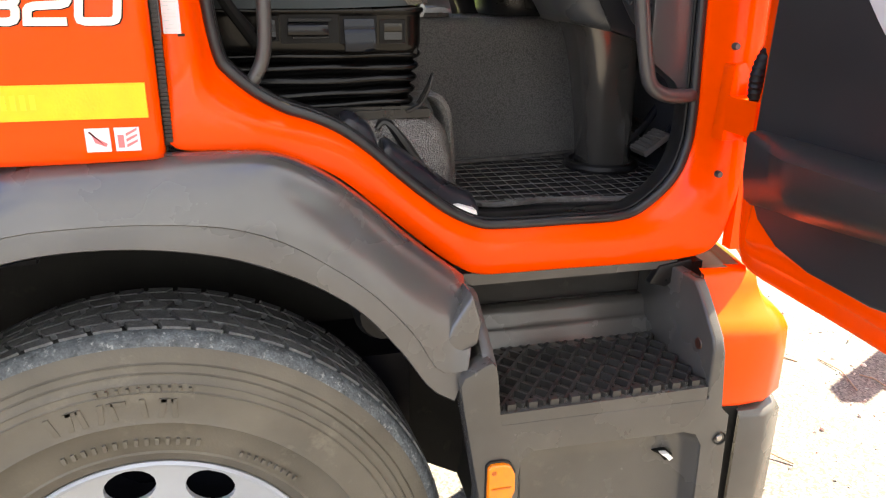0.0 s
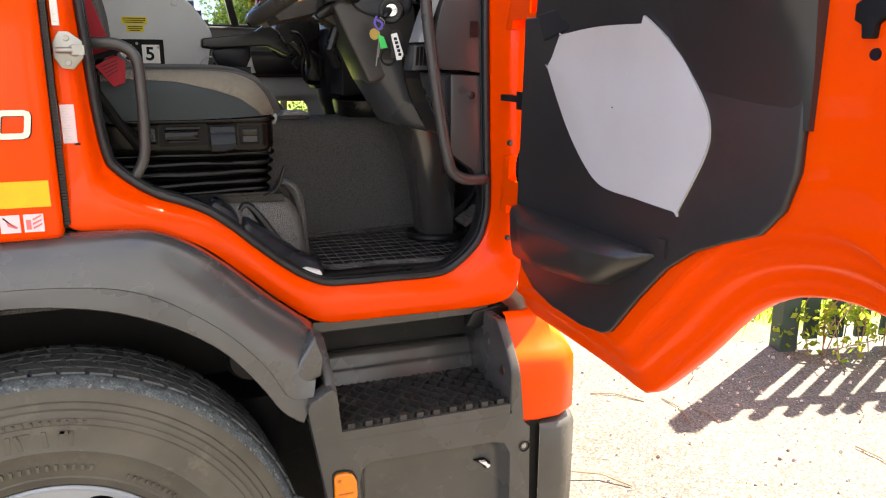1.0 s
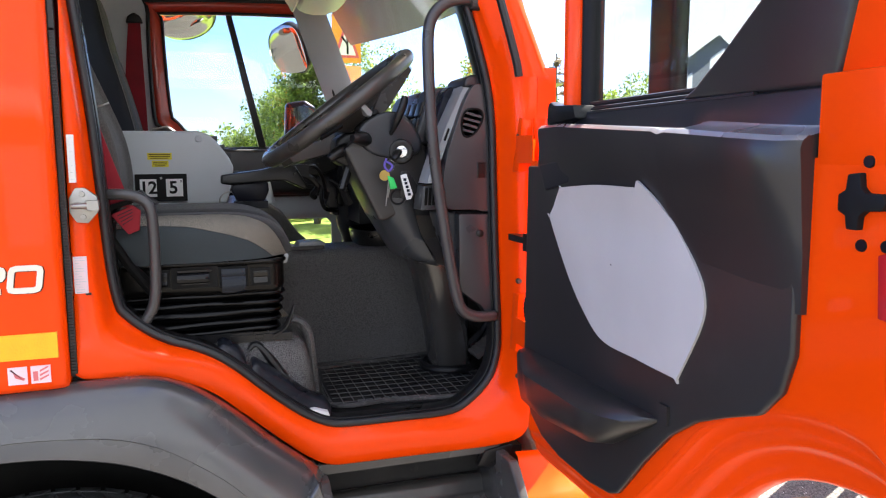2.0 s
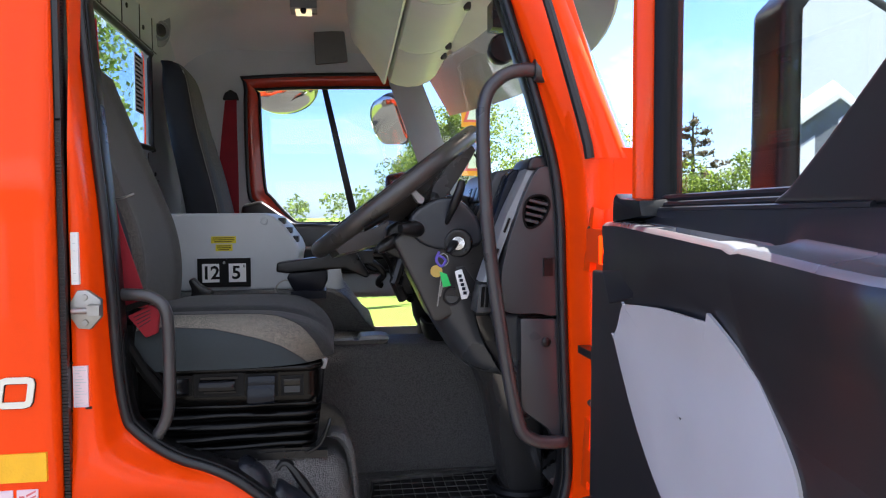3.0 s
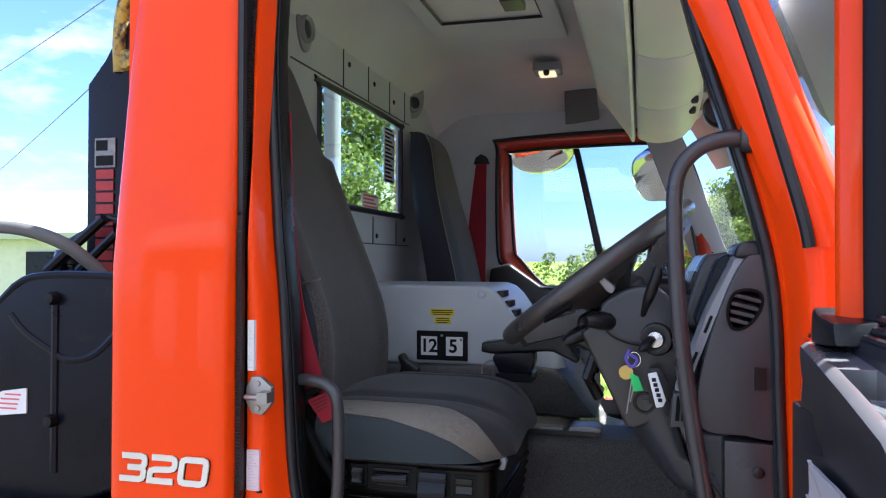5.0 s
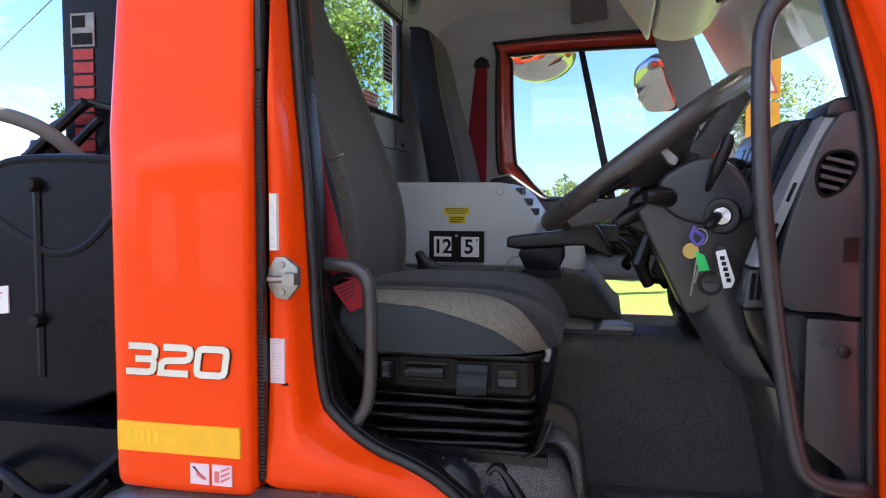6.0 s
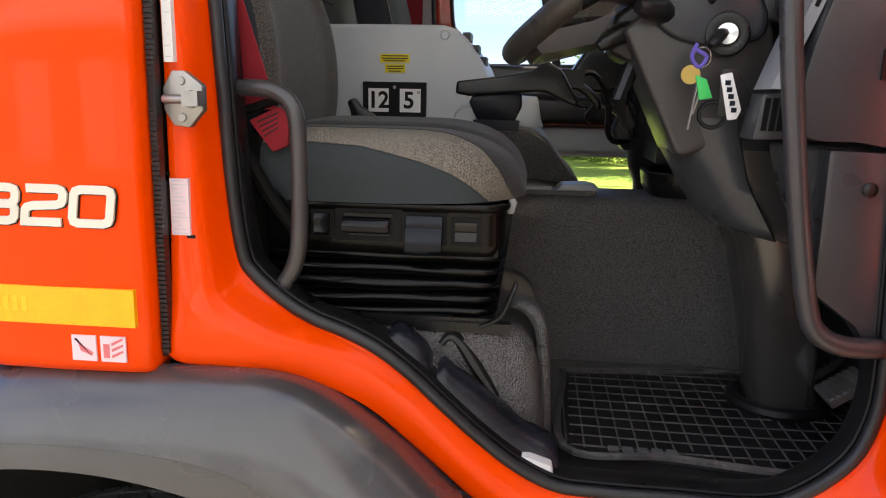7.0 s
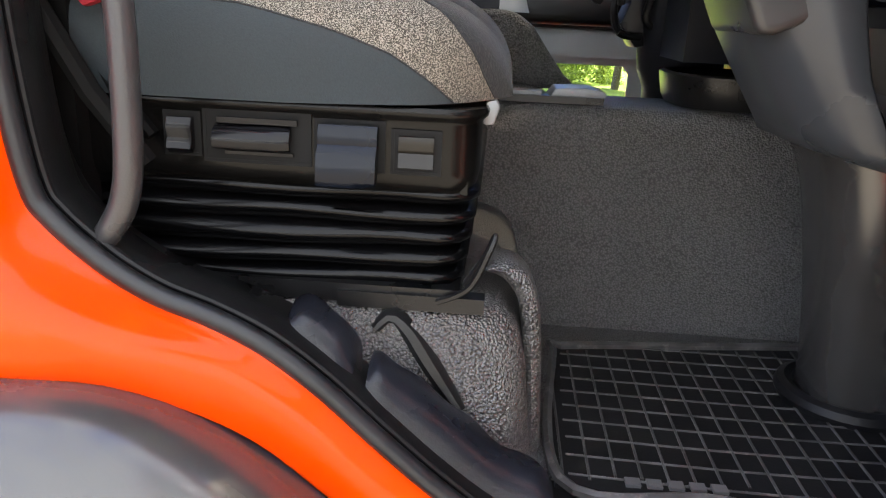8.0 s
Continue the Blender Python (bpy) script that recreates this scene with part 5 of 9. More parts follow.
# trim panel
TRIM_P = [(-0.161, 1.736), (-0.877, 1.736), (-0.883, 1.598), (-0.883, 1.526), (-0.867, 1.477), (-0.832, 1.439), (-0.773, 1.416), (-0.712, 1.389), (-0.653, 1.348), (-0.589, 1.283), (-0.531, 1.216), (-0.516, 1.200), (-0.492, 1.189), (-0.426, 1.180), (-0.309, 1.182), (-0.234, 1.196), (-0.183, 1.224), (-0.150, 1.271), (-0.147, 1.342)]
bm = B()
prism(bm, TRIM_P, "x", 0.756, 0.770, 0.006, 3)
part("door_trim", bm, TRIM, door, "dark textured door trim", 50)
bm = B()
rr = []
for t in np.linspace(0, 1, 28):
    y = -0.161 - 0.465 * t
    dep = 0.072 * min(1, 0.30 + t * 2.2) * (1 - max(0, (t - 0.70) / 0.30) ** 2.5)
    zt = 1.359 + 0.006 * t
    zb = 1.242 + 0.035 * min(1, t / 0.72) + (zt - 0.006 - 1.277) * max(0, (t - 0.72) / 0.28) ** 1.1
    rr.append([Vector((x, y, z)) for x, z in ((0.758, zt + 0.003), (0.756 - dep * 0.80, zt), (0.756 - dep, zt - 0.010 * min(1, (zt - zb) / 0.03)), (0.756 - dep * 0.92, zt + (zb - zt) * 0.55), (0.756 - dep * 0.55, zb + (zt - zb) * 0.10), (0.758, zb))])
loft(bm, rr, closed=True, caps=True)
part("door_pocket", bm, TRIM, door, "bulging door map pocket", 50)
bm = B()
bx(bm, 0.751, 0.758, -0.656, -0.635, 1.365, 1.394, 0.003)
part("trim_clip", bm, TRIM, door)
# shelf along the top with a grip pocket sunk into it
bm = B()
rr = []
for y in sorted([*np.linspace(-0.205, -0.868, 40), -0.876, -0.883, -0.890, -0.3995, -0.400, -0.452, -0.4525, -0.590, -0.5905, -0.645, -0.649], reverse=True):
    xi = float(np.interp(-y, (0.205, 0.30, 0.50, 0.645, 0.80, 0.85, 0.868, 0.883, 0.890), (0.757, 0.748, 0.736, 0.726, 0.716, 0.718, 0.724, 0.736, 0.746)))
    z = float(np.interp(-y, (0.30, 0.645, 0.87), (1.813, 1.793, 1.776)))
    k = min(1, max(0, (-0.645 - y) / 0.05))
    k = k * k * (3 - 2 * k)
    z -= 0.003 * (-0.6495 < y < -0.6445)
    zf = z - ((0.046 if y > -0.4522 else 0.002 + 0.12 * (y + 0.60)) if -0.5902 < y < -0.3998 else 0.0)
    xa, xb = xi + 0.013, float(np.interp(-y, (0.40, 0.59), (0.787, 0.780)))
    xb += (xi + 0.052 - xb) * k
    rr.append([Vector(p) for p in ((0.7895, y, 1.829), (0.7880, y, 1.821), (min(0.7865, xb + 0.006), y, z + 0.011 + 0.010 * k), (xb + 0.001, y, z + 0.001 + 0.011 * k), (xb, y, zf + 0.010 * k), (xa, y, zf), (xa - 0.001, y, z + 0.001), (xi + 0.007 + 0.003 * k, y, z), (xi + 0.001 + 0.002 * k, y, z - 0.005), (xi, y, z - 0.014), (xi + 0.003, y, z - 0.046), (xi + (0.758 - xi) * 0.50, y, z - 0.085), (xi + (0.758 - xi) * 0.85, y, z - 0.130), (0.7580, y, z - 0.20), (0.80, y, z - 0.20))])
# Split so the top is painted paler, as lit, than its wall and side
loft(bm, [row[3:9] for row in rr], closed=False)
shelf_top = part("door_shelf", bm, SHELF_TOP, door, "dark grey vinyl door shelf with a sunken grip, top painted paler as lit", 62)
bm = B()
loft(bm, [row[:4] for row in rr], closed=False)
part("shelf_wall", bm, DASH_DARK, shelf_top, "dark wall rising to the window", 62)
bm = B()
loft(bm, [row[8:] + [row[0]] for row in rr], closed=False)
bm.faces.new([bm.verts.new(p) for p in rr[-1]])
part("shelf_side", bm, TRIM, shelf_top, "dark side of the shelf", 62)
bm = B()
loft(bm, [[Vector((x, y, zz)) for x, zz in ((a, z), (a, z + 0.003), (b, z + 0.003), (b, z))] for y, a, b, z in ((-0.454, 0.758, 0.784, 1.7850), (-0.52, 0.754, 0.781, 1.7890), (-0.588, 0.748, 0.778, 1.7930))], caps=True)
part("grip_floor", bm, mat("polished_grip_floor", (0.30, 0.31, 0.32), 0.16, metal=0.5, var=0.1, scale=20), shelf_top, "shiny floor plate of the grip")
bm = B()
for k in range(4):
    bx(bm, 0.764 + k * 0.010, 0.771 + k * 0.010, -0.302, -0.272, 1.8120, 1.8155, 0.001)
pieces("shelf_slot", bm, INK, door, "small black slot in the shelf")
bm = B()
prism(bm, [(-0.217, 1.738), (-0.247, 1.690), (-0.339, 1.708), (-0.370, 1.753)], "x", 0.7525, 0.768, 0.003, 3)
part("door_release", bm, DASH_DARK, door, "black recessed door release")
# triangular corner trim behind the window
bm = B()
prism(bm, [(-0.60, 1.835), (-0.633, 1.85), (-0.69, 1.892), (-0.77, 1.957), (-0.85, 2.045), (-0.90, 2.20), (-0.93, 2.46), (-0.99, 2.46), (-0.935, 2.05), (-0.885, 1.83)], "x", 0.795, 0.825, 0.010, 3)
part("corner_trim", bm, TRIM, door, "dark triangular corner trim", 50)
bm = B()
prism(bm, [(-0.872, 1.80), (-0.93, 2.08), (-0.985, 2.45), (-0.99, 2.62), (-1.085, 2.60), (-1.09, 1.80)], "x", 0.800, 0.852, 0.008, 3)
part("door_rear_pillar", bm, ORANGE, door, "orange rear pillar of the window frame", 50)
# window frame and glass
bm = B()
fr = [Vector((0.812, -0.265, 1.845)), Vector((0.812, -0.265, 1.98)), Vector((0.812, -0.268, 2.15)), Vector((0.810, -0.285, 2.32)), Vector((0.808, -0.33, 2.47)), Vector((0.808, -0.40, 2.58)), Vector((0.808, -0.50, 2.62)), Vector((0.808, -0.85, 2.62)), Vector((0.812, -0.98, 2.58)), Vector((0.820, -1.03, 2.45)), Vector((0.836, -1.04, 1.85))]
fr = catmull(fr, 70)
tube(bm, fr, 0.021, 12, squash=1.4, flat_axis=(1, 0, 0))
part("window_frame", bm, ORANGE, door, "orange window frame", 60)
bm = B()
tube(bm, [p + Vector((0.014, -0.026 if p.z < 2.5 and p.y > -0.5 else (0.024 if p.y < -0.9 else -0.01), -0.024 if p.z > 2.5 else 0)) for p in fr], 0.018, 10, squash=1.2, flat_axis=(1, 0, 0))
part("window_channel", bm, CHANNEL, door, "black rubber window channel")
bm = B()
prism(bm, [(-0.28, 1.85), (-0.29, 2.3), (-0.40, 2.58), (-0.50, 2.61), (-0.98, 2.58), (-1.03, 1.85)], "x", 0.822, 0.826)
ob = part("door_glass", bm, GLASS, door, "clear door window pane")
ob.visible_shadow = False
bm = B()
prism(bm, [(-0.225, 1.812), (-0.228, 1.850), (-0.240, 1.858), (-0.255, 1.850), (-0.33, 1.846), (-0.34, 1.822)], "x", 0.765, 0.815, 0.006)
part("frame_foot", bm, BLACK, door, "black foot of the window frame")
bm = B()
for x, z in ((0.796, 1.830), (0.806, 1.838), (0.817, 1.848)):
    tube(bm, [(x, -0.28, z), (x, -0.76, z)], 0.0055, 8)
pieces("waist_seal", bm, SEAL, door, "black waist seal rib")
# latch and fittings on the rear edge
bm = B()
prism(bm, [(-0.943, 1.735), (-0.958, 1.737), (-0.960, 1.722), (-0.966, 1.716), (-0.986, 1.716), (-0.990, 1.707), (-0.986, 1.699), (-0.966, 1.698), (-0.959, 1.692), (-0.958, 1.678), (-0.944, 1.678), (-0.942, 1.692), (-0.932, 1.697), (-0.932, 1.714), (-0.941, 1.719)], "x", 0.758, 0.770, 0.002)
part("latch", bm, INK, door, "black door latch slot")
bm = B()
for y, z in ((-0.962, 1.748), (-0.958, 1.662), (-0.988, 1.664), (-1.030, 1.572)):
    lathe(bm, [(0.0, -0.003), (0.006, -0.003), (0.0075, 0.002)], (0.767, y, z), "x", 14)
pieces("edge_plug", bm, BLACK_STEEL, door, "dark plug in the door edge")
bm = B()
prism(bm, [(-0.982, 1.655), (-1.012, 1.663), (-1.012, 1.588), (-0.986, 1.591)], "x", 0.7615, 0.768, 0.002)
part("edge_reflector", bm, RED_LENS, door, "red reflector on the door edge")
FILM = [(-0.267, 1.643), (-0.267, 1.643), (-0.329, 1.699), (-0.331, 1.699), (-0.457, 1.708), (-0.578, 1.708), (-0.579, 1.709), (-0.586, 1.719), (-0.587, 1.719), (-0.634, 1.685), (-0.702, 1.613), (-0.727, 1.572), (-0.723, 1.527), (-0.674, 1.440), (-0.673, 1.440), (-0.579, 1.443), (-0.474, 1.449), (-0.403, 1.486), (-0.336, 1.551)]
bm = B()
g = []
for i in range(6):
    f = i / 5
    c = Vector((-0.499, 1.581))
    ring = []
    for p in [(w.x, w.y) for w in catmull([(*u, 0) for u in FILM], 120, True)]:
        q = c + (Vector(p) - c) * (1 - 0.99 * f)
        ring.append(Vector((0.752 - 0.27 * max(0, q.y - 1.66) - 0.004 * f ** 0.5 - 0.002 * noise.noise(Vector((q.x * 12, q.y * 12, 3))), q.x, q.y)))
    g.append(ring)
loft(bm, [[p + Vector((0.004, 0, 0)) for p in g[0]]] + g)
part("film_sheet", bm, SHEET, door, "pale translucent film sheet stuck on the trim", 60)
# door stay and hinges
bm = B()
bx(bm, 0.792, 0.815, -0.10, 0.02, 1.566, 1.580, 0.003)
bx(bm, 0.785, 0.812, -0.115, -0.075, 1.552, 1.590, 0.006)
part("door_stay", bm, BLACK, door, "black check strap")
bm = B()
for z in (1.36, 1.77):
    bx(bm, 0.80, 0.84, -0.085, -0.004, z - 0.03, z + 0.03, 0.006)
    tube(bm, [(0.845, -0.02, z - 0.05), (0.845, -0.02, z + 0.05)], 0.011, 10)
pieces("door_hinge", bm, ORANGE, door, "orange painted hinges")
bm = B()
tube(bm, catmull([(0.822, -0.060, 1.385), (0.808, -0.068, 1.40), (0.802, -0.074, 1.43), (0.808, -0.074, 1.455), (0.822, -0.068, 1.47)], 24), [0.0115 + 0.0020 * (i % 2) for i in range(24)], 10)
part("cable_gaiter", bm, RUBBER, door, "black corrugated cable gaiter")
# big outside mirror on the door
bm = B()
prism(bm, [(1.05, 1.74), (1.26, 1.74), (1.285, 1.77), (1.275, 2.06), (1.235, 2.15), (1.16, 2.19), (1.07, 2.19), (1.035, 2.155), (1.03, 1.77)], "y", -0.25, -0.15, 0.025, 3)
m_case = part("mirror_housing", bm, BLACK, door, "black outside mirror housing", 50)
bm = B()
prism(bm, [(1.075, 1.765), (1.24, 1.765), (1.262, 1.785), (1.252, 2.05), (1.22, 2.13), (1.155, 2.165), (1.08, 2.165), (1.06, 2.14), (1.057, 1.785)], "y", -0.256, -0.2505, 0.002)
part("mirror_glass", bm, MIRROR, m_case, "mirror glass reflecting sky and building")
bm = B()
prism(bm, [(1.22, 1.75), (1.288, 1.75), (1.305, 1.775), (1.296, 2.07), (1.252, 2.165), (1.175, 2.21), (1.15, 2.18), (1.22, 2.10)], "y", -0.20, -0.12, 0.012, 2)
part("mirror_shell", bm, ORANGE, m_case, "orange rear shell of the mirror", 50)
bm = B()
tube(bm, catmull([(0.86, -0.29, 2.26), (0.98, -0.24, 2.28), (1.13, -0.20, 2.25), (1.15, -0.20, 2.17)], 16), 0.016, 8)
tube(bm, catmull([(0.87, -0.25, 1.80), (0.98, -0.22, 1.70), (1.13, -0.20, 1.69), (1.15, -0.20, 1.76)], 16), 0.016, 8)
pieces("mirror_bracket", bm, BLACK, door, "black mirror arms")

# ================= cab interior =================
bm = B()
bx(bm, 0.15, 1.02, 0.10, 0.64, 1.12, 1.155)
bx(bm, 0.15, 1.02, 1.50, 2.06, 1.12, 1.155)
solo("floor", bm, CARPET, "dark embossed cab floor", "floor", kind="structure")
# engine tunnel
tunnel = thing("engine_tunnel", (0.3, 1.0, 1.15), "dark vinyl-covered engine tunnel between the seats", "engine cover")
bm = B()
rr = []
for x in np.linspace(-0.32, 1.0, 30):
    top = 1.488
    far = top - 0.11 * min(1, max(0, (x - 0.40) / 0.06))
    rr.append([Vector((x, y, z)) for y, z in ((0.615, 1.13), (0.618, 1.30), (0.625, 1.42), (0.634, 1.462), (0.655, top - 0.004), (0.69, top), (0.80, top), (0.86, far + 0.01), (0.90, far), (1.40, far), (1.46, far - 0.01), (1.49, far - 0.04), (1.50, 1.13))])
loft(bm, rr, closed=False)
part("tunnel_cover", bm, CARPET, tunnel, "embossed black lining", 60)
bm = B()
prism(bm, [(-0.31, 1.485), (-0.31, 1.612), (0.30, 1.618), (0.345, 1.612), (0.375, 1.59), (0.40, 1.555), (0.43, 1.515), (0.46, 1.489)], "y", 0.855, 1.34, 0.014, 3)
part("console_base", bm, CARPET, tunnel, "dark lined console base", 45)
bm = B()
bx(bm, 0.18, 0.475, 0.655, 0.70, 1.487, 1.497, 0.003)
part("tunnel_tray", bm, BLACK, tunnel)
bm = B()
prism(bm, [(0.395, 1.495), (0.405, 1.508), (0.455, 1.510), (0.478, 1.505), (0.480, 1.496)], "y", 0.66, 0.735, 0.004)
bx(bm, 0.30, 0.385, 0.665, 0.70, 1.497, 1.502, 0.002)
pieces("tray_catch", bm, SILVER_PL, tunnel, "shiny tray catch")

console = thing("centre_console", (0.0, 1.1, 1.6), "grey plastic centre console behind the gear area", "console")
bm = B()
rr = []
CON = [(-0.31, 1.615), (-0.31, 1.838), (0.135, 1.838), (0.165, 1.828), (0.19, 1.805), (0.225, 1.755), (0.238, 1.725), (0.232, 1.705), (0.225, 1.66), (0.215, 1.615)]
prism(bm, CON, "y", 0.885, 1.32, 0.010, 3)
part("console_body", bm, GREY_PL, console, "", 50)
bm = B()
lathe(bm, [(0.058, 0.0), (0.052, 0.02), (0.044, 0.062), (0.040, 0.070), (0.0, 0.073)], (0.310, 0.95, 1.612), "z", 28)
part("console_step", bm, GREY_PL, console)
bm = B()
for i, (x, z) in enumerate(((0.183, 1.818), (0.203, 1.79), (0.221, 1.764))):
    bm2 = bx(bm, x - 0.008, x + 0.010, 0.915, 1.0, z - 0.012, z + 0.006, 0.003)
pieces("console_switch", bm, BLACK, console)
bm = B()
lathe(bm, [(0.0, -0.002), (0.009, -0.002), (0.010, 0.0), (0.0105, -0.0015), (0.012, 0.001)], (0.137, 0.885, 1.815), "y", 20)
part("console_plug", bm, GREY_PL, console)
for z0, z1, x0, x1 in ((1.752, 1.772, -0.012, 0.057), (1.730, 1.749, 0.0, 0.047)):
    bm = B()
    bx(bm, x0, x1, 0.8825, 0.888, z0, z1)
    lab = part("warning_label", bm, YELLOW, console, "small yellow warning label")
    bm = B()
    for q in range(3):
        z = z1 - 0.0045 - q * 0.0055
        bx(bm, x0 + 0.004 + 0.004 * (q == 2), x1 - 0.004 - 0.006 * (q == 2), 0.8815, 0.884, z - 0.0011, z + 0.0011)
    part("label_print", bm, INK, lab)
sign = thing("height_sign", (0.03, 0.88, 1.66), "black cab height sign showing 12 and 5 on the console", "sign")
bm = B()
bx(bm, -0.050, 0.097, 0.873, 0.886, 1.627, 1.709, 0.002)
part("sign_plate", bm, INK, sign)
for x, txt, w in ((-0.013, "12", 0.047), (0.061, "5", 0.048)):
    bm = B()
    bx(bm, x - w / 2, x + w / 2, 0.8705, 0.874, 1.641, 1.694)
    card = part("number_card", bm, WHITE, sign, "white number card")
    bm = letters(txt, 0.052, ident((x - (0.003 if txt == "5" else 0), 0.8702, 1.6665)) @ FACE_NEAR, 0.0006, 0.95, bold=0.0013)
    part("number", bm, INK, card)
bm = B()
bx(bm, 0.078, 0.0795, 0.8695, 0.8712, 1.683, 1.690)
bx(bm, 0.0815, 0.083, 0.8695, 0.8712, 1.683, 1.690)
pieces("sign_mark", bm, INK, sign)
bm = B()
lathe(bm, [(0.0, -0.002), (0.0035, -0.0015), (0.004, 0.001)], (0.024, 0.872, 1.697), "y", 10)
part("sign_screw", bm, STEEL, sign)

# seat plinth
bm = B()
rr = []
for y in np.linspace(0.185, 0.62, 14):
    e = 0.02 * (1 - min(1, (y - 0.185) / 0.04)) ** 2
    rr.append([Vector((x - e, y, z - e)) for x, z in ((-0.32, 1.345), (0.0, 1.345), (0.25, 1.345), (0.30, 1.343), (0.335, 1.332), (0.355, 1.31), (0.366, 1.27), (0.372, 1.22), (0.378, 1.17), (0.40, 1.14))])
loft(bm, [[p + Vector((0, 0.0, -0.2)) for p in rr[0]]] + rr, closed=False)
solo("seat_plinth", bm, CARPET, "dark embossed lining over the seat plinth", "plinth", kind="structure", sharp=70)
bm = B()
rr = []
for p in catmull([(0.300, 0, 1.352), (0.325, 0, 1.368), (0.350, 0, 1.362), (0.368, 0, 1.335), (0.375, 0, 1.29), (0.380, 0, 1.22), (0.384, 0, 1.160)], 30):
    rr.append([p + Vector((dx, y, dx * 0.5)) for y, dx in ((0.245, -0.012), (0.238, -0.004), (0.243, 0.003), (0.255, 0.006), (0.300, 0.004), (0.312, -0.004), (0.315, -0.014))])
loft(bm, rr, closed=True, caps=True)
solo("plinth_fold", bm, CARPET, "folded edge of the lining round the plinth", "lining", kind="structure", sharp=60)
bm = B()
tr = catmull([(-0.055, 0, 1.50), (-0.042, 0, 1.450), (-0.020, 0, 1.418), (0.02, 0, 1.386), (0.06, 0, 1.364), (0.10, 0, 1.350), (0.145, 0, 1.328), (0.19, 0, 1.293), (0.24, 0, 1.248), (0.29, 0, 1.206), (0.335, 0, 1.175), (0.375, 0, 1.160), (0.40, 0, 1.155)], 60)
rr = []
for i, p in enumerate(tr):
    w = 0.055 + 0.030 * min(1, i / 30)
    rr.append([p + Vector((0.0, dy, dz)) for dy, dz in ((0.098, -0.03), (0.104, 0.002), (0.112, 0.006), (0.118, 0.004), (0.10 + w, 0.008), (0.105 + w, 0.004), (0.108 + w, -0.06))])
loft(bm, rr, closed=True, caps=True)
bx(bm, 0.385, 0.80, 0.100, 0.20, 1.130, 1.158, 0.004)
sill = solo("sill_trim", bm, BLACK, "black plastic sill trim along the opening", "trim", kind="structure", sharp=50)
lp = catmull([(0.150, 0, 1.356), (0.175, 0, 1.344), (0.205, 0, 1.322), (0.25, 0, 1.285), (0.295, 0, 1.252), (0.345, 0, 1.213), (0.395, 0, 1.190)], 60)
bm = B()
for lo, hi in ((0, 15), (17, 60)):
    rr = []
    for i in range(lo, hi):
        p = lp[i]
        e = 0.012 * (max(0, 4 - (i - lo)) / 4) ** 2 + 0.012 * (max(0, 4 - (hi - 1 - i)) / 4) ** 2
        w = 0.004 * math.sin(i * 0.5)
        rr.append([p + Vector((0, dy, dz)) for dy, dz in ((0.112, -0.045), (0.118 + e * 0.4, -0.012), (0.124, -0.002 - e), (0.132, 0.004 - e), (0.156 + w, 0.010 - e), (0.164 + w, 0.006 - e), (0.168 + w, -0.002 - e), (0.170, -0.05))])
    loft(bm, rr, closed=True, caps=True)
pieces("sill_ledge", bm, LEDGE, sill, "blue-black raised inner ledge", 60)
bm = B()
tube(bm, catmull([(0.218, 0.186, 1.318), (0.232, 0.192, 1.330), (0.250, 0.192, 1.318), (0.270, 0.188, 1.290), (0.290, 0.182, 1.262), (0.305, 0.172, 1.245)], 18), [0.006 + 0.007 * math.sin(math.pi * i / 17) for i in range(18)], 8, squash=0.8)
solo("sill_grip", bm, BLACK, "black trim tab beside the plinth", "trim")
bm = B()
prism(bm, [(0.338, 1.176), (0.343, 1.190), (0.355, 1.190), (0.385, 1.180), (0.39, 1.160)], "y", 0.098, 0.150, 0.003)
solo("white_tape", bm, WHITE, "scrap of white tape on the sill", "tape")

# rubber mat
floor_mat = thing("floor_mat", (0.62, 0.38, 1.155), "black rubber floor mat with square ribs", "mat")
MAT_P = [(0.402, 0.188), (0.414, 0.49), (0.425, 0.515), (0.60, 0.545), (0.90, 0.585), (0.955, 0.56), (0.96, 0.40), (0.90, 0.22), (0.78, 0.155), (0.70, 0.148), (0.55, 0.172)]
bm = B()
prism(bm, MAT_P, "z", 1.155, 1.164, 0.003)
part("mat_sheet", bm, RUBBER, floor_mat)
bm = B()
mp = [(q.x, q.y) for q in catmull([(*p, 0) for p in grow(MAT_P, -0.006)], 80, True)]
tube(bm, [(x, y, 1.167) for x, y in mp], 0.006, 6, closed=True)


def inside(x, y):
    c = False
    k = len(MAT_P)
    for i in range(k):
        (x0, y0), (x1, y1) = MAT_P[i], MAT_P[i - 1]
        if (y0 > y) != (y1 > y) and x < (x1 - x0) * (y - y0) / (y1 - y0) + x0:
            c = not c
    return c


for i in range(21):
    x = 0.412 + i * 0.0268
    ys = [y for y in np.linspace(0.13, 0.60, 189) if inside(x, y)]
    if len(ys) > 8:
        lo = max(ys[0] + 0.012, 0.206 if 0.455 < x < 0.60 else 0)
        tube(bm, [(x + 0.010 * (y - 0.3), y, 1.1645) for y in np.linspace(lo, ys[-1] - 0.012, 8)], 0.0016, 6)
for j in range(11):
    y = 0.206 + j * 0.0358
    xs = [x for x in np.linspace(0.38, 0.97, 237) if inside(x, y)]
    if len(xs) > 8:
        tube(bm, [(x, y - 0.010 * math.sin((x - 0.40) / 0.5 * math.pi) * (1 - j / 10), 1.1645) for x in np.linspace(xs[0] + 0.012, xs[-1] - 0.012, 12)], 0.0016, 6)
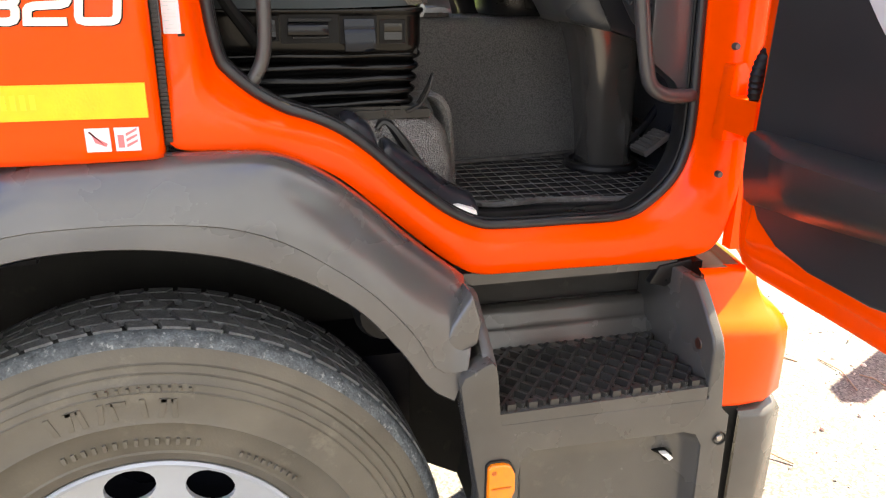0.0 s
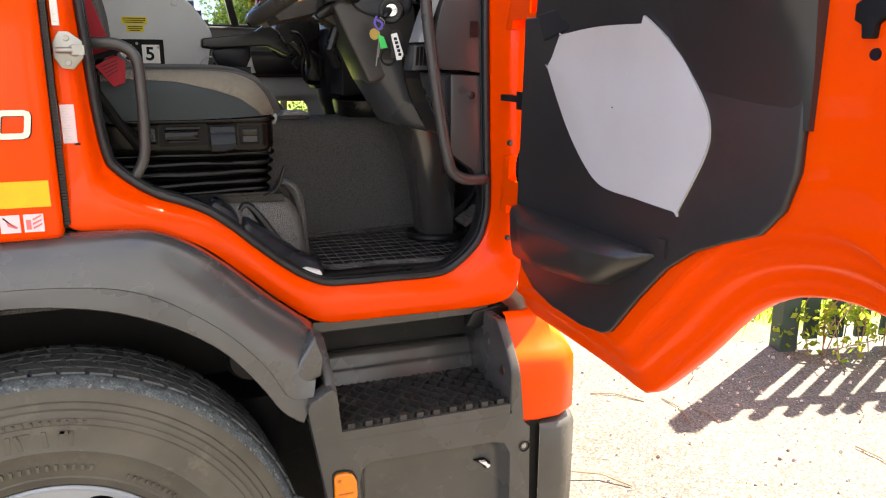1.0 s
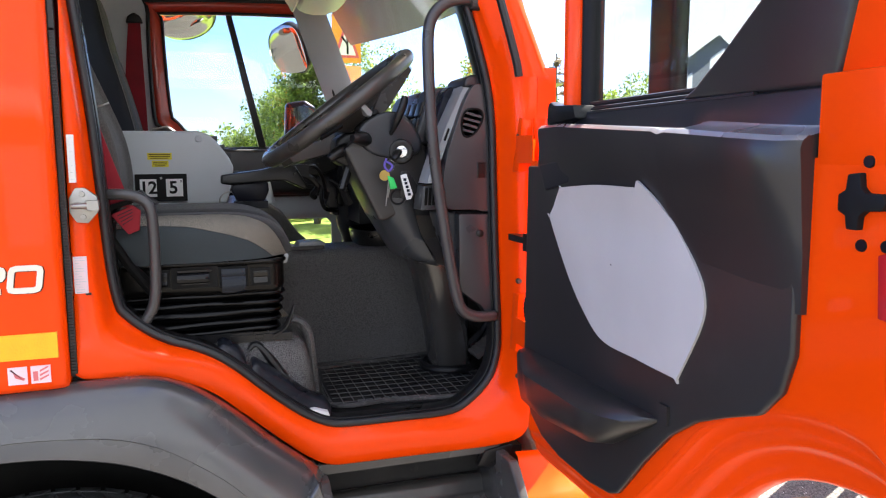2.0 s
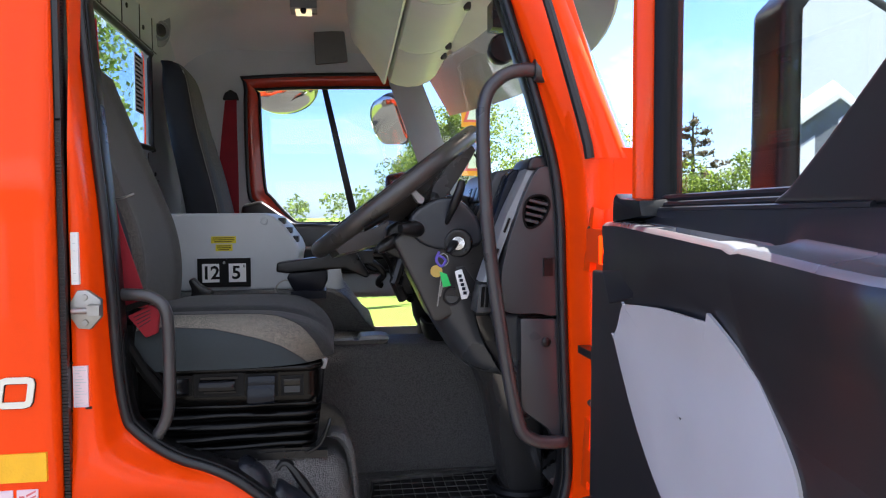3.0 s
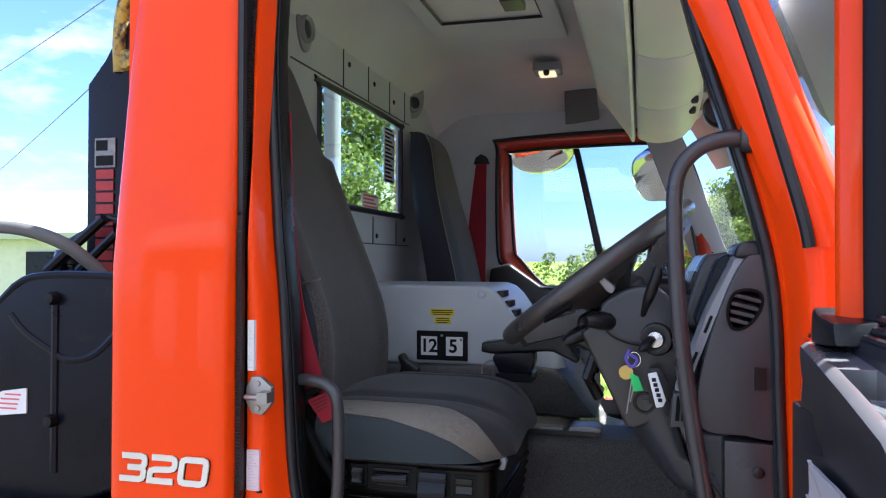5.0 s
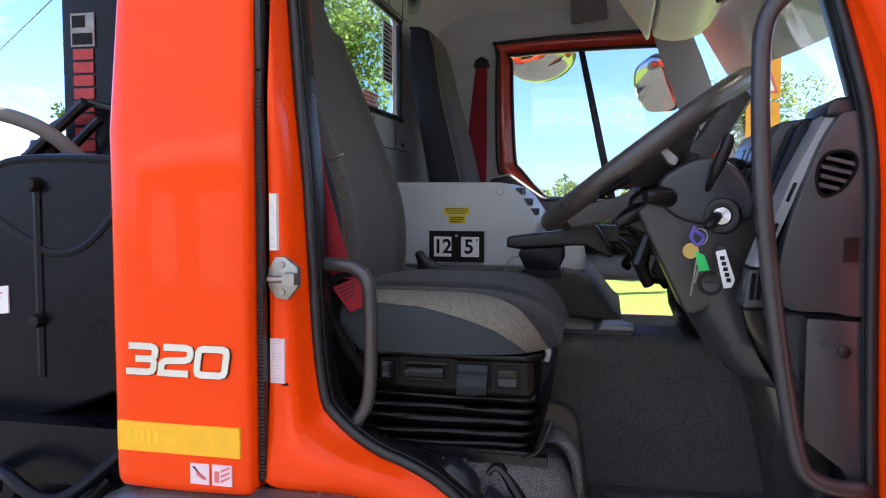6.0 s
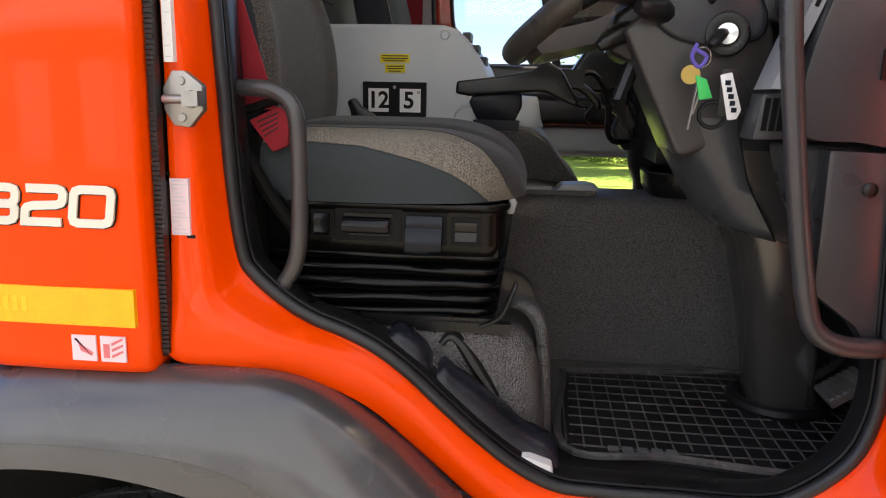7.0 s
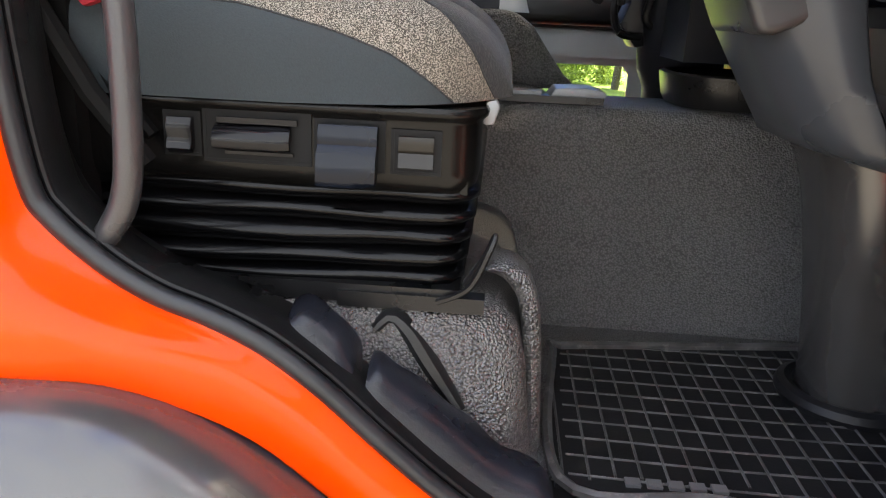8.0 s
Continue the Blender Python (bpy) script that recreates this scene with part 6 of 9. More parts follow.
# Glint along the ribs is painted in as paler, mottled grey
part("mat_rib", bm, mat("glint_rubber_rib", (0.060, 0.059, 0.058), 0.38, var=0.5, scale=30, stain=(0.16, 0.155, 0.145), stain_at=0.56), floor_mat, "square ribs painted grey for their glint", 30)
bm = B()
for x in (0.480, 0.5015, 0.523, 0.5445, 0.566):
    bx(bm, x - 0.0075, x + 0.0075, 0.190, 0.203, 1.1635, 1.1675, 0.0015)
pieces("mat_mark", bm, mat("mat_print", (0.10, 0.10, 0.102), 0.5), floor_mat, "plain raised block on the mat edge")

# ---- driver's seat ----
seat = thing("driver_seat", (0.05, 0.42, 1.345), "dark fabric driver's seat on an air suspension base", "seat")


def cushion_point(x, h, far=False):
    """The cushion's skin: h 0..1 up its side, 1..2 over its top to the middle."""
    f = max(0.0, (x - 0.14) / 0.195)
    crown = 1 - f ** 3.2
    zt = 1.536 + 0.098 * max(0.0, crown) ** 0.55 - 0.018 * (x < 0) * min(1, -x / 0.1)
    yn = 0.178 + 0.10 * max(0.0, (x - 0.20) / 0.135) ** 3
    zb = 1.526 + 0.006 * f
    if h <= 1:
        s = h * math.pi / 2
        y = yn + 0.050 * (1 - math.cos(s)) ** 1.6 - 0.010 * math.sin(math.pi * h)
        z = zb + (zt - 0.004 - zb) * math.sin(s) ** 0.9
    else:
        t = h - 1
        y = yn + 0.050 + (0.425 - yn - 0.050) * t
        z = zt - 0.004 + 0.012 * math.sin(math.pi * t / 2) - 0.012 * math.exp(-((t - 0.28) / 0.07) ** 2) * max(0.0, crown)
    if far:
        y = 0.85 - y
    return Vector((x, y, z))


XS = [-0.14 + 0.30 * i / 20 for i in range(20)] + list(0.16 + 0.175 * (1 - (1 - np.linspace(0, 1, 26)) ** 1.8))


def h_low(x):
    return float(np.interp(x, (0.0, 0.10, 0.18, 0.23, 0.26, 0.282), (0.60, 0.54, 0.38, 0.26, 0.13, 0.0)))


def h_high(x):
    return float(np.interp(x, (0.0, 0.15, 0.22, 0.27, 0.298, 0.318), (1.0, 0.98, 0.90, 0.70, 0.40, 0.0)))


def band(lo, hi, n, sides=(False, True)):
    bm = B()
    for far in sides:
        rows = []
        for x in XS:
            a, b = max(0.0, lo(x)), max(0.0, hi(x))
            rows.append([cushion_point(x, a + (b - a) * i / n, far) for i in range(n + 1)])
        loft(bm, rows, closed=False)
    bmesh.ops.remove_doubles(bm, verts=bm.verts[:], dist=0.0002)
    return bm


for far in (False, True):
    part("cushion_side", band(lambda x: 0.0, h_low, 8, (far,)), FABRIC_BLUE, seat, "smooth blue-grey side fabric", 180)
    part("cushion_trim", band(h_low, h_high, 8, (far,)), TWEED, seat, "speckled grey tweed edge", 180)
part("cushion_top", band(h_high, lambda x: 2.0, 22), FABRIC, seat, "dark ribbed seat top", 180)
for far in (False, True):
    bm = B()
    tube(bm, [cushion_point(x, max(0.0, h_low(x)), far) + Vector((0, 0.0004, 0)) for x in XS if h_low(x) > 0], 0.0011, 5)
    part("cushion_seam", bm, FABRIC, seat, "stitched seam")
    bm = B()
    tube(bm, [cushion_point(x, h_high(x), far) for x in XS if h_high(x) > 0], 0.0011, 5)
    part("cushion_seam", bm, FABRIC, seat, "stitched seam")

SPINE = [(-0.058, 1.585), (-0.046, 1.66), (-0.045, 1.73), (-0.056, 1.80), (-0.080, 1.87), (-0.112, 1.95), (-0.148, 2.04), (-0.180, 2.12), (-0.207, 2.20), (-0.232, 2.28), (-0.250, 2.34), (-0.268, 2.385), (-0.290, 2.41), (-0.305, 2.415)]
sp = catmull([(*p, 0) for p in SPINE], 50)


def back_ring(i, p):
    f = i / 49
    half = 0.212 - 0.02 * f - 0.075 * max(0, (f - 0.66) / 0.34) ** 1.3
    th = 0.125 - 0.045 * f - 0.06 * max(0, (f - 0.85) / 0.15) ** 2
    return half, th


def back_band(a0, a1, n):
    """The backrest's skin between two stations of its section: 0 at the middle of the front, 1 at the side, 2 at the middle of the back."""
    bm = B()
    for far in (1, -1):
        rows = []
        for i, p in enumerate(sp):
            half, th = back_ring(i, p)
            row = []
            for k in range(n + 1):
                a = a0 + (a1 - a0) * k / n
                ang = a * math.pi / 2
                ex = 0.42
                sy = math.copysign(abs(math.sin(ang)) ** ex, math.sin(ang))
                cx = math.copysign(abs(math.cos(ang)) ** ex, math.cos(ang))
                bol = 0.018 * math.exp(-((sy - 0.86) / 0.16) ** 2) * (i < 34)
                row.append(Vector((p.x - th / 2 + cx * th / 2 + bol * (cx > 0), 0.400 - far * half * sy, p.y)))
            rows.append(row)
        loft(bm, rows, closed=False)
    bmesh.ops.remove_doubles(bm, verts=bm.verts[:], dist=0.0003)
    bmesh.ops.recalc_face_normals(bm, faces=bm.faces[:])
    return bm


part("backrest_front", back_band(0.0, 0.72, 14), FABRIC_GREY, seat, "grey woven backrest front", 180)
part("backrest_side", back_band(0.72, 2.0, 18), BACK_BLUE, seat, "blue-grey backrest side", 180)
bm = B()
bx(bm, -0.28, 0.298, 0.203, 0.64, 1.448, 1.524, 0.022, 4)
part("seat_pan", bm, SEAT_PL, seat, "black seat pan housing", 50)
bm = B()
way = [((-0.12, 0.190), (0, -1)), ((0.10, 0.190), (0, -1)), ((0.272, 0.190), (0, -1))]
way += [((0.272 + 0.036 * math.sin(a), 0.226 - 0.036 * math.cos(a)), (math.sin(a), -math.cos(a))) for a in [radians(9 * q) for q in range(1, 11)]]
way += [((0.308, 0.40), (1, 0)), ((0.308, 0.625), (1, 0))]
rr = []
for (x, y), (nx, ny) in way:
    rr.append([Vector((x + nx * o, y + ny * o, z)) for o, z in ((-0.03, 1.527), (-0.002, 1.5275), (0.004, 1.5265), (0.006, 1.523), (0.005, 1.519), (0.001, 1.5155), (0.0, 1.512), (0.0, 1.468), (-0.002, 1.458), (-0.007, 1.449), (-0.014, 1.446), (-0.03, 1.446))])
loft(bm, rr, caps=True)
panel = part("control_panel", bm, SEAT_PL, seat, "black seat control panel", 50)
GLOSS = mat("glossy_black_plastic", (0.006, 0.006, 0.007), 0.16, spec=0.25, var=0.1, rough_var=0.04)
CTRL = [("height_lever", 0.030, 0.052, 1.478, 1.509), ("slide_paddle", 0.066, 0.152, 1.474, 1.512), ("tilt_paddle", 0.166, 0.218, 1.458, 1.509), ("ride_button", 0.235, 0.268, 1.472, 1.503)]
for nm, x0, x1, z0, z1 in CTRL:
    bm = B()
    zb = max(z0, 1.472)
    plate(bm, [(x0 - 0.006, zb - 0.005), (x1 + 0.006, zb - 0.005), (x1 + 0.006, z1 + 0.004), (x0 - 0.006, z1 + 0.004)], [[(x0 - 0.003, zb - 0.002), (x1 + 0.003, zb - 0.002), (x1 + 0.003, z1 + 0.001), (x0 - 0.003, z1 + 0.001)]], "y", 0.1882, 0.1905)
    bx(bm, x0 - 0.005, x1 + 0.005, 0.1890, 0.1905, zb - 0.004, z1 + 0.003)
    well = part("control_well", bm, INK, panel)
    bm = B()
    if nm == "tilt_paddle":
        rr = []
        for x in np.linspace(x0, x1, 6):
            k = 0.004 * (x == x1)
            rr.append([Vector((x, y, z)) for y, z in ((0.190, z1 - 0.001), (0.181, z1), (0.176, z1 - 0.008), (0.177, z1 - 0.017), (0.170, z1 - 0.024), (0.166, z0 + 0.004), (0.169, z0 - 0.002 + k), (0.176, z0 - 0.001), (0.186, z0 + 0.012))])
        loft(bm, rr, caps=True)
    elif nm == "slide_paddle":
        rr = []
        for x in np.linspace(x0 + 0.006, x1 - 0.012, 8):
            e = 0.004 if x > x1 - 0.015 else 0.0
            rr.append([Vector((x, y, z)) for y, z in ((0.190, 1.504), (0.184, 1.503), (0.177 + e, 1.498), (0.174 + e, 1.491), (0.176 + e, 1.484), (0.181 + e, 1.482), (0.183, 1.489), (0.190, 1.492))])
        loft(bm, rr, caps=True)
        bx(bm, x0 + 0.008, x1 - 0.006, 0.184, 0.1895, 1.505, 1.510, 0.0015)
        bx(bm, x0 + 0.014, x1 - 0.010, 0.186, 0.1895, 1.477, 1.480, 0.001)
    elif nm == "height_lever":
        rr = []
        for x in np.linspace(x0, x1, 5):
            rr.append([Vector((x, y, z)) for y, z in ((0.190, z1 - 0.001), (0.182, z1 - 0.001), (0.178, z1 - 0.010), (0.181, z1 - 0.018), (0.177, z0 + 0.003), (0.183, z0 - 0.002), (0.190, z0 + 0.004))])
        loft(bm, rr, caps=True)
    else:
        rr = []
        for x in np.linspace(x0 + 0.001, x1 - 0.001, 5):
            rr.append([Vector((x, y, z)) for y, z in ((0.190, z1 - 0.001), (0.1855, z1 - 0.002), (0.1835, (z0 + z1) / 2 + 0.003), (0.1865, (z0 + z1) / 2 - 0.001), (0.1830, z0 + 0.002), (0.190, z0 + 0.001))])
        loft(bm, rr, caps=True)
    part(nm, bm, mat("blue_black_gloss", (0.004, 0.006, 0.011), 0.22, spec=0.25) if nm == "tilt_paddle" else (mat("warm_grey_button", (0.016, 0.0145, 0.012), 0.25, spec=0.3) if nm == "ride_button" else GLOSS), well, "", 50)
bm = B()
rr = []
for i in range(81):
    f = i / 80
    z = 1.350 + 0.106 * f
    r = 0.011 * abs(math.sin(f * math.pi * 5.0)) ** 0.8
    ins = 0.014 * (1 - f)
    x0, x1, y0, y1 = -0.25 + ins, 0.300 - ins + r, 0.207 + ins - r, 0.635 - ins
    near = [(x, y0 + 0.002 * math.sin(x * 31 + i * 0.2), z - 0.007 * math.sin(math.pi * min(1, f * 1.6)) * math.sin(math.pi * (x - x0) / (x1 - x0)) ** 2) for x in np.linspace(x0, x1 - 0.03, 16)]
    rr.append([Vector(q) for q in near + [(x1 - 0.01, y0 + 0.008, z), (x1, y0 + 0.03, z), (x1, y1, z), (x0, y1, z)]])
loft(bm, rr)
part("bellows", bm, mat("gaiter_vinyl", (0.0020, 0.0020, 0.0023), 0.22, spec=0.22, var=0.2, scale=10), seat, "black pleated suspension gaiter", 70)
bm = B()
bx(bm, -0.25, 0.296, 0.20, 0.63, 1.338, 1.356, 0.003)
bx(bm, 0.18, 0.32, 0.195, 0.215, 1.335, 1.350, 0.003)
pieces("seat_rail", bm, BLACK, seat)
bm = B()
tube(bm, catmull([(0.275, 0.195, 1.345), (0.305, 0.193, 1.362), (0.322, 0.193, 1.40), (0.326, 0.20, 1.412), (0.318, 0.205, 1.39), (0.30, 0.205, 1.36)], 24), 0.0032, 6)
part("rail_lever", bm, BLACK, seat)
bm = B()
prism(bm, [(0.308, 1.508), (0.310, 1.530), (0.319, 1.532), (0.323, 1.525), (0.318, 1.508)], "y", 0.238, 0.256, 0.003)
part("front_clip", bm, SILVER_PL, seat, "white plastic clip")
bm = B()
tube(bm, catmull([(-0.03, 0.190, 1.665), (-0.055, 0.187, 1.62), (-0.03, 0.187, 1.55), (0.015, 0.188, 1.49)], 14), 0.012, 8, squash=0.5)
bx(bm, -0.115, -0.045, 0.17, 0.20, 1.42, 1.62, 0.012)
part("side_bracket", bm, LINER, seat)
bm = B()
prism(bm, [(-0.035, 1.605), (-0.025, 1.640), (-0.035, 1.665), (-0.020, 1.674), (-0.005, 1.655), (0.026, 1.636), (0.015, 1.605)], "y", 0.645, 0.675, 0.008, 2)
part("belt_buckle", bm, BLACK, seat, "black belt buckle")
bm = B()
tube(bm, [(-0.085, 0.20, 1.862), (-0.062, 0.193, 1.866), (-0.045, 0.195, 1.873)], 0.0022, 6)
part("cable_tie", bm, STEEL, seat)
# folding armrest
bm = B()
prism(bm, [(0.188, 1.684), (0.190, 1.708), (0.30, 1.722), (0.335, 1.730), (0.365, 1.750), (0.395, 1.732), (0.43, 1.672), (0.42, 1.664), (0.365, 1.690), (0.345, 1.690), (0.215, 1.680)], "y", 0.632, 0.690, 0.007, 3)
arm = thing("armrest", (0.25, 0.70, 1.61), "black folding armrest standing on the console side", "armrest")
part("arm_pad", bm, BLACK, arm, "", 50)
bm = B()
prism(bm, [(0.232, 1.632), (0.214, 1.668), (0.222, 1.682), (0.318, 1.688), (0.320, 1.662), (0.306, 1.632)], "y", 0.640, 0.70, 0.006, 2)
bx(bm, 0.225, 0.315, 0.63, 0.72, 1.614, 1.634, 0.004)
part("arm_bracket", bm, BLACK_STEEL, arm)
bm = B()
tube(bm, catmull([(0.235, 0.66, 1.655), (0.205, 0.66, 1.66), (0.185, 0.66, 1.64), (0.195, 0.66, 1.612), (0.23, 0.66, 1.612)], 20), 0.0022, 6)
part("arm_cable", bm, STEEL, arm, "thin loop of wire")
bm = B()
tube(bm, catmull([(0.40, 0.70, 1.712), (0.44, 0.71, 1.70), (0.47, 0.72, 1.67), (0.455, 0.73, 1.645), (0.465, 0.74, 1.635)], 20), 0.009, 8)
tube(bm, catmull([(0.42, 0.70, 1.72), (0.46, 0.72, 1.73), (0.49, 0.74, 1.69), (0.50, 0.76, 1.63)], 20), 0.006, 8)
bx(bm, 0.395, 0.44, 0.68, 0.72, 1.70, 1.735, 0.006)
part("arm_linkage", bm, BLACK, arm)

# belts
bm = B()
pb = catmull([(-0.120, 0.165, 2.2), (-0.110, 0.162, 2.0), (-0.090, 0.156, 1.846), (-0.070, 0.151, 1.774), (-0.044, 0.148, 1.692), (-0.034, 0.148, 1.655)], 24)
loft(bm, [[p + Vector((dx, dy, 0)) for dx, dy in ((-0.026, 0.012), (0.022, 0.0), (0.023, 0.002), (-0.025, 0.014))] for p in pb], caps=True)
belt = thing("driver_belt", (-0.07, 0.16, 1.6), "dark red driver's seat belt hanging beside the seat", "seat belt")
part("webbing", bm, BELT, belt)
bm = B()
prism(bm, [(-0.051, 1.640), (-0.008, 1.660), (0.008, 1.648), (0.004, 1.606), (-0.018, 1.597)], "y", 0.146, 0.160, 0.004, 2)
box_p = part("belt_reel", bm, BELT, belt, "red belt reel cover")
bm = B()
prism(bm, [(-0.064, 1.645), (-0.004, 1.664), (-0.002, 1.676), (-0.066, 1.656)], "y", 0.138, 0.164, 0.004, 2)
part("reel_strap", bm, LINER, box_p, "black strap over the belt")
bm = B()
for q in range(4):
    prism(bm, [(-0.038 + q * 0.003, 1.637 - q * 0.0065), (-0.008, 1.650 - q * 0.0065), (-0.008, 1.6518 - q * 0.0065), (-0.038 + q * 0.003, 1.6388 - q * 0.0065)], "y", 0.1450, 0.1465)
part("reel_print", bm, NIGHT, box_p)
bm = B()
tube(bm, [(-0.06, 0.15, 1.60), (-0.02, 0.15, 1.53), (0.02, 0.16, 1.47)], 0.010, 8)
part("belt_anchor", bm, LINER, belt)
bm = B()
pb = catmull([(-0.09, 1.95, 2.33), (-0.095, 1.93, 2.20), (-0.10, 1.90, 2.0), (-0.11, 1.86, 1.75)], 20)
loft(bm, [[p + Vector((dx, dy, 0)) for dx, dy in ((-0.024 - 0.034 * i / 20, 0.0), (0.024 + 0.034 * i / 20, -0.012), (0.024 + 0.034 * i / 20, -0.009), (-0.024 - 0.034 * i / 20, 0.003))] for i, p in enumerate(pb)], caps=True)
belt2 = thing("passenger_belt", (-0.1, 1.9, 1.75), "dark red passenger belt hanging from the pillar", "seat belt")
part("webbing", bm, BELT, belt2)
bm = B()
prism(bm, [(-0.125, 2.32), (-0.115, 2.35), (-0.09, 2.365), (-0.065, 2.35), (-0.055, 2.32)], "y", 1.935, 1.965, 0.008, 3)
part("belt_guide", bm, BLACK, belt2)

# passenger seat
pseat = thing("passenger_seat", (-0.1, 1.65, 1.15), "dark high-backed passenger seat with pale front panels", "seat")
PS = catmull([(-0.02, 1.52, 0), (-0.035, 1.68, 0), (-0.065, 1.85, 0), (-0.10, 2.0, 0), (-0.138, 2.14, 0), (-0.160, 2.24, 0), (-0.180, 2.33, 0), (-0.205, 2.38, 0), (-0.235, 2.395, 0)], 36)


def pback(a0, a1, n, sides=(1, -1), lo=0, hi=36, proud=0.0):
    bm = B()
    for far in sides:
        rows = []
        for i, p in list(enumerate(PS))[lo:hi]:
            f = i / 35
            half = 0.225 - 0.10 * max(0, (f - 0.55) / 0.45) ** 1.2
            th = 0.15 - 0.05 * f - 0.05 * max(0, (f - 0.85) / 0.15) ** 2
            row = []
            for k in range(n + 1):
                ang = (a0 + (a1 - a0) * k / n) * math.pi / 2
                sy = math.copysign(abs(math.sin(ang)) ** 0.45, math.sin(ang))
                cx = math.copysign(abs(math.cos(ang)) ** 0.45, math.cos(ang))
                row.append(Vector((p.x - th / 2 + cx * (th / 2 + proud), 1.64 - far * (half + proud) * sy, p.y)))
            rows.append(row)
        loft(bm, rows, closed=False)
    bmesh.ops.recalc_face_normals(bm, faces=bm.faces[:])
    return bm


part("backrest_side", pback(0.60, 2.0, 16), NIGHT, pseat, "near-black backrest side", 180)
part("backrest_front", pback(0.0, 0.56, 12), FABRIC_GREY, pseat, "brown-grey woven backrest front", 180)
part("backrest_piping", pback(0.555, 0.605, 3, proud=0.003), PALE_FABRIC, pseat, "pale piping along the backrest edge", 180)
part("backrest_inset", pback(0.13, 0.40, 6, (1, -1), 3, 25, 0.002), FABRIC_BLUE, pseat, "blue-grey inset strip", 180)
bm = B()
bx(bm, -0.18, 0.33, 1.42, 1.88, 1.42, 1.56, 0.04, 4)
part("cushion", bm, FABRIC, pseat)
bm = B()
bx(bm, -0.2, 0.28, 1.44, 1.86, 1.14, 1.43, 0.01)
part("seat_base", bm, BLACK, pseat)

# ---- dashboard ----
dash = thing("dashboard", (0.75, 1.0, 1.5), "dark grey truck dashboard wrapping round the driver", "dashboard")
bm = B()
rr = []
for y in np.linspace(0.125, 2.03, 40):
    s = 0.0 if y > 0.9 else (0.9 - y) / 0.78
    bow = 0.22 * (1 - ((y - 1.08) / 1.0) ** 2)
    fx = 0.70 + 0.02 * math.cos(y * 3) + max(0, bow) * 0.35
    zt = 1.925 - 0.05 * max(0, math.sin((y - 0.3) * 1.7))
    rr.append([Vector((x, y, z)) for x, z in ((fx + 0.25 + max(0, bow) * 0.5, zt + 0.005), (fx + 0.10, zt + 0.004), (fx + 0.045, zt - 0.004), (fx + 0.02, zt - 0.03), (fx - 0.015, 1.80), (fx - 0.03, 1.73), (fx - 0.01, 1.68), (fx + 0.06, 1.62), (fx + 0.12, 1.45), (fx + 0.16, 1.16))])
loft(bm, rr, closed=False)
part("dash_body", bm, DASH_DARK, dash, "", 50)
VENT = [(q.x, q.y) for q in catmull([(0.712, 1.828, 0), (0.720, 1.856, 0), (0.740, 1.866, 0), (0.764, 1.862, 0), (0.769, 1.842, 0), (0.752, 1.812, 0), (0.732, 1.799, 0), (0.717, 1.803, 0)], 28, True)]
VENT = [(0.733 + (x - 0.741) * 0.86, 1.832 + (z - 1.832) * 0.90) for x, z in VENT]
END = [(q.x, q.y) for q in catmull([(0.732, 1.912, 0), (0.748, 1.921, 0), (0.778, 1.916, 0), (0.79, 1.88, 0), (0.79, 1.75, 0), (0.786, 1.636, 0), (0.73, 1.632, 0), (0.672, 1.636, 0), (0.660, 1.665, 0), (0.662, 1.71, 0), (0.674, 1.765, 0), (0.692, 1.822, 0), (0.712, 1.875, 0)], 70, True)]
bm = B()
plate(bm, END, [VENT], "y", 0.095, 0.135)
soften(bm, bm.faces[:], 0.005, 3, 60)
part("dash_end", bm, DASH, dash, "dark grey dash end panel", 50)
bm = B()
tube(bm, [Vector((x, 0.0965, z)) for x, z in grow(END, -0.008)], 0.0016, 6, closed=True)
part("end_bead", bm, DASH, dash, "fine bead round the end panel")
bm = B()
prism(bm, [(0.718, 1.915), (0.722, 1.934), (0.735, 1.943), (0.785, 1.944), (0.80, 1.925), (0.80, 1.91)], "y", 0.11, 0.24, 0.008, 3)
part("dash_cap", bm, DASH_DARK, dash, "dark rounded dash top corner", 50)
bm = B()
prism(bm, [(0.70, 1.44), (0.70, 1.623), (0.79, 1.62), (0.79, 1.35), (0.755, 1.40)], "y", 0.097, 0.135, 0.008, 2)
part("kick_panel", bm, DASH, dash, "dark grey kick panel", 50)
bm = B()
loft(bm, [[q + Vector((dx, dy, 0)) for dx, dy in ((0.008, -0.012), (0.011, 0.0), (0.010, 0.06), (-0.008, 0.06), (-0.010, 0.004), (-0.006, -0.007))] for q in [Vector((p.x, 0.128, p.y)) for p in catmull([(0.731, 1.922, 0), (0.711, 1.88, 0), (0.687, 1.83, 0), (0.670, 1.785, 0), (0.653, 1.74, 0), (0.637, 1.694, 0)], 24)]], caps=True)
strip = part("dash_silver", bm, SILVER_PL, dash, "silver grey dash trim strip", 50)
bm = B()
for x, z in ((0.655, 1.745), (0.678, 1.805)):
    prism(bm, [(x - 0.0070, z - 0.012), (x - 0.0030, z - 0.014), (x + 0.0080, z + 0.014), (x + 0.0040, z + 0.016)], "y", 0.1160, 0.130, 0.001)
pieces("strip_slot", bm, INK, strip)
bm = B()
prism(bm, [(0.618, 1.630), (0.668, 1.632), (0.672, 1.694), (0.626, 1.688)], "y", 0.134, 0.20, 0.004)
heat = part("heater_grille", bm, DASH, dash)
bm = B()
for q in range(4):
    prism(bm, [(0.627 + q * 0.0095, 1.642), (0.6335 + q * 0.0095, 1.642), (0.6365 + q * 0.0095, 1.683), (0.630 + q * 0.0095, 1.683)], "y", 0.1325, 0.1345)
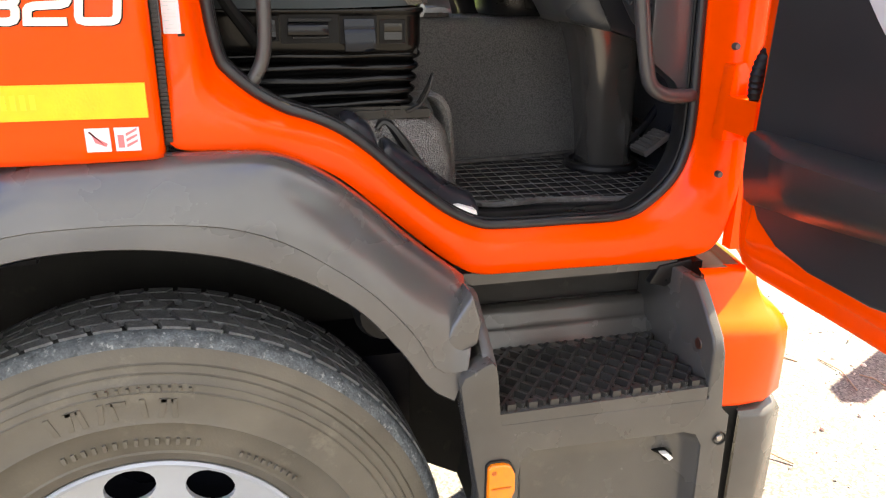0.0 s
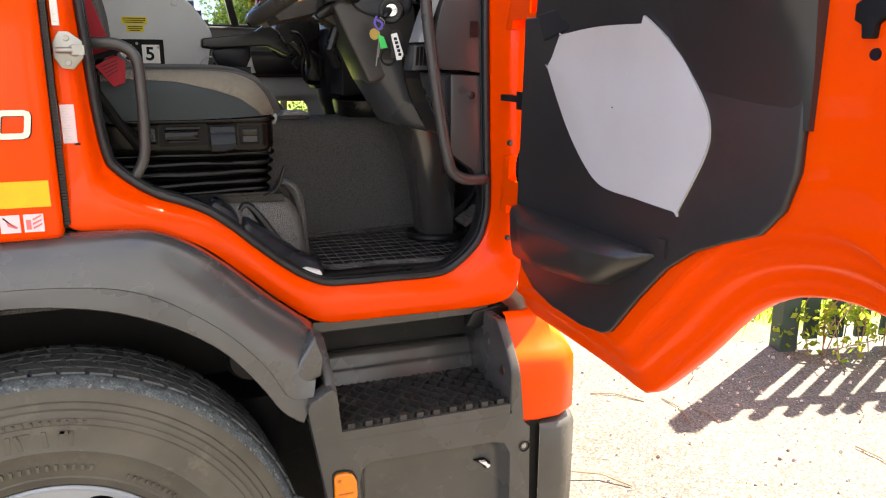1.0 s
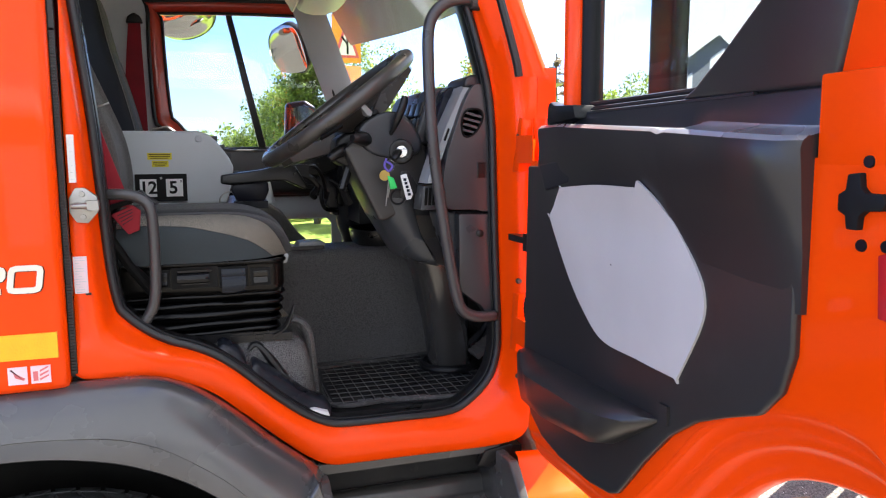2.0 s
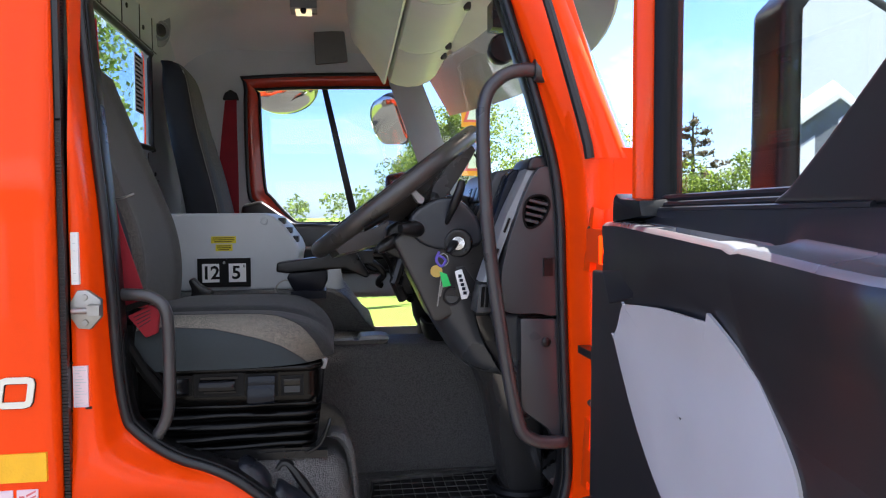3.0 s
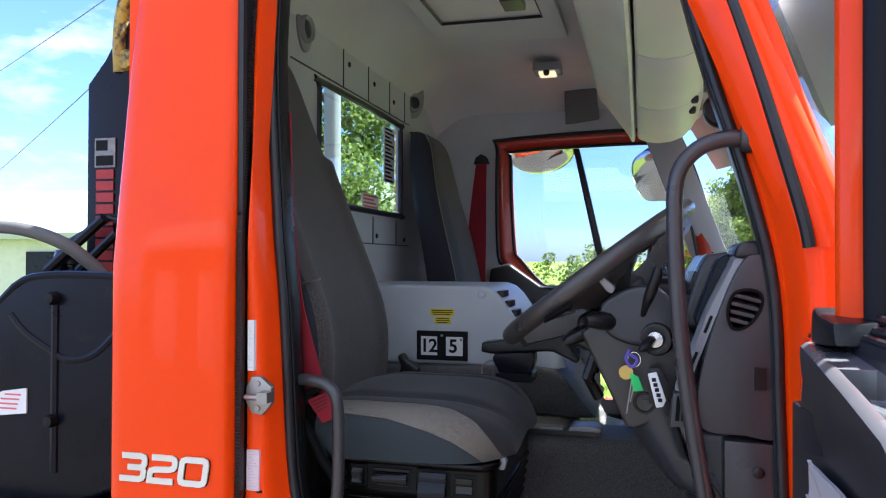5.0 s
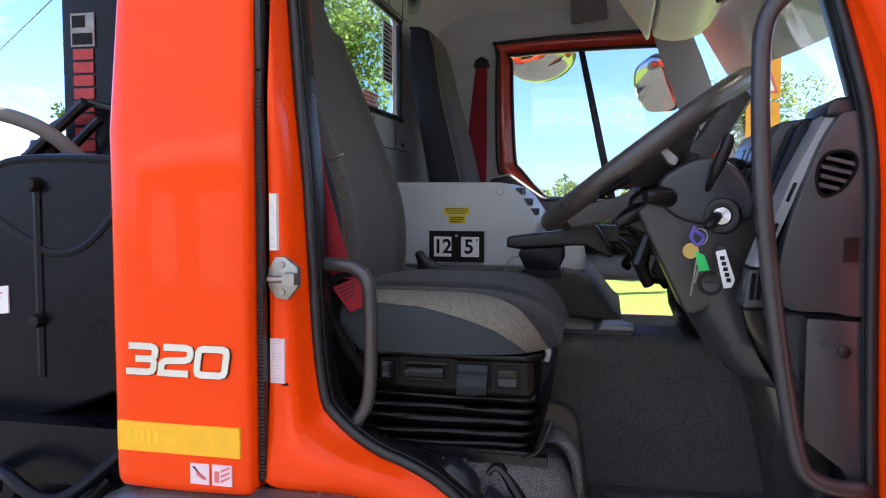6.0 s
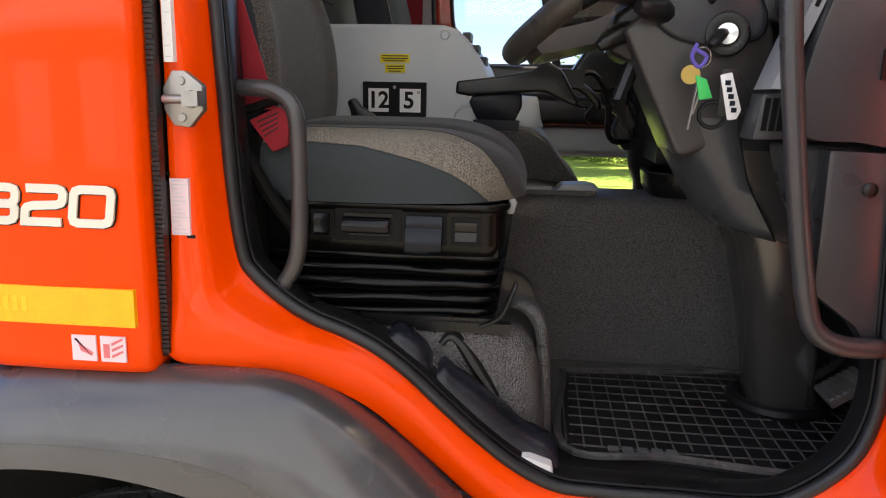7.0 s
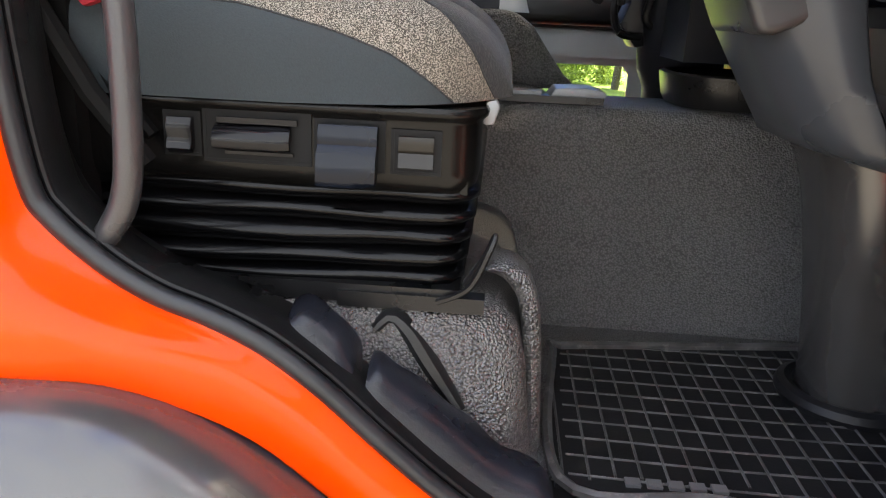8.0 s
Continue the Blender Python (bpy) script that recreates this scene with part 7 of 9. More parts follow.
pieces("grille_slot", bm, LINER, heat)
bm = B()
loft(bm, [[Vector((x, y, z)) for x, z in grow(VENT, g)] for g, y in ((0.004, 0.0945), (0.0035, 0.0925), (0.0, 0.0925), (-0.0015, 0.096), (-0.0015, 0.130))])
vent = part("side_vent", bm, LINER, dash, "dark rim of the side window vent", 50)
bm = B()
prism(bm, VENT, "y", 0.1285, 0.132)
part("vent_well", bm, LINER, vent)
bm = B()
for q in range(4):
    z = 1.811 + q * 0.013
    x0, x1 = 0.7105 + 0.0010 * q + (0.003 if q == 3 else 0), (0.738, 0.747, 0.754, 0.757)[q]
    loft(bm, [[Vector((x, y, z + dz + 0.004 - 0.25 * (x - x0))) for y, dz in ((0.0955, -0.001), (0.0955, 0.0045), (0.116, 0.0105), (0.116, 0.006))] for x in (x0, x1)], caps=True)
pieces("vent_slat", bm, DASH, vent)
bm = B()
bx(bm, 0.746, 0.764, 0.0905, 0.097, 1.706, 1.741, 0.004)
part("dash_switch", bm, BLACK, dash)
bm = B()
lathe(bm, [(0.0, -0.004), (0.005, -0.004), (0.009, -0.001), (0.009, 0.002)], (0.752, 0.095, 1.575), "y", 14)
part("kick_bolt", bm, BLACK, dash)
bm = B()
prism(bm, [(0.655, 1.628), (0.79, 1.628), (0.79, 1.44), (0.77, 1.458), (0.735, 1.478), (0.71, 1.50), (0.688, 1.535), (0.672, 1.57)], "y", 0.132, 0.20, 0.014, 3)
part("knee_panel", bm, DASH, dash, "dark grey knee panel under the dash", 50)
# Solid block in darker plastic paints in the shade of the knee recess
bm = B()
prism(bm, [(0.62, 1.63), (0.80, 1.63), (0.80, 1.45), (0.70, 1.48), (0.66, 1.54)], "y", 0.262, 0.36, 0.01, 2)
part("knee_recess", bm, DASH_DARK, dash, "dark block standing in for the shaded recess beside the column", 50)
# switch panel and cluster hood
bm = B()
prism(bm, [(0.662, 1.81), (0.698, 1.910), (0.712, 1.922), (0.745, 1.92), (0.745, 1.78), (0.668, 1.79)], "y", 0.19, 0.252, 0.006, 3)
part("dash_fascia", bm, NAVY, dash, "navy dash fascia", 50)
bm = B()
prism(bm, [(0.640, 1.79), (0.675, 1.900), (0.689, 1.922), (0.745, 1.93), (0.745, 1.78)], "y", 0.255, 0.60, 0.008, 3)
sw = part("switch_panel", bm, DASH, dash, "grey switch panel", 50)
bm = B()
for r in range(2):
    for c in range(4):
        y, z = 0.268 + c * 0.055, 1.815 + r * 0.042
        x = 0.640 + (z - 1.79) * 0.318
        prism(bm, [(x - 0.006, z), (x + 0.005, z + 0.034), (x + 0.016, z + 0.032), (x + 0.006, z - 0.002)], "y", y, y + 0.046, 0.002)
pieces("rocker_switch", bm, BLACK, sw, "black rocker switch")
# radio block and passenger side face
bm = B()
bx(bm, 0.60, 0.80, 0.74, 1.0, 1.55, 1.80, 0.02, 3)
part("dash_centre", bm, DASH_DARK, dash)

# gear selector box on its bracket
bm = B()
prism(bm, [(0.418, 1.728), (0.465, 1.799), (0.552, 1.793), (0.575, 1.780), (0.575, 1.717), (0.503, 1.693), (0.429, 1.701)], "y", 0.93, 1.06, 0.010, 3)
selector = part("gear_selector", bm, BLACK, dash, "black gear selector box on a bracket", 50)
bm = B()
prism(bm, [(0.500, 1.700), (0.545, 1.715), (0.620, 1.720), (0.620, 1.570), (0.560, 1.560), (0.530, 1.600), (0.545, 1.640), (0.505, 1.665)], "y", 0.95, 1.04, 0.006, 2)
part("selector_bracket", bm, BLACK_STEEL, selector)
for line in ([(0.44, 0.96, 1.715), (0.425, 0.95, 1.69), (0.45, 0.95, 1.665), (0.50, 0.96, 1.66)], [(0.52, 0.94, 1.66), (0.515, 0.935, 1.62), (0.53, 0.94, 1.585), (0.57, 0.95, 1.58)], [(0.545, 0.94, 1.68), (0.575, 0.93, 1.655), (0.57, 0.93, 1.61), (0.60, 0.94, 1.59)]):
    bm = B()
    tube(bm, catmull(line, 18), 0.007, 8)
    part("selector_cable", bm, BLACK, selector)

# steering column and wheel
COWL = mat("cowl_plastic", (0.036, 0.034, 0.033), 0.30, var=0.10, scale=6, bump=0.05, bump_scale=1200, depth=0.0006)
HOOD = mat("cowl_top_plastic", (0.026, 0.029, 0.035), 0.26, var=0.08, scale=6, bump=0.05, bump_scale=1200, depth=0.0006)
column = thing("steering_column", (0.70, 0.32, 1.15), "dark grey steering column cover standing on the floor", "steering column")
bm = B()
COL = [(0.785, 1.155, 0, 0), (0.770, 1.25, 0, 0), (0.750, 1.36, 0, 0), (0.728, 1.46, 0, 0), (0.690, 1.54, 0, 0), (0.650, 1.61, 0, 0)]
rr = []
cs = catmull([(a, b, 0) for a, b, c, d in COL], 24)
for i, p in enumerate(cs):
    f = i / 23
    w = 0.058 + 0.030 * f ** 2
    d = 0.058 + 0.036 * f ** 2
    rr.append([Vector((p.x + d * math.copysign(abs(math.cos(a)) ** 0.7, math.cos(a)), 0.335 + 0.085 * (1 - f) ** 1.3 + w * math.copysign(abs(math.sin(a)) ** 0.7, math.sin(a)), p.y)) for a in np.linspace(0, 2 * math.pi, 24, False)])
loft(bm, rr, caps=True)
part("column_lower", bm, mat("column_plastic", (0.034, 0.033, 0.032), 0.20, spec=1.0, var=0.12, scale=6, bump=0.05, bump_scale=1200, depth=0.0006, rough_var=0.04), column, "", 60)
bm = B()
tube(bm, [Vector((0.782 + 0.074 * math.cos(a), 0.420 + 0.074 * math.sin(a), 1.172)) for a in np.linspace(0, 2 * math.pi, 30, False)], 0.012, 8, closed=True)
part("column_foot", bm, RUBBER, column, "rubber foot ring")
bm = B()
prism(bm, [(0.462, 1.775), (0.482, 1.792), (0.58, 1.855), (0.63, 1.84), (0.664, 1.78), (0.684, 1.665), (0.672, 1.650), (0.562, 1.600), (0.546, 1.600)], "y", 0.245, 0.40, 0.016, 4)
part("column_upper", bm, COWL, column, "", 50)
bm = B()
prism(bm, [(q.x, q.y) for q in catmull([(0.498, 1.795, 0), (0.500, 1.830, 0), (0.530, 1.853, 0), (0.562, 1.864, 0), (0.597, 1.862, 0), (0.624, 1.845, 0), (0.645, 1.815, 0), (0.654, 1.785, 0), (0.640, 1.760, 0), (0.580, 1.752, 0), (0.525, 1.765, 0)], 40, True)], "y", 0.232, 0.43, 0.018, 4)
part("cluster_hood", bm, HOOD, column, "smooth blue-grey cowl top", 60)
bm = B()
prism(bm, [(0.50, 1.80), (0.52, 1.84), (0.60, 1.875), (0.66, 1.875), (0.69, 1.83), (0.66, 1.77), (0.56, 1.77)], "y", 0.43, 0.60, 0.02, 4)
part("instrument_hood", bm, DASH_DARK, column, "dark instrument hood", 50)
bm = B()
rr = []
for k, z in enumerate(np.linspace(1.655, 1.498, 18)):
    xl = float(np.interp(z, (1.50, 1.55, 1.60, 1.66), (0.612, 0.580, 0.550, 0.520)))
    xr = float(np.interp(z, (1.48, 1.52, 1.57, 1.62, 1.66), (0.712, 0.682, 0.650, 0.634, 0.628)))
    e = 0.010 * max(0, (k - 15) / 2) ** 2
    row = [(xl + 0.012, 0.44), (xl + e, 0.40), (xl + e, 0.31), (xl + 0.010 + e, 0.275), (xl + 0.030, 0.252 + e), ((xl + xr) / 2 + 0.01, 0.240 + e), (xr - 0.004, 0.236 + e), (xr, 0.240 + e), (xr + 0.004, 0.262), (xr + 0.02, 0.44)]
    rr.append([Vector((x, y, z - 0.10 * max(0, k - 4) / 13 * max(0, x - xl) * 2.2)) for x, y in row])
loft(bm, rr, caps=True)
part("column_fairing", bm, DASH, column, "flared grey fairing round the column", 60)
# ignition barrel
bm = B()
ax = Matrix.Translation((0.598, 0.226, 1.768)) @ Euler((0, 0, radians(-12))).to_matrix().to_4x4() @ Matrix.Scale(0.82, 4)
lathe(bm, [(0.0, -0.004), (0.022, -0.004), (0.027, -0.006), (0.034, -0.004), (0.037, 0.004), (0.037, 0.02)], (0, 0, 0), "y", 32)
part("ignition_ring", spin_bm(bm, ax), BLACK, column)
bm = B()
lathe(bm, [(0.0, -0.012), (0.017, -0.011), (0.020, -0.006), (0.020, 0.004)], (0, 0, 0), "y", 28)
part("ignition_barrel", spin_bm(bm, ax), CHROME, column, "bright ignition barrel")
# stalks
bm = B()
tube(bm, catmull([(0.572, 0.245, 1.800), (0.582, 0.215, 1.835), (0.592, 0.204, 1.862), (0.599, 0.200, 1.882), (0.602, 0.200, 1.898)], 18), [0.005, 0.005, 0.0052, 0.0055, 0.006, 0.0065, 0.007, 0.008, 0.009, 0.0095, 0.010, 0.0102, 0.0102, 0.010, 0.0098, 0.0095, 0.009, 0.007], 10)
tube(bm, catmull([(0.53, 0.27, 1.790), (0.51, 0.235, 1.798), (0.492, 0.218, 1.800), (0.474, 0.205, 1.800)], 14), [0.012, 0.013, 0.014, 0.015, 0.016, 0.017, 0.0175, 0.0175, 0.017, 0.016, 0.015, 0.014, 0.012, 0.009], 10)
tube(bm, catmull([(0.52, 0.30, 1.765), (0.485, 0.285, 1.775), (0.455, 0.275, 1.768), (0.430, 0.270, 1.752)], 12), [0.011, 0.012, 0.013, 0.014, 0.015, 0.015, 0.016, 0.016, 0.015, 0.014, 0.012, 0.008], 10)
pieces("column_stalk", bm, BLACK, column, "black control stalks", 50)
bm = B()
prism(bm, [(0.448, 1.745), (0.452, 1.800), (0.475, 1.815), (0.53, 1.820), (0.53, 1.735), (0.475, 1.732)], "y", 0.29, 0.39, 0.010, 3)
part("stalk_housing", bm, BLACK, column, "black stalk housing", 50)
bm = B()
tube(bm, [(0.49, 0.32, 1.74), (0.47, 0.32, 1.68), (0.49, 0.34, 1.64)], 0.012, 8)
part("column_clamp", bm, BLACK, column)

wheel_s = thing("steering_wheel", (0.46, 0.45, 1.87), "black steering wheel with a thick rim", "steering wheel")
SW = Matrix.Translation((0.482, 0.425, 1.884)) @ Euler((0, radians(-37), 0)).to_matrix().to_4x4()
bm = B()
tube(bm, [SW @ Vector((0.222 * math.cos(a), 0.222 * math.sin(a), 0.0)) for a in np.linspace(0, 2 * math.pi, 72, False)], 0.0195, 14, closed=True)
part("rim", bm, WHEEL_PL, wheel_s, "thick black moulded rim", 180)
for k, a in enumerate((0.12 * math.pi, 0.88 * math.pi, 1.12 * math.pi, 1.88 * math.pi)):
    bm = B()
    d, e = Vector((math.cos(a), math.sin(a), 0)), Vector((-math.sin(a), math.cos(a), 0))
    loft(bm, [[SW @ (d * r + e * s + Vector((0, 0, h + z))) for s, z in ((-w, -0.030), (w, -0.030), (w * 0.8, 0.008), (-w * 0.8, 0.008))] for r, w, h in ((0.05, 0.035, -0.055), (0.11, 0.027, -0.045), (0.17, 0.024, -0.022), (0.215, 0.028, -0.003))], caps=True)
    part("spoke", bm, WHEEL_PL, wheel_s, "", 50)
for a in (0.5 * math.pi, 1.5 * math.pi):
    bm = B()
    rr = []
    for k, (r, wd, h, th) in enumerate(((0.06, 0.06, -0.066, 0.016), (0.11, 0.085, -0.058, 0.018), (0.15, 0.105, -0.034, 0.018), (0.18, 0.120, -0.018, 0.019), (0.205, 0.130, -0.007, 0.017), (0.222, 0.132, -0.002, 0.012))):
        row = []
        for s in np.linspace(-1, 1, 13):
            da = s * wd / 0.21
            row.append((Vector((r * math.cos(a + da), r * math.sin(a + da), h + 0.010 * s * s)), th * (1 - abs(s) ** 4 * 0.7)))
        rr.append([SW @ (p + Vector((0, 0, t * 0.6))) for p, t in row] + [SW @ (p - Vector((0, 0, t))) for p, t in row[::-1]])
    loft(bm, rr, caps=True)
    part("spoke", bm, WHEEL_PL, wheel_s, "wide padded spoke", 60)
bm = B()
lathe(bm, [(0.0, -0.035), (0.05, -0.037), (0.078, -0.045), (0.09, -0.06), (0.088, -0.085), (0.06, -0.11), (0.0, -0.12)], (0, 0, 0), "z", 32)
part("hub", spin_bm(bm, SW), DASH_DARK, wheel_s)
bm = B()
loft(bm, [[Vector((x, y, z + d)) for y, d in ((0.196, -0.006), (0.190, 0.0), (0.196, 0.006), (0.215, 0.0))] for x, z in ((0.400, 1.800), (0.404, 1.802), (0.446, 1.826), (0.450, 1.829))], caps=True)
part("spoke_slot", bm, LINER, wheel_s, "dark slot in the spoke")
bm = B()
prism(bm, [(0.488, 1.884), (0.497, 1.889), (0.527, 1.862), (0.522, 1.850), (0.512, 1.853)], "y", 0.212, 0.250, 0.004, 2)
part("thumb_switch", bm, SILVER_PL, wheel_s, "grey thumb switch")

# keys
KEY_AT = Matrix.Translation((-0.010, 0.0, 0.0))
keys = thing("key_bunch", (0.585, 0.20, 1.66), "bunch of keys and tags hanging in the ignition", "keys")
bm = B()
tube(bm, catmull([(0.604, 0.238, 1.774), (0.598, 0.215, 1.768), (0.588, 0.200, 1.758), (0.580, 0.193, 1.750)], 12), [0.004, 0.005, 0.006, 0.008, 0.0095, 0.010, 0.010, 0.010, 0.010, 0.0095, 0.008, 0.005], 8, squash=0.7)
part("ignition_key", spin_bm(bm, KEY_AT), BLACK, keys, "black-headed ignition key")
bm = B()
tube(bm, [Vector((0.570 + 0.011 * math.cos(a), 0.190, 1.735 + 0.013 * math.sin(a))) for a in np.linspace(0, 2 * math.pi, 20, False)], 0.0014, 6, closed=True)
part("key_ring", spin_bm(bm, KEY_AT), CHROME, keys)
bm = B()
tube(bm, catmull([(0.562, 0.188, 1.752), (0.556, 0.186, 1.735), (0.566, 0.186, 1.722), (0.575, 0.187, 1.735), (0.560, 0.187, 1.745)], 24), 0.0028, 6)
part("cord", spin_bm(bm, KEY_AT), BLUE_CORD, keys, "knotted purple cord")
bm = B()
lathe(bm, [(0.0, -0.001), (0.0125, -0.001), (0.0125, 0.001), (0.0, 0.001)], (0.556, 0.187, 1.712), "y", 20)
part("brass_tag", spin_bm(bm, KEY_AT), BRASS, keys, "round brass tag")
bm = B()
prism(bm, [(0.562, 1.712), (0.577, 1.706), (0.586, 1.682), (0.569, 1.679)], "y", 0.183, 0.187, 0.001)
part("green_tag", spin_bm(bm, KEY_AT), GREEN_TAG, keys, "bright green plastic tag")
bm = B()
prism(bm, [(0.593, 1.712), (0.608, 1.716), (0.624, 1.667), (0.619, 1.655), (0.607, 1.653)], "y", 0.180, 0.184, 0.002)
fob = part("white_fob", spin_bm(bm, KEY_AT), WHITE, keys, "white plastic fob")
bm = B()
for q in range(5):
    c = Vector((0.6035 + 0.0026 * q, 1.702 - 0.0088 * q))
    bx(bm, c.x - 0.0035, c.x + 0.0035, 0.1788, 0.1802, c.y - 0.0032, c.y + 0.0032, 0.0005)
part("fob_mark", spin_bm(bm, KEY_AT), NAVY, fob, "dark blue maker's mark as plain bars")
bm = B()
prism(bm, [(0.596, 1.72), (0.614, 1.722), (0.642, 1.68), (0.632, 1.668), (0.612, 1.655), (0.594, 1.66)], "y", 0.1845, 0.188, 0.002)
part("black_fob", spin_bm(bm, KEY_AT), BLACK, keys)
bm = B()
tube(bm, [Vector((0.588 + 0.017 * math.cos(a), 0.187, 1.660 + 0.017 * math.sin(a))) for a in np.linspace(0, 2 * math.pi, 24, False)], 0.0028, 6, closed=True)
part("black_ring", spin_bm(bm, KEY_AT), BLACK, keys)
bm = B()
tube(bm, [(0.556, 0.187, 1.70), (0.547, 0.184, 1.64)], 0.0016, 6)
tube(bm, [(0.562, 0.187, 1.70), (0.553, 0.189, 1.66)], 0.0020, 6)
pieces("small_key", bm, STEEL, keys)

# pedals
for nm, x0, y0, z0, tilt in (("brake_pedal", 0.83, 0.385, 1.222, 40), ("throttle_pedal", 0.845, 0.315, 1.21, 35)):
    bm = B()
    bx(bm, -0.035, 0.035, -0.032, 0.032, -0.006, 0.006, 0.004)
    ped = thing(nm, (x0, y0, z0), "worn rubber-faced pedal above the floor", "pedal")
    part("pedal_pad", spin_bm(bm, Matrix.Translation((x0, y0, z0 + 0.03)) @ Euler((0, radians(-tilt), 0)).to_matrix().to_4x4()), RUBBER if nm == "brake_pedal" else STEEL, ped)
    bm = B()
    for q in range(6):
        bx(bm, -0.032 + q * 0.0115, -0.026 + q * 0.0115, -0.030, 0.030, 0.005, 0.009, 0.001)
    pieces("pedal_rib", spin_bm(bm, Matrix.Translation((x0, y0, z0 + 0.03)) @ Euler((0, radians(-tilt), 0)).to_matrix().to_4x4()), RUBBER if nm == "brake_pedal" else STEEL, ped)
    bm = B()
    tube(bm, [(x0 + 0.02, y0, z0 + 0.02), (x0 + 0.09, y0, z0 + 0.12), (x0 + 0.11, y0, z0 + 0.3)], 0.010, 8)
    part("pedal_arm", bm, BLACK_STEEL, ped)

# storage tray under the dash at the tunnel
bm = B()
rr = []
for z, g in ((1.489, 0.0), (1.50, 0.006), (1.52, 0.010), (1.535, 0.012), (1.538, 0.006), (1.52, -0.004), (1.497, -0.008)):
    rr.append([Vector((0.70 + (0.115 + g) * math.copysign(abs(math.cos(a)) ** 0.6, math.cos(a)), 0.74 + (0.10 + g) * math.copysign(abs(math.sin(a)) ** 0.6, math.sin(a)), z)) for a in np.linspace(0, 2 * math.pi, 28, False)])
loft(bm, rr)
solo("cup_tray", bm, BLACK, "black plastic cup tray on the engine tunnel", "tray", sharp=60)
bm = B()
rr = []
for z, w in ((1.375, 0.055), (1.49, 0.062), (1.52, 0.075), (1.60, 0.085), (1.72, 0.085), (1.75, 0.07)):
    rr.append([Vector((0.650 + w * math.cos(a), 0.98 + w * math.sin(a), z)) for a in np.linspace(0, 2 * math.pi, 24, False)])
loft(bm, rr, caps=True)
solo("gear_console", bm, DASH_DARK, "dark moulded bin below the dashboard", "storage bin", sharp=60)

# grab handles
grab = thing("front_grab_handle", (0.70, 0.10, 1.38), "tall dark grab handle on the front pillar", "grab handle")
bm = B()
tube(bm, catmull([(0.735, 0.085, 2.105), (0.70, 0.085, 2.105), (0.66, 0.085, 2.09), (0.63, 0.085, 2.05), (0.625, 0.085, 1.97), (0.633, 0.085, 1.80), (0.65, 0.085, 1.66), (0.672, 0.085, 1.52), (0.69, 0.085, 1.43), (0.705, 0.085, 1.395), (0.74, 0.085, 1.378), (0.79, 0.085, 1.378)], 70), 0.0135, 12)
part("handle_bar", bm, GRAB, grab, "", 180)
bm = B()
lathe(bm, [(0.0, -0.01), (0.02, -0.01), (0.024, 0.0), (0.024, 0.02)], (0.735, 0.085, 2.105), "x", 16)
part("handle_foot", bm, GRAB, grab)
grab2 = thing("rear_grab_handle", (0.0, 0.11, 1.40), "short dark grab handle beside the seat", "grab handle")
bm = B()
tube(bm, catmull([(-0.075, 0.13, 1.682), (-0.03, 0.115, 1.684), (0.005, 0.11, 1.678), (0.028, 0.105, 1.655), (0.033, 0.105, 1.60), (0.032, 0.105, 1.50), (0.025, 0.105, 1.45), (0.005, 0.105, 1.415), (-0.01, 0.11, 1.40)], 50), 0.0115, 12)
part("handle_bar", bm, GRAB, grab2, "", 180)
bm = B()
lathe(bm, [(0.0, -0.006), (0.016, -0.006), (0.020, 0.0), (0.020, 0.012)], (-0.068, 0.128, 1.682), "x", 16)
part("handle_foot", bm, GRAB, grab2)

# overhead shelf
shelf = thing("overhead_shelf", (0.6, 0.9, 2.35), "cream plastic overhead lockers above the windscreen", "shelf")


def lip_z(y):
    return 2.447 - 0.075 * max(0.0, (y - 0.8) / 0.9)


for y0, y1 in ((0.16, 0.787), (0.793, 1.257), (1.263, 1.70)):
    bm = B()
    rr = []
    for y in np.linspace(y0, y1, 10):
        z = lip_z(y)
        e = 0.010 * (1 - min(1, min(y - y0, y1 - y) / 0.02)) ** 2
        rr.append([Vector((x, y, zz + e)) for x, zz in ((0.556, z + 0.03), (0.556, z - 0.006), (0.562, z - 0.018), (0.590, z - 0.030), (0.63, z - 0.036), (0.675, z - 0.032), (0.712, z - 0.018), (0.742, z + 0.010), (0.765, z + 0.05), (0.775, z + 0.10))])
    loft(bm, rr, caps=True)
    part("locker", bm, SHELF_PL, shelf, "cream locker with a rounded lid", 40)
bm = B()
loft(bm, [[Vector((x, y, z)) for x, z in ((0.395, 2.64), (0.412, 2.54), (0.424, 2.512), (0.436, 2.502), (0.522, lip_z(y) + 0.012), (0.531, lip_z(y) - 0.006), (0.538, lip_z(y) - 0.016), (0.546, lip_z(y) - 0.012), (0.549, lip_z(y) + 0.004), (0.549, 2.50), (0.66, 2.64))] for y in np.linspace(0.16, 1.71, 24)], caps=True)
part("shelf_board", bm, SHELF_PL, shelf, "cream front board with a rounded lip", 40)
for y in (1.215, 1.33, 0.84):
    bm = B()
    lathe(bm, [(0.0, -0.016), (0.009, -0.015), (0.012, -0.006), (0.012, 0.006)], (0.728, y, lip_z(y) - 0.006), "z", 12)
    part("locker_pin", bm, DASH, shelf, "grey hinge pin")
bm = B()
lathe(bm, [(0.0, 0.0), (0.03, 0.002), (0.034, 0.01), (0.03, 0.05), (0.0, 0.055)], (0.72, 0.32, 2.20), "y", 20)
bx(bm, 0.69, 0.76, 0.30, 0.36, 2.24, 2.30, 0.01)
solo("dash_camera", bm, BLACK, "small black device behind the windscreen", "camera")
bm = B()
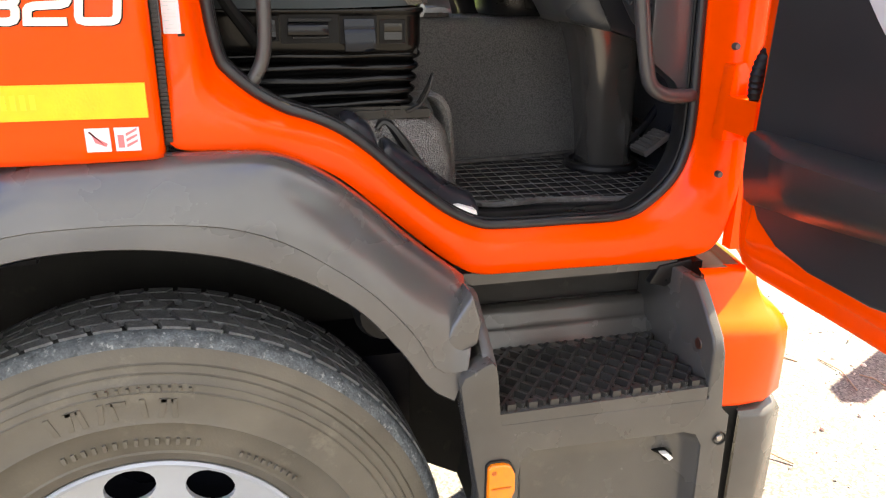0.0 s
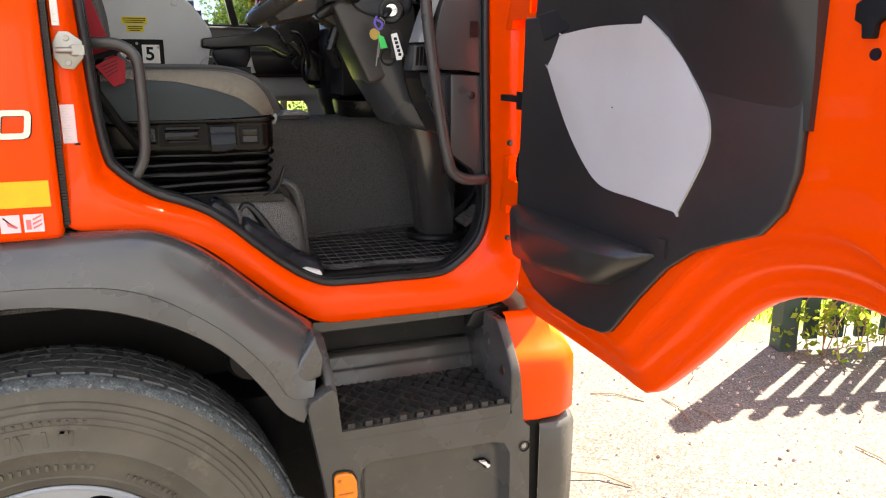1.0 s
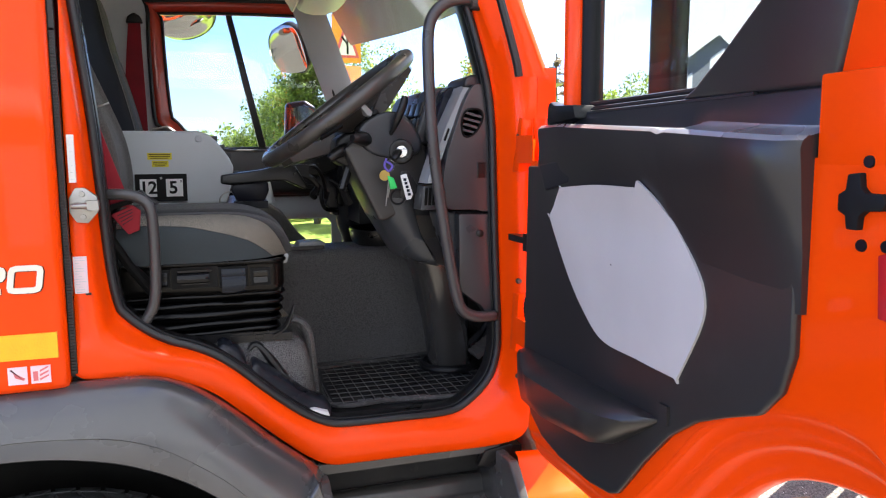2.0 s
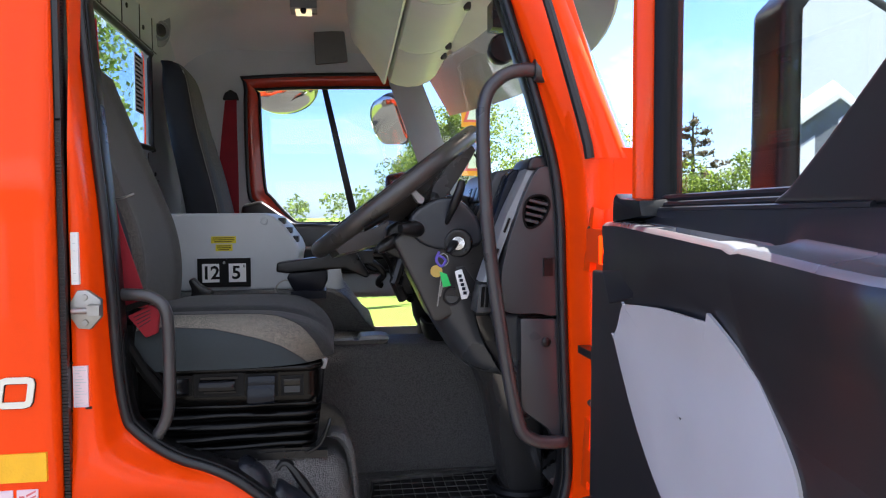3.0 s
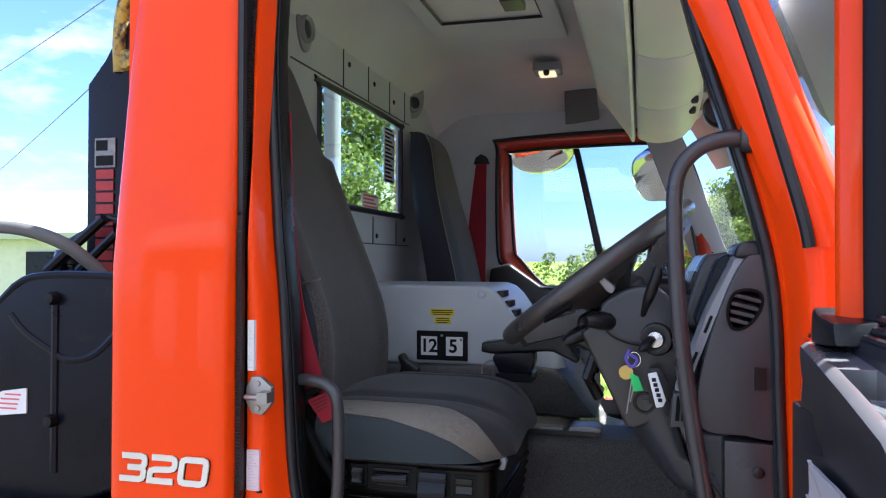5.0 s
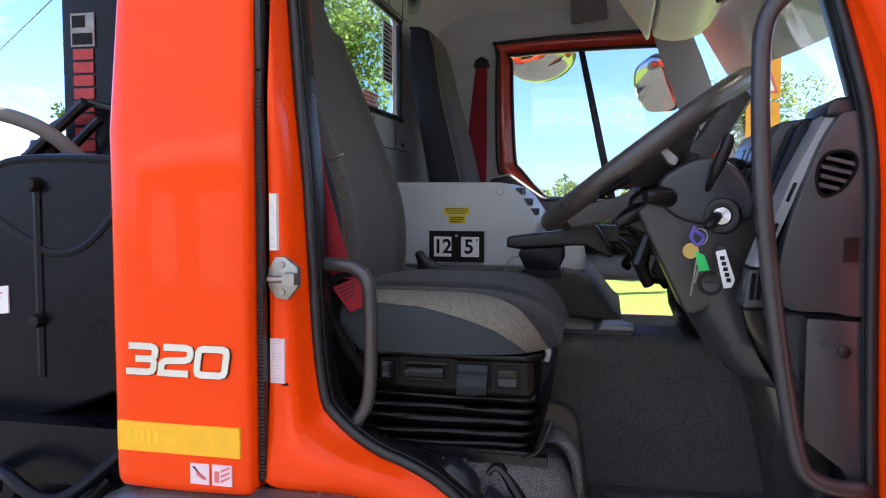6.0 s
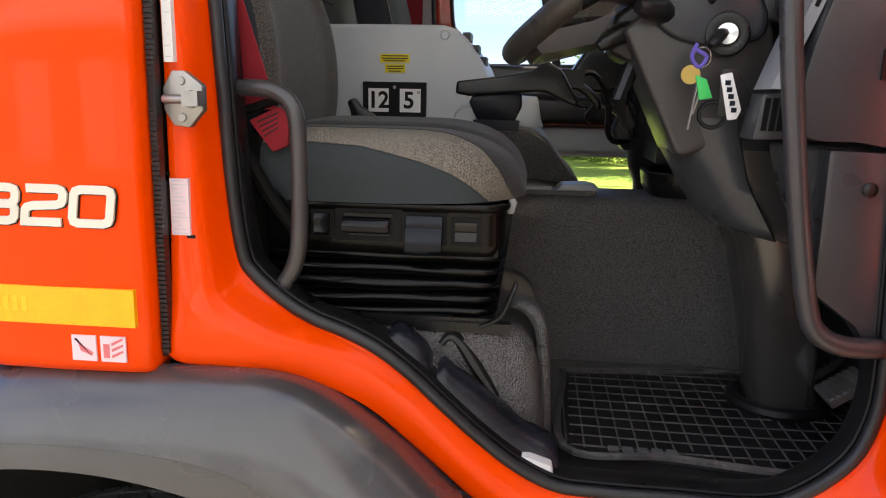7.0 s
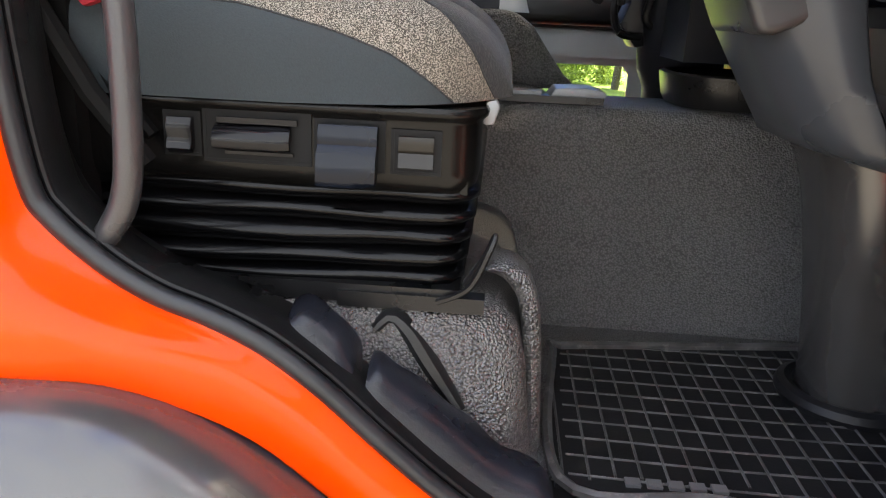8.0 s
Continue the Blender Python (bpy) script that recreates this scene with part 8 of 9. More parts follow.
loft(bm, [[Vector((x, y, z)) for x, z in ((0.70, 2.60), (0.755, 2.515), (0.80, 2.495), (ws_x(2.48, y) - 0.030, 2.478), (ws_x(2.48, y) - 0.012, 2.490), (ws_x(2.60, y) + 0.02, 2.70), (0.62, 2.72))] for y in np.linspace(0.10, 2.10, 24)], caps=True)
part("windscreen_header", bm, SHELF_PL, truck, "pale lining above the windscreen", 40)
# rear window notice
notice = thing("window_notice", (-0.34, 1.44, 2.3), "white notice stuck inside the rear window", "notice")
for y0, y1, z0, z1, n in ((1.42, 1.535, 2.20, 2.405, 14), (1.20, 1.36, 2.09, 2.14, 4)):
    bm = B()
    bx(bm, -0.3445, -0.3435, y0, y1, z0, z1)
    sh_p = part("notice_sheet", bm, WHITE, notice)
    bm = B()
    for q in range(n):
        z = z0 + (z1 - z0) * (q + 0.5) / n
        bx(bm, -0.3432, -0.3426, y0 + 0.008, y1 - 0.008 - 0.02 * (q % 3), z - 0.0035, z + 0.0035)
    part("notice_print", bm, INK if n > 5 else RED_INK, sh_p)


# ================= hook-lift gear behind the cab =================
tank = thing("hydraulic_tank", (-0.9, 0.3, 1.3), "black steel hydraulic tank behind the cab", "tank")
bm = B()
prism(bm, [(-1.25, 1.36), (-1.25, 1.70), (-0.93, 1.80), (-0.80, 1.878), (-0.50, 1.878), (-0.50, 1.42), (-0.62, 1.37), (-0.85, 1.30)], "y", 0.26, 0.75, 0.012, 3)
part("tank_body", bm, BLACK_STEEL, tank, "", 50)
bm = B()
tube(bm, catmull([(-1.2, 0.26, 1.69), (-0.93, 0.266, 1.79), (-0.80, 0.266, 1.868), (-0.5, 0.266, 1.868)], 30), 0.010, 8)
tube(bm, [(-0.735, 0.2645, 1.83), (-0.735, 0.2645, 1.42)], 0.012, 8)
tube(bm, catmull([(-0.86, 0.2645, 1.78), (-0.82, 0.2645, 1.74), (-0.75, 0.2645, 1.70), (-0.70, 0.2645, 1.68), (-0.62, 0.2645, 1.70), (-0.52, 0.2645, 1.80)], 24), 0.010, 8)
pieces("tank_rib", bm, BLACK_STEEL, tank, "pressed stiffening ribs")
bm = B()
for x, z in ((-0.735, 1.82), (-0.735, 1.54)):
    lathe(bm, [(0.0, -0.022), (0.012, -0.021), (0.015, -0.012), (0.016, 0.0)], (x, 0.258, z), "y", 12)
pieces("tank_bolt", bm, RUBBER, tank)
bm = B()
lathe(bm, [(0.0, 0.055), (0.04, 0.05), (0.045, 0.03), (0.045, 0.012), (0.03, 0.01), (0.03, 0.0)], (-0.955, 0.56, 1.885), "z", 20)
bx(bm, -0.985, -0.925, 0.53, 0.59, 1.70, 1.89, 0.01)
part("filler_cap", bm, BLACK, tank, "black filler cap on its neck")
bm = B()
prism(bm, [(-0.96, 1.535), (-0.93, 1.56), (-0.905, 1.58), (-0.88, 1.60), (-0.81, 1.61), (-0.81, 1.552)], "y", 0.2555, 0.2595)
lab = part("torn_label", bm, WHITE, tank, "torn white label")
bm = B()
for q in range(4):
    bx(bm, -0.87 - 0.012 * q, -0.825 - 0.004 * q, 0.2545, 0.2560, 1.592 - q * 0.011, 1.596 - q * 0.011)
part("label_print", bm, RED_INK, lab)
bm = B()
bx(bm, -1.3, -0.42, 0.20, 0.75, 1.22, 1.34, 0.015)
bx(bm, -1.1, -0.42, 0.35, 0.60, 1.05, 1.30, 0.02)
tube(bm, catmull([(-0.50, 0.2, 1.30), (-0.60, 0.12, 1.22), (-0.75, 0.15, 1.26), (-0.9, 0.3, 1.15)], 20), 0.014, 8)
part("subframe", bm, BLACK_STEEL, tank, "black steel subframe", 50)
bm = B()
for x, y0 in ((-0.55, 0.10), (-0.62, 0.18)):
    tube(bm, catmull([(x + 0.1, y0, 1.25), (x, y0 - 0.02, 1.16), (x - 0.15, y0 + 0.05, 1.12), (x - 0.3, y0 + 0.2, 1.10)], 20), 0.016, 8)
solo("brake_hose", bm, RUBBER, "black hoses looping under the tank", "hose")
arm_h = thing("hook_arm", (-0.75, 0.62, 1.3), "black hook-lift arm standing behind the cab", "lift arm")
bm = B()
prism(bm, [(-0.90, 1.30), (-0.90, 2.39), (-0.845, 2.455), (-0.80, 2.53), (-0.76, 2.56), (-0.70, 2.58), (-0.68, 2.50), (-0.67, 1.30)], "y", 0.55, 0.75, 0.010, 2)
part("arm_beam", bm, BLACK_STEEL, arm_h, "", 50)
bm = B()
for k in range(9):
    z = 2.142 - k * 0.0315
    bx(bm, -0.866, -0.811, 0.546, 0.5495, z - 0.013, z + 0.012, 0.001)
pieces("arm_mark", bm, mat("faded_red_paint", (0.36, 0.028, 0.030), 0.6, var=0.25, scale=30), arm_h, "red maker's mark as plain bars")
bm = B()
bx(bm, -0.871, -0.806, 0.546, 0.5495, 2.160, 2.240)
sq = part("arm_sticker", bm, mat("grubby_sticker", (0.22, 0.22, 0.22), 0.5, var=0.3, scale=40, stain=(0.05, 0.05, 0.05), stain_at=0.55), arm_h, "square black and white sticker")
bm = B()
bx(bm, -0.866, -0.811, 0.5445, 0.547, 2.165, 2.192)
bx(bm, -0.866, -0.830, 0.5445, 0.547, 2.206, 2.234)
pieces("sticker_print", bm, INK, sq)
bm = B()
tube(bm, catmull([(-0.80, 0.56, 2.42), (-0.795, 0.55, 2.52), (-0.775, 0.55, 2.62), (-0.74, 0.56, 2.60)], 16), 0.02, 10)
lathe(bm, [(0.0, -0.012), (0.025, -0.011), (0.03, 0.0)], (-0.775, 0.55, 2.45), "y", 16)
part("arm_lamp", bm, mat("chipped_yellow_paint", (0.45, 0.30, 0.03), 0.5, var=0.2, scale=20, stain=(0.03, 0.027, 0.022), stain_at=0.47), arm_h, "small yellow fitting at the top")
bm = B()
tube(bm, catmull([(-0.76, 0.45, 1.87), (-0.84, 0.40, 1.95), (-0.98, 0.38, 1.99), (-1.15, 0.38, 1.98), (-1.4, 0.40, 1.92)], 30), 0.017, 10)
solo("hydraulic_hose", bm, mat("grey_hose", (0.11, 0.108, 0.10), 0.6, bump=0.4, bump_scale=180), "grey hydraulic hose arching over the tank", "hose")
bm = B()
tube(bm, [(-0.98, 0.50, 1.88), (-0.80, 0.50, 2.02)], 0.014, 8)
tube(bm, [(-0.96, 0.52, 1.88), (-0.92, 0.52, 1.96), (-0.80, 0.52, 2.02), (-0.72, 0.52, 2.00), (-0.72, 0.52, 1.88)], 0.010, 8)
tube(bm, [(-0.88, 0.50, 1.88), (-0.76, 0.50, 1.98)], 0.012, 8)
solo("tank_bracket", bm, BLACK, "black brackets and levers above the tank", "bracket")
bm = B()
bx(bm, -4.5, -0.5, 0.72, 1.48, 0.86, 1.12, 0.02)
bx(bm, -4.5, -1.6, 0.8, 1.0, 1.12, 1.35, 0.02)
solo("lift_frame", bm, BLACK_STEEL, "black lift frame along the chassis", "frame")

# ================= fence =================
fence = thing("picket_fence", (4.2, 1.2, 0.1), "low dark green slatted fence at the yard edge", "fence")
FA, FB = Vector((3.18, 1.46)), Vector((6.9, 0.62))
fd = (FB - FA).normalized()
fn = Vector((-fd.y, fd.x))
fence_rot = math.atan2(fd.y, fd.x)


def on_fence(bm, s0, s1, d0, d1, z0, z1, r=0.003):
    bx(bm, s0, s1, d0, d1, z0, z1, r)
    return spin_bm(bm, Matrix.Translation((FA.x, FA.y, 0)) @ Matrix.Rotation(fence_rot, 4, "Z"))


for s in (0.05, 1.95, 3.85):
    part("post", on_fence(B(), s - 0.05, s + 0.05, -0.05, 0.05, 0.02, 1.72, 0.006), GREEN_PAINT, fence)
for z in (0.38, 1.36):
    part("rail", on_fence(B(), 0.0, 3.95, 0.0, 0.04, z, z + 0.09), GREEN_PAINT, fence)
sl = B()
prism(sl, [(-0.04, 0.0), (-0.04, 1.42), (0.0, 1.47), (0.04, 1.42), (0.04, 0.0)], "y", -0.022, 0.0, 0.002)
slat_me = mesh_of("slat", sl, GREEN_PAINT)
for i in range(24):
    s = 0.20 + i * 0.155
    if abs(s - 1.95) < 0.08:
        continue
    o = new("slat", slat_me)
    o.parent = fence
    o.matrix_parent_inverse = fence.matrix_basis.inverted()
    o.matrix_basis = Matrix.Translation((FA.x, FA.y, 0)) @ Matrix.Rotation(fence_rot, 4, "Z") @ pose(s, -0.001, 0.16, 0, (i * 37 % 7 - 3) * 0.3, 0)


# ================= plants =================
def leaf_mat(name, a, b):
    m = bpy.data.materials.new(name)
    m.use_nodes = True
    n, l = m.node_tree.nodes, m.node_tree.links
    bs = n["Principled BSDF"]
    g, r = n.new("ShaderNodeNewGeometry"), n.new("ShaderNodeValToRGB")
    r.color_ramp.elements[0].color, r.color_ramp.elements[1].color = (*a, 1), (*b, 1)
    l.new(g.outputs["Random Per Island"], r.inputs["Fac"])
    l.new(r.outputs["Color"], bs.inputs["Base Color"])
    bs.inputs["Roughness"].default_value = 0.55
    tr, mx, out = n.new("ShaderNodeBsdfTranslucent"), n.new("ShaderNodeMixShader"), n["Material Output"]
    l.new(r.outputs["Color"], tr.inputs["Color"])
    mx.inputs["Fac"].default_value = 0.6
    l.new(bs.outputs["BSDF"], mx.inputs[1])
    l.new(tr.outputs["BSDF"], mx.inputs[2])
    l.new(mx.outputs["Shader"], out.inputs["Surface"])
    return m


LEAF = leaf_mat("hedge_leaf", (0.075, 0.12, 0.020), (0.32, 0.39, 0.075))
LEAF_TREE = leaf_mat("tree_leaf", (0.10, 0.16, 0.03), (0.30, 0.38, 0.09))
LEAF_CON = leaf_mat("conifer_needle", (0.075, 0.055, 0.040), (0.16, 0.13, 0.075))
GRASS = leaf_mat("grass_blade", (0.17, 0.25, 0.02), (0.42, 0.50, 0.06))
BARK = mat("bark", (0.10, 0.08, 0.06), 0.9, var=0.3, scale=9, bump=0.8, bump_scale=40)


def leaves(rng, centres, sizes, per, size, stretch=1.6, hollow=0.55):
    """Small leaf quads in clumps."""
    v, f = [], []
    for c, s in zip(centres, sizes):
        d = rng.normal(size=(per, 3))
        d /= np.linalg.norm(d, axis=1)[:, None]
        d *= (hollow + (1 - hollow) * rng.random((per, 1))) * s
        p = c + d
        a = rng.normal(size=(per, 3))
        a /= np.linalg.norm(a, axis=1)[:, None]
        b = np.cross(a, rng.normal(size=(per, 3)))
        b /= np.linalg.norm(b, axis=1)[:, None]
        k = size * (0.6 + 0.8 * rng.random((per, 1)))
        base = len(v)
        quad = np.stack([p - a * k * stretch, p - b * k, p + a * k * stretch, p + b * k], 1).reshape(-1, 3)
        v.extend(quad.tolist())
        f.extend([(base + 4 * i, base + 4 * i + 1, base + 4 * i + 2, base + 4 * i + 3) for i in range(per)])
    return v, f


def leaf_object(name, v, f, material, parent=None):
    me = bpy.data.meshes.new(name)
    me.from_pydata(v, [], f)
    me.materials.append(material)
    ob = new(name, me)
    if parent is not None:
        ob.parent = parent
        ob.matrix_parent_inverse = parent.matrix_basis.inverted()
    return ob


def hedge():
    rng = np.random.default_rng(5)
    path = [((16, 4), 3.6), ((11.5, 9.5), 3.7), ((8, 13), 3.9), ((5, 16), 4.3), ((3.2, 18), 4.6), ((1.4, 22), 3.0), ((-2, 27), 2.5), ((-12, 30), 2.4), ((-28, 30), 2.8)]
    groups = [([], [], 90, 0.045), ([], [], 400, 0.021)]
    for k, ((a, ha), (b, hb)) in enumerate(zip(path, path[1:])):
        a, b = np.array(a, float), np.array(b, float)
        near = k < 5
        n = int(np.linalg.norm(b - a) * (26 if near else 7))
        for i in range(n):
            t = (i + rng.random()) / n
            q = a + (b - a) * t
            h = (ha + (hb - ha) * t) * (0.80 + 0.32 * noise.noise(Vector((q[0] * 0.55, q[1] * 0.55, 1))) + 0.12 + 0.10 * noise.noise(Vector((q[0] * 2.1, q[1] * 2.1, 4))))
            r = rng.random()
            z = 0.12 + (h - 0.3) * r ** 1.05
            w = 1.0 * (1 - 0.5 * r)
            groups[near][0].append(np.array((q[0] + rng.normal() * w * 0.6, q[1] + rng.normal() * w * 0.6, z)))
            groups[near][1].append(0.26 + 0.28 * rng.random())
    v, f = [], []
    for cs, ss, per, size in groups:
        v2, f2 = leaves(rng, cs, ss, per, size)
        k = len(v)
        v.extend(v2)
        f.extend([tuple(i + k for i in q) for q in f2])
    ob = leaf_object("hedge", v, f, LEAF)
    tagged(ob, "tall leafy green hedge beyond the yard", "hedge", kind="stuff")


hedge()


def tree(name, x, y, h, spread, seed, label, density=1.0, leaf=0.05, per=80):
    rng = np.random.default_rng(seed)
    t = thing(name, (x, y, 0), label, "tree", group="trees round the yard")
    bm = B()
    tp = [Vector((x + rng.normal() * 0.05 * i, y + rng.normal() * 0.05 * i, h * 0.16 * i)) for i in range(6)]
    tube(bm, catmull(tp, 16), list(np.linspace(0.13, 0.03, 16) * h / 6), 8)
    cs, ss = [], []
    limbs = B()
    for i in range(16):
        z = h * (0.28 + 0.6 * i / 16)
        a = rng.random() * 2 * math.pi
        ln = spread * (0.55 + 0.5 * rng.random()) * (1.1 - 0.75 * i / 16)
        p0 = Vector((x, y, z))
        p1 = p0 + Vector((math.cos(a) * ln * 0.5, math.sin(a) * ln * 0.5, ln * 0.25))
        p2 = p0 + Vector((math.cos(a) * ln, math.sin(a) * ln, ln * 0.40))
        tube(limbs, catmull([p0, p1, p2], 8), list(np.linspace(0.05, 0.012, 8) * h / 6), 6)
        for q in range(int(7 * density)):
            s = 0.35 + 0.65 * rng.random()
            c = p0.lerp(p2, s) + Vector(rng.normal(size=3) * 0.25 * spread * 0.5)
            cs.append(np.array(c))
            ss.append((0.18 + 0.22 * rng.random()) * spread * 0.6)
    part("trunk", bm, BARK, t)
    part("limbs", limbs, BARK, t)
    v, f = leaves(rng, cs, ss, per, leaf, 1.6, 0.3)
    leaf_object("crown", v, f, LEAF_TREE, t)


tree("tree", -3.2, 7.6, 6.2, 1.9, 11, "leafy young tree seen through the rear window", 1.2, 0.020, 240)
tree("tree", -5.2, 9.5, 6.8, 2.2, 12, "leafy tree with bright green crown behind the yard", 1.1, 0.024, 220)
tree("tree", 3.0, 17.2, 4.5, 1.3, 13, "small leafy tree rising above the hedge", 1.0, 0.026, 220)


def conifer(x, y, h, seed):
    rng = np.random.default_rng(seed)
    t = thing("conifer", (x, y, 0), "thin straggling dark conifer standing above the hedge", "tree", group="trees round the yard")
    bm = B()
    tube(bm, [Vector((x, y, h * i / 9)) for i in range(10)], list(np.linspace(0.12, 0.012, 10)), 8)
    part("trunk", bm, BARK, t)
    cs, ss = [], []
    limbs = B()
    for i in range(30):
        f = i / 30
        z = h * (0.30 + 0.68 * f)
        a = i * 2.4
        ln = (1 - f) * h * 0.42 * (0.7 + 0.6 * rng.random()) + 0.12
        p1 = Vector((x + math.cos(a) * ln, y + math.sin(a) * ln, z + 0.10 * ln))
        tube(limbs, [Vector((x, y, z)), Vector((x + math.cos(a) * ln * 0.6, y + math.sin(a) * ln * 0.6, z - 0.02)), p1], [0.02, 0.012, 0.005], 5)
        for q in range(5):
            s = 0.35 + 0.65 * rng.random()
            cs.append(np.array(Vector((x, y, z)).lerp(p1, s)))
            ss.append(0.07 + 0.06 * rng.random())
    part("limbs", limbs, BARK, t)
    v, f = leaves(rng, cs, ss, 13, 0.022, 2.2, 0.1)
    leaf_object("crown", v, f, LEAF_CON, t)


conifer(7.9, 13.9, 4.0, 21)


def grass(name, boxes, n, h, seed, label):
    rng = np.random.default_rng(seed)
    v, f = [], []
    for (x0, x1, y0, y1), share in boxes:
        for i in range(int(n * share)):
            x, y = x0 + (x1 - x0) * rng.random(), y0 + (y1 - y0) * rng.random()
            if noise.noise(Vector((x * 1.5, y * 1.5, 2))) < -0.15:
                continue
            a, l, w = rng.random() * 6.3, h * (0.4 + 0.9 * rng.random()), 0.004 + 0.004 * rng.random()
            z = ground_height(x, y)
            lean = Vector((rng.normal(), rng.normal(), 0)) * l * 0.35
            b = len(v)
            c, s = math.cos(a) * w, math.sin(a) * w
            v += [(x - c, y - s, z - 0.01), (x + c, y + s, z - 0.01), (x + c * 0.6 + lean.x * 0.5, y + s * 0.6 + lean.y * 0.5, z + l * 0.6), (x + lean.x, y + lean.y, z + l), (x - c * 0.6 + lean.x * 0.5, y - s * 0.6 + lean.y * 0.5, z + l * 0.6)]
            f.append((b, b + 1, b + 2, b + 3, b + 4))
    tagged(leaf_object(name, v, f, GRASS), label, "grass", kind="stuff")


grass("grass", [((3.1, 7.0, 1.65, 4.5), 0.75), ((-4, 6.0, 7.0, 10.0), 0.25)], 16000, 0.12, 8, "rough sunlit grass behind the fence")
# weeds and dead stalks at the fence foot
rng = np.random.default_rng(4)
cs, ss, st = [], [], B()
for i in range(46):
    s = rng.random() * 3.0 + 0.0
    q = FA + fd * s - fn * (0.02 + 0.22 * rng.random())
    hgt = 0.05 + 0.20 * rng.random()
    cs.append(np.array((q.x, q.y, ground_height(q.x, q.y) + hgt)))
    ss.append(0.05 + 0.05 * rng.random())
    tube(st, [(q.x, q.y, 0.09), (q.x + 0.03 * rng.normal(), q.y + 0.03 * rng.normal(), 0.09 + hgt), (q.x + 0.08 * rng.normal(), q.y + 0.08 * rng.normal(), 0.10 + hgt * 1.5)], 0.0035, 5)
weeds = thing("weeds", (4, 1.2, 0.1), "straggling weeds and dry stalks at the fence foot", "weeds", kind="stuff")
part("stalks", st, mat("dry_stalk", (0.26, 0.18, 0.10), 0.9, var=0.2), weeds)
v, f = leaves(rng, cs, ss, 24, 0.013, 1.5, 0.2)
leaf_object("leaf_tufts", v, f, GRASS, weeds)
# loose stones and twigs on the gravel
rng = np.random.default_rng(9)
st = B()
for i in range(1500):
    x, y = 1.0 + 3.4 * rng.random(), -0.6 + 2.9 * rng.random()
    r = 0.003 + 0.008 * rng.random() ** 3
    z = ground_height(x, y) + 0.012 * noise.noise(Vector((x * 2.3, y * 2.3, 0)))
    g = bmesh.ops.create_icosphere(st, subdivisions=1, radius=r, matrix=Matrix.Translation((x, y, z + r * 0.2)) @ Euler((rng.random() * 3, rng.random() * 3, 0)).to_matrix().to_4x4() @ Matrix.Diagonal((1.3, 1.0, 0.7, 1)))
ob = solo("gravel", st, mat("loose_stone", (0.44, 0.41, 0.36), 0.9, var=0.4, scale=60), "loose pale stones scattered on the yard", "gravel", kind="stuff")
bm = B()
for i in range(14):
    x, y, a = 1.2 + 2.0 * rng.random(), 0.1 + 1.2 * rng.random(), rng.random() * 3.1
    z = ground_height(x, y) + 0.008
    l = 0.05 + 0.10 * rng.random()
    tube(bm, [(x, y, z), (x + l * math.cos(a), y + l * math.sin(a), z + 0.004), (x + 1.8 * l * math.cos(a + 0.2), y + 1.8 * l * math.sin(a + 0.2), z)], 0.003, 5)
solo("twigs", bm, mat("twig", (0.22, 0.16, 0.10), 0.9), "dry twigs lying on the gravel", "twigs", kind="stuff")

# ================= distance =================
shed = thing("shed", (-9, 13, 0), "long low shed with a pale green-grey roof", "shed")
bm = B()
bx(bm, -22, -6.0, 14, 20, 0, 2.6)
part("shed_wall", bm, LIGHT_GREY, shed)
bm = B()
prism(bm, [(13.6, 2.55), (17, 3.9), (20.4, 2.55), (20.4, 2.4), (13.6, 2.4)], "x", -22.3, -5.7)
part("shed_roof", bm, mat("pale_roof", (0.36, 0.40, 0.36), 0.7, var=0.08, scale=2), shed, "pale sheet roof")
for i in range(5):
    bm = B()
    bx(bm, -20 + i * 3, -18.6 + i * 3, 13.95, 14.0, 1.0, 2.1)
    part("shed_window", bm, NAVY, shed)
car = thing("parked_van", (-4.6, 9.0, 0.1), "white van parked beyond the truck", "van")
bm = B()
prism(bm, [(-6.6, 0.5), (-6.6, 2.0), (-6.3, 2.15), (-4.2, 2.15), (-3.6, 1.55), (-2.9, 1.35), (-2.8, 0.5)], "y", 9.6, 11.2, 0.08, 3)
part("van_body", bm, WHITE, car, "", 50)
bm = B()
prism(bm, [(-4.15, 1.55), (-4.15, 2.0), (-3.95, 2.0), (-3.6, 1.55)], "y", 9.585, 9.6)
part("van_window", bm, NAVY, car)
for x in (-5.9, -3.5):
    bm = B()
    lathe(bm, [(0.0, 0.0), (0.2, 0.0), (0.22, -0.02), (0.33, -0.02), (0.36, 0.03), (0.36, 0.2)], (x, 9.58, 0.45), "y", 24)
    part("wheel", bm, RUBBER, car)
yard = thing("workshop", (0, -16, 0), "long grey clad workshop across the yard", "building")
bm = B()
bx(bm, -14, 12, -22, -15, 0, 3.6)
part("workshop_wall", bm, DARK_GREY, yard)
bm = B()
prism(bm, [(-22.3, 3.5), (-18.5, 4.6), (-14.7, 3.5), (-14.7, 3.75), (-18.5, 4.9), (-22.3, 3.75)], "x", -14.3, 12.3)
part("workshop_roof", bm, LIGHT_GREY, yard, "pale sheet roof")
for i in range(5):
    bm = B()
    bx(bm, -12 + i * 5, -9.2 + i * 5, -15.03, -14.98, 0.05, 2.8)
    part("workshop_door", bm, LIGHT_GREY, yard)
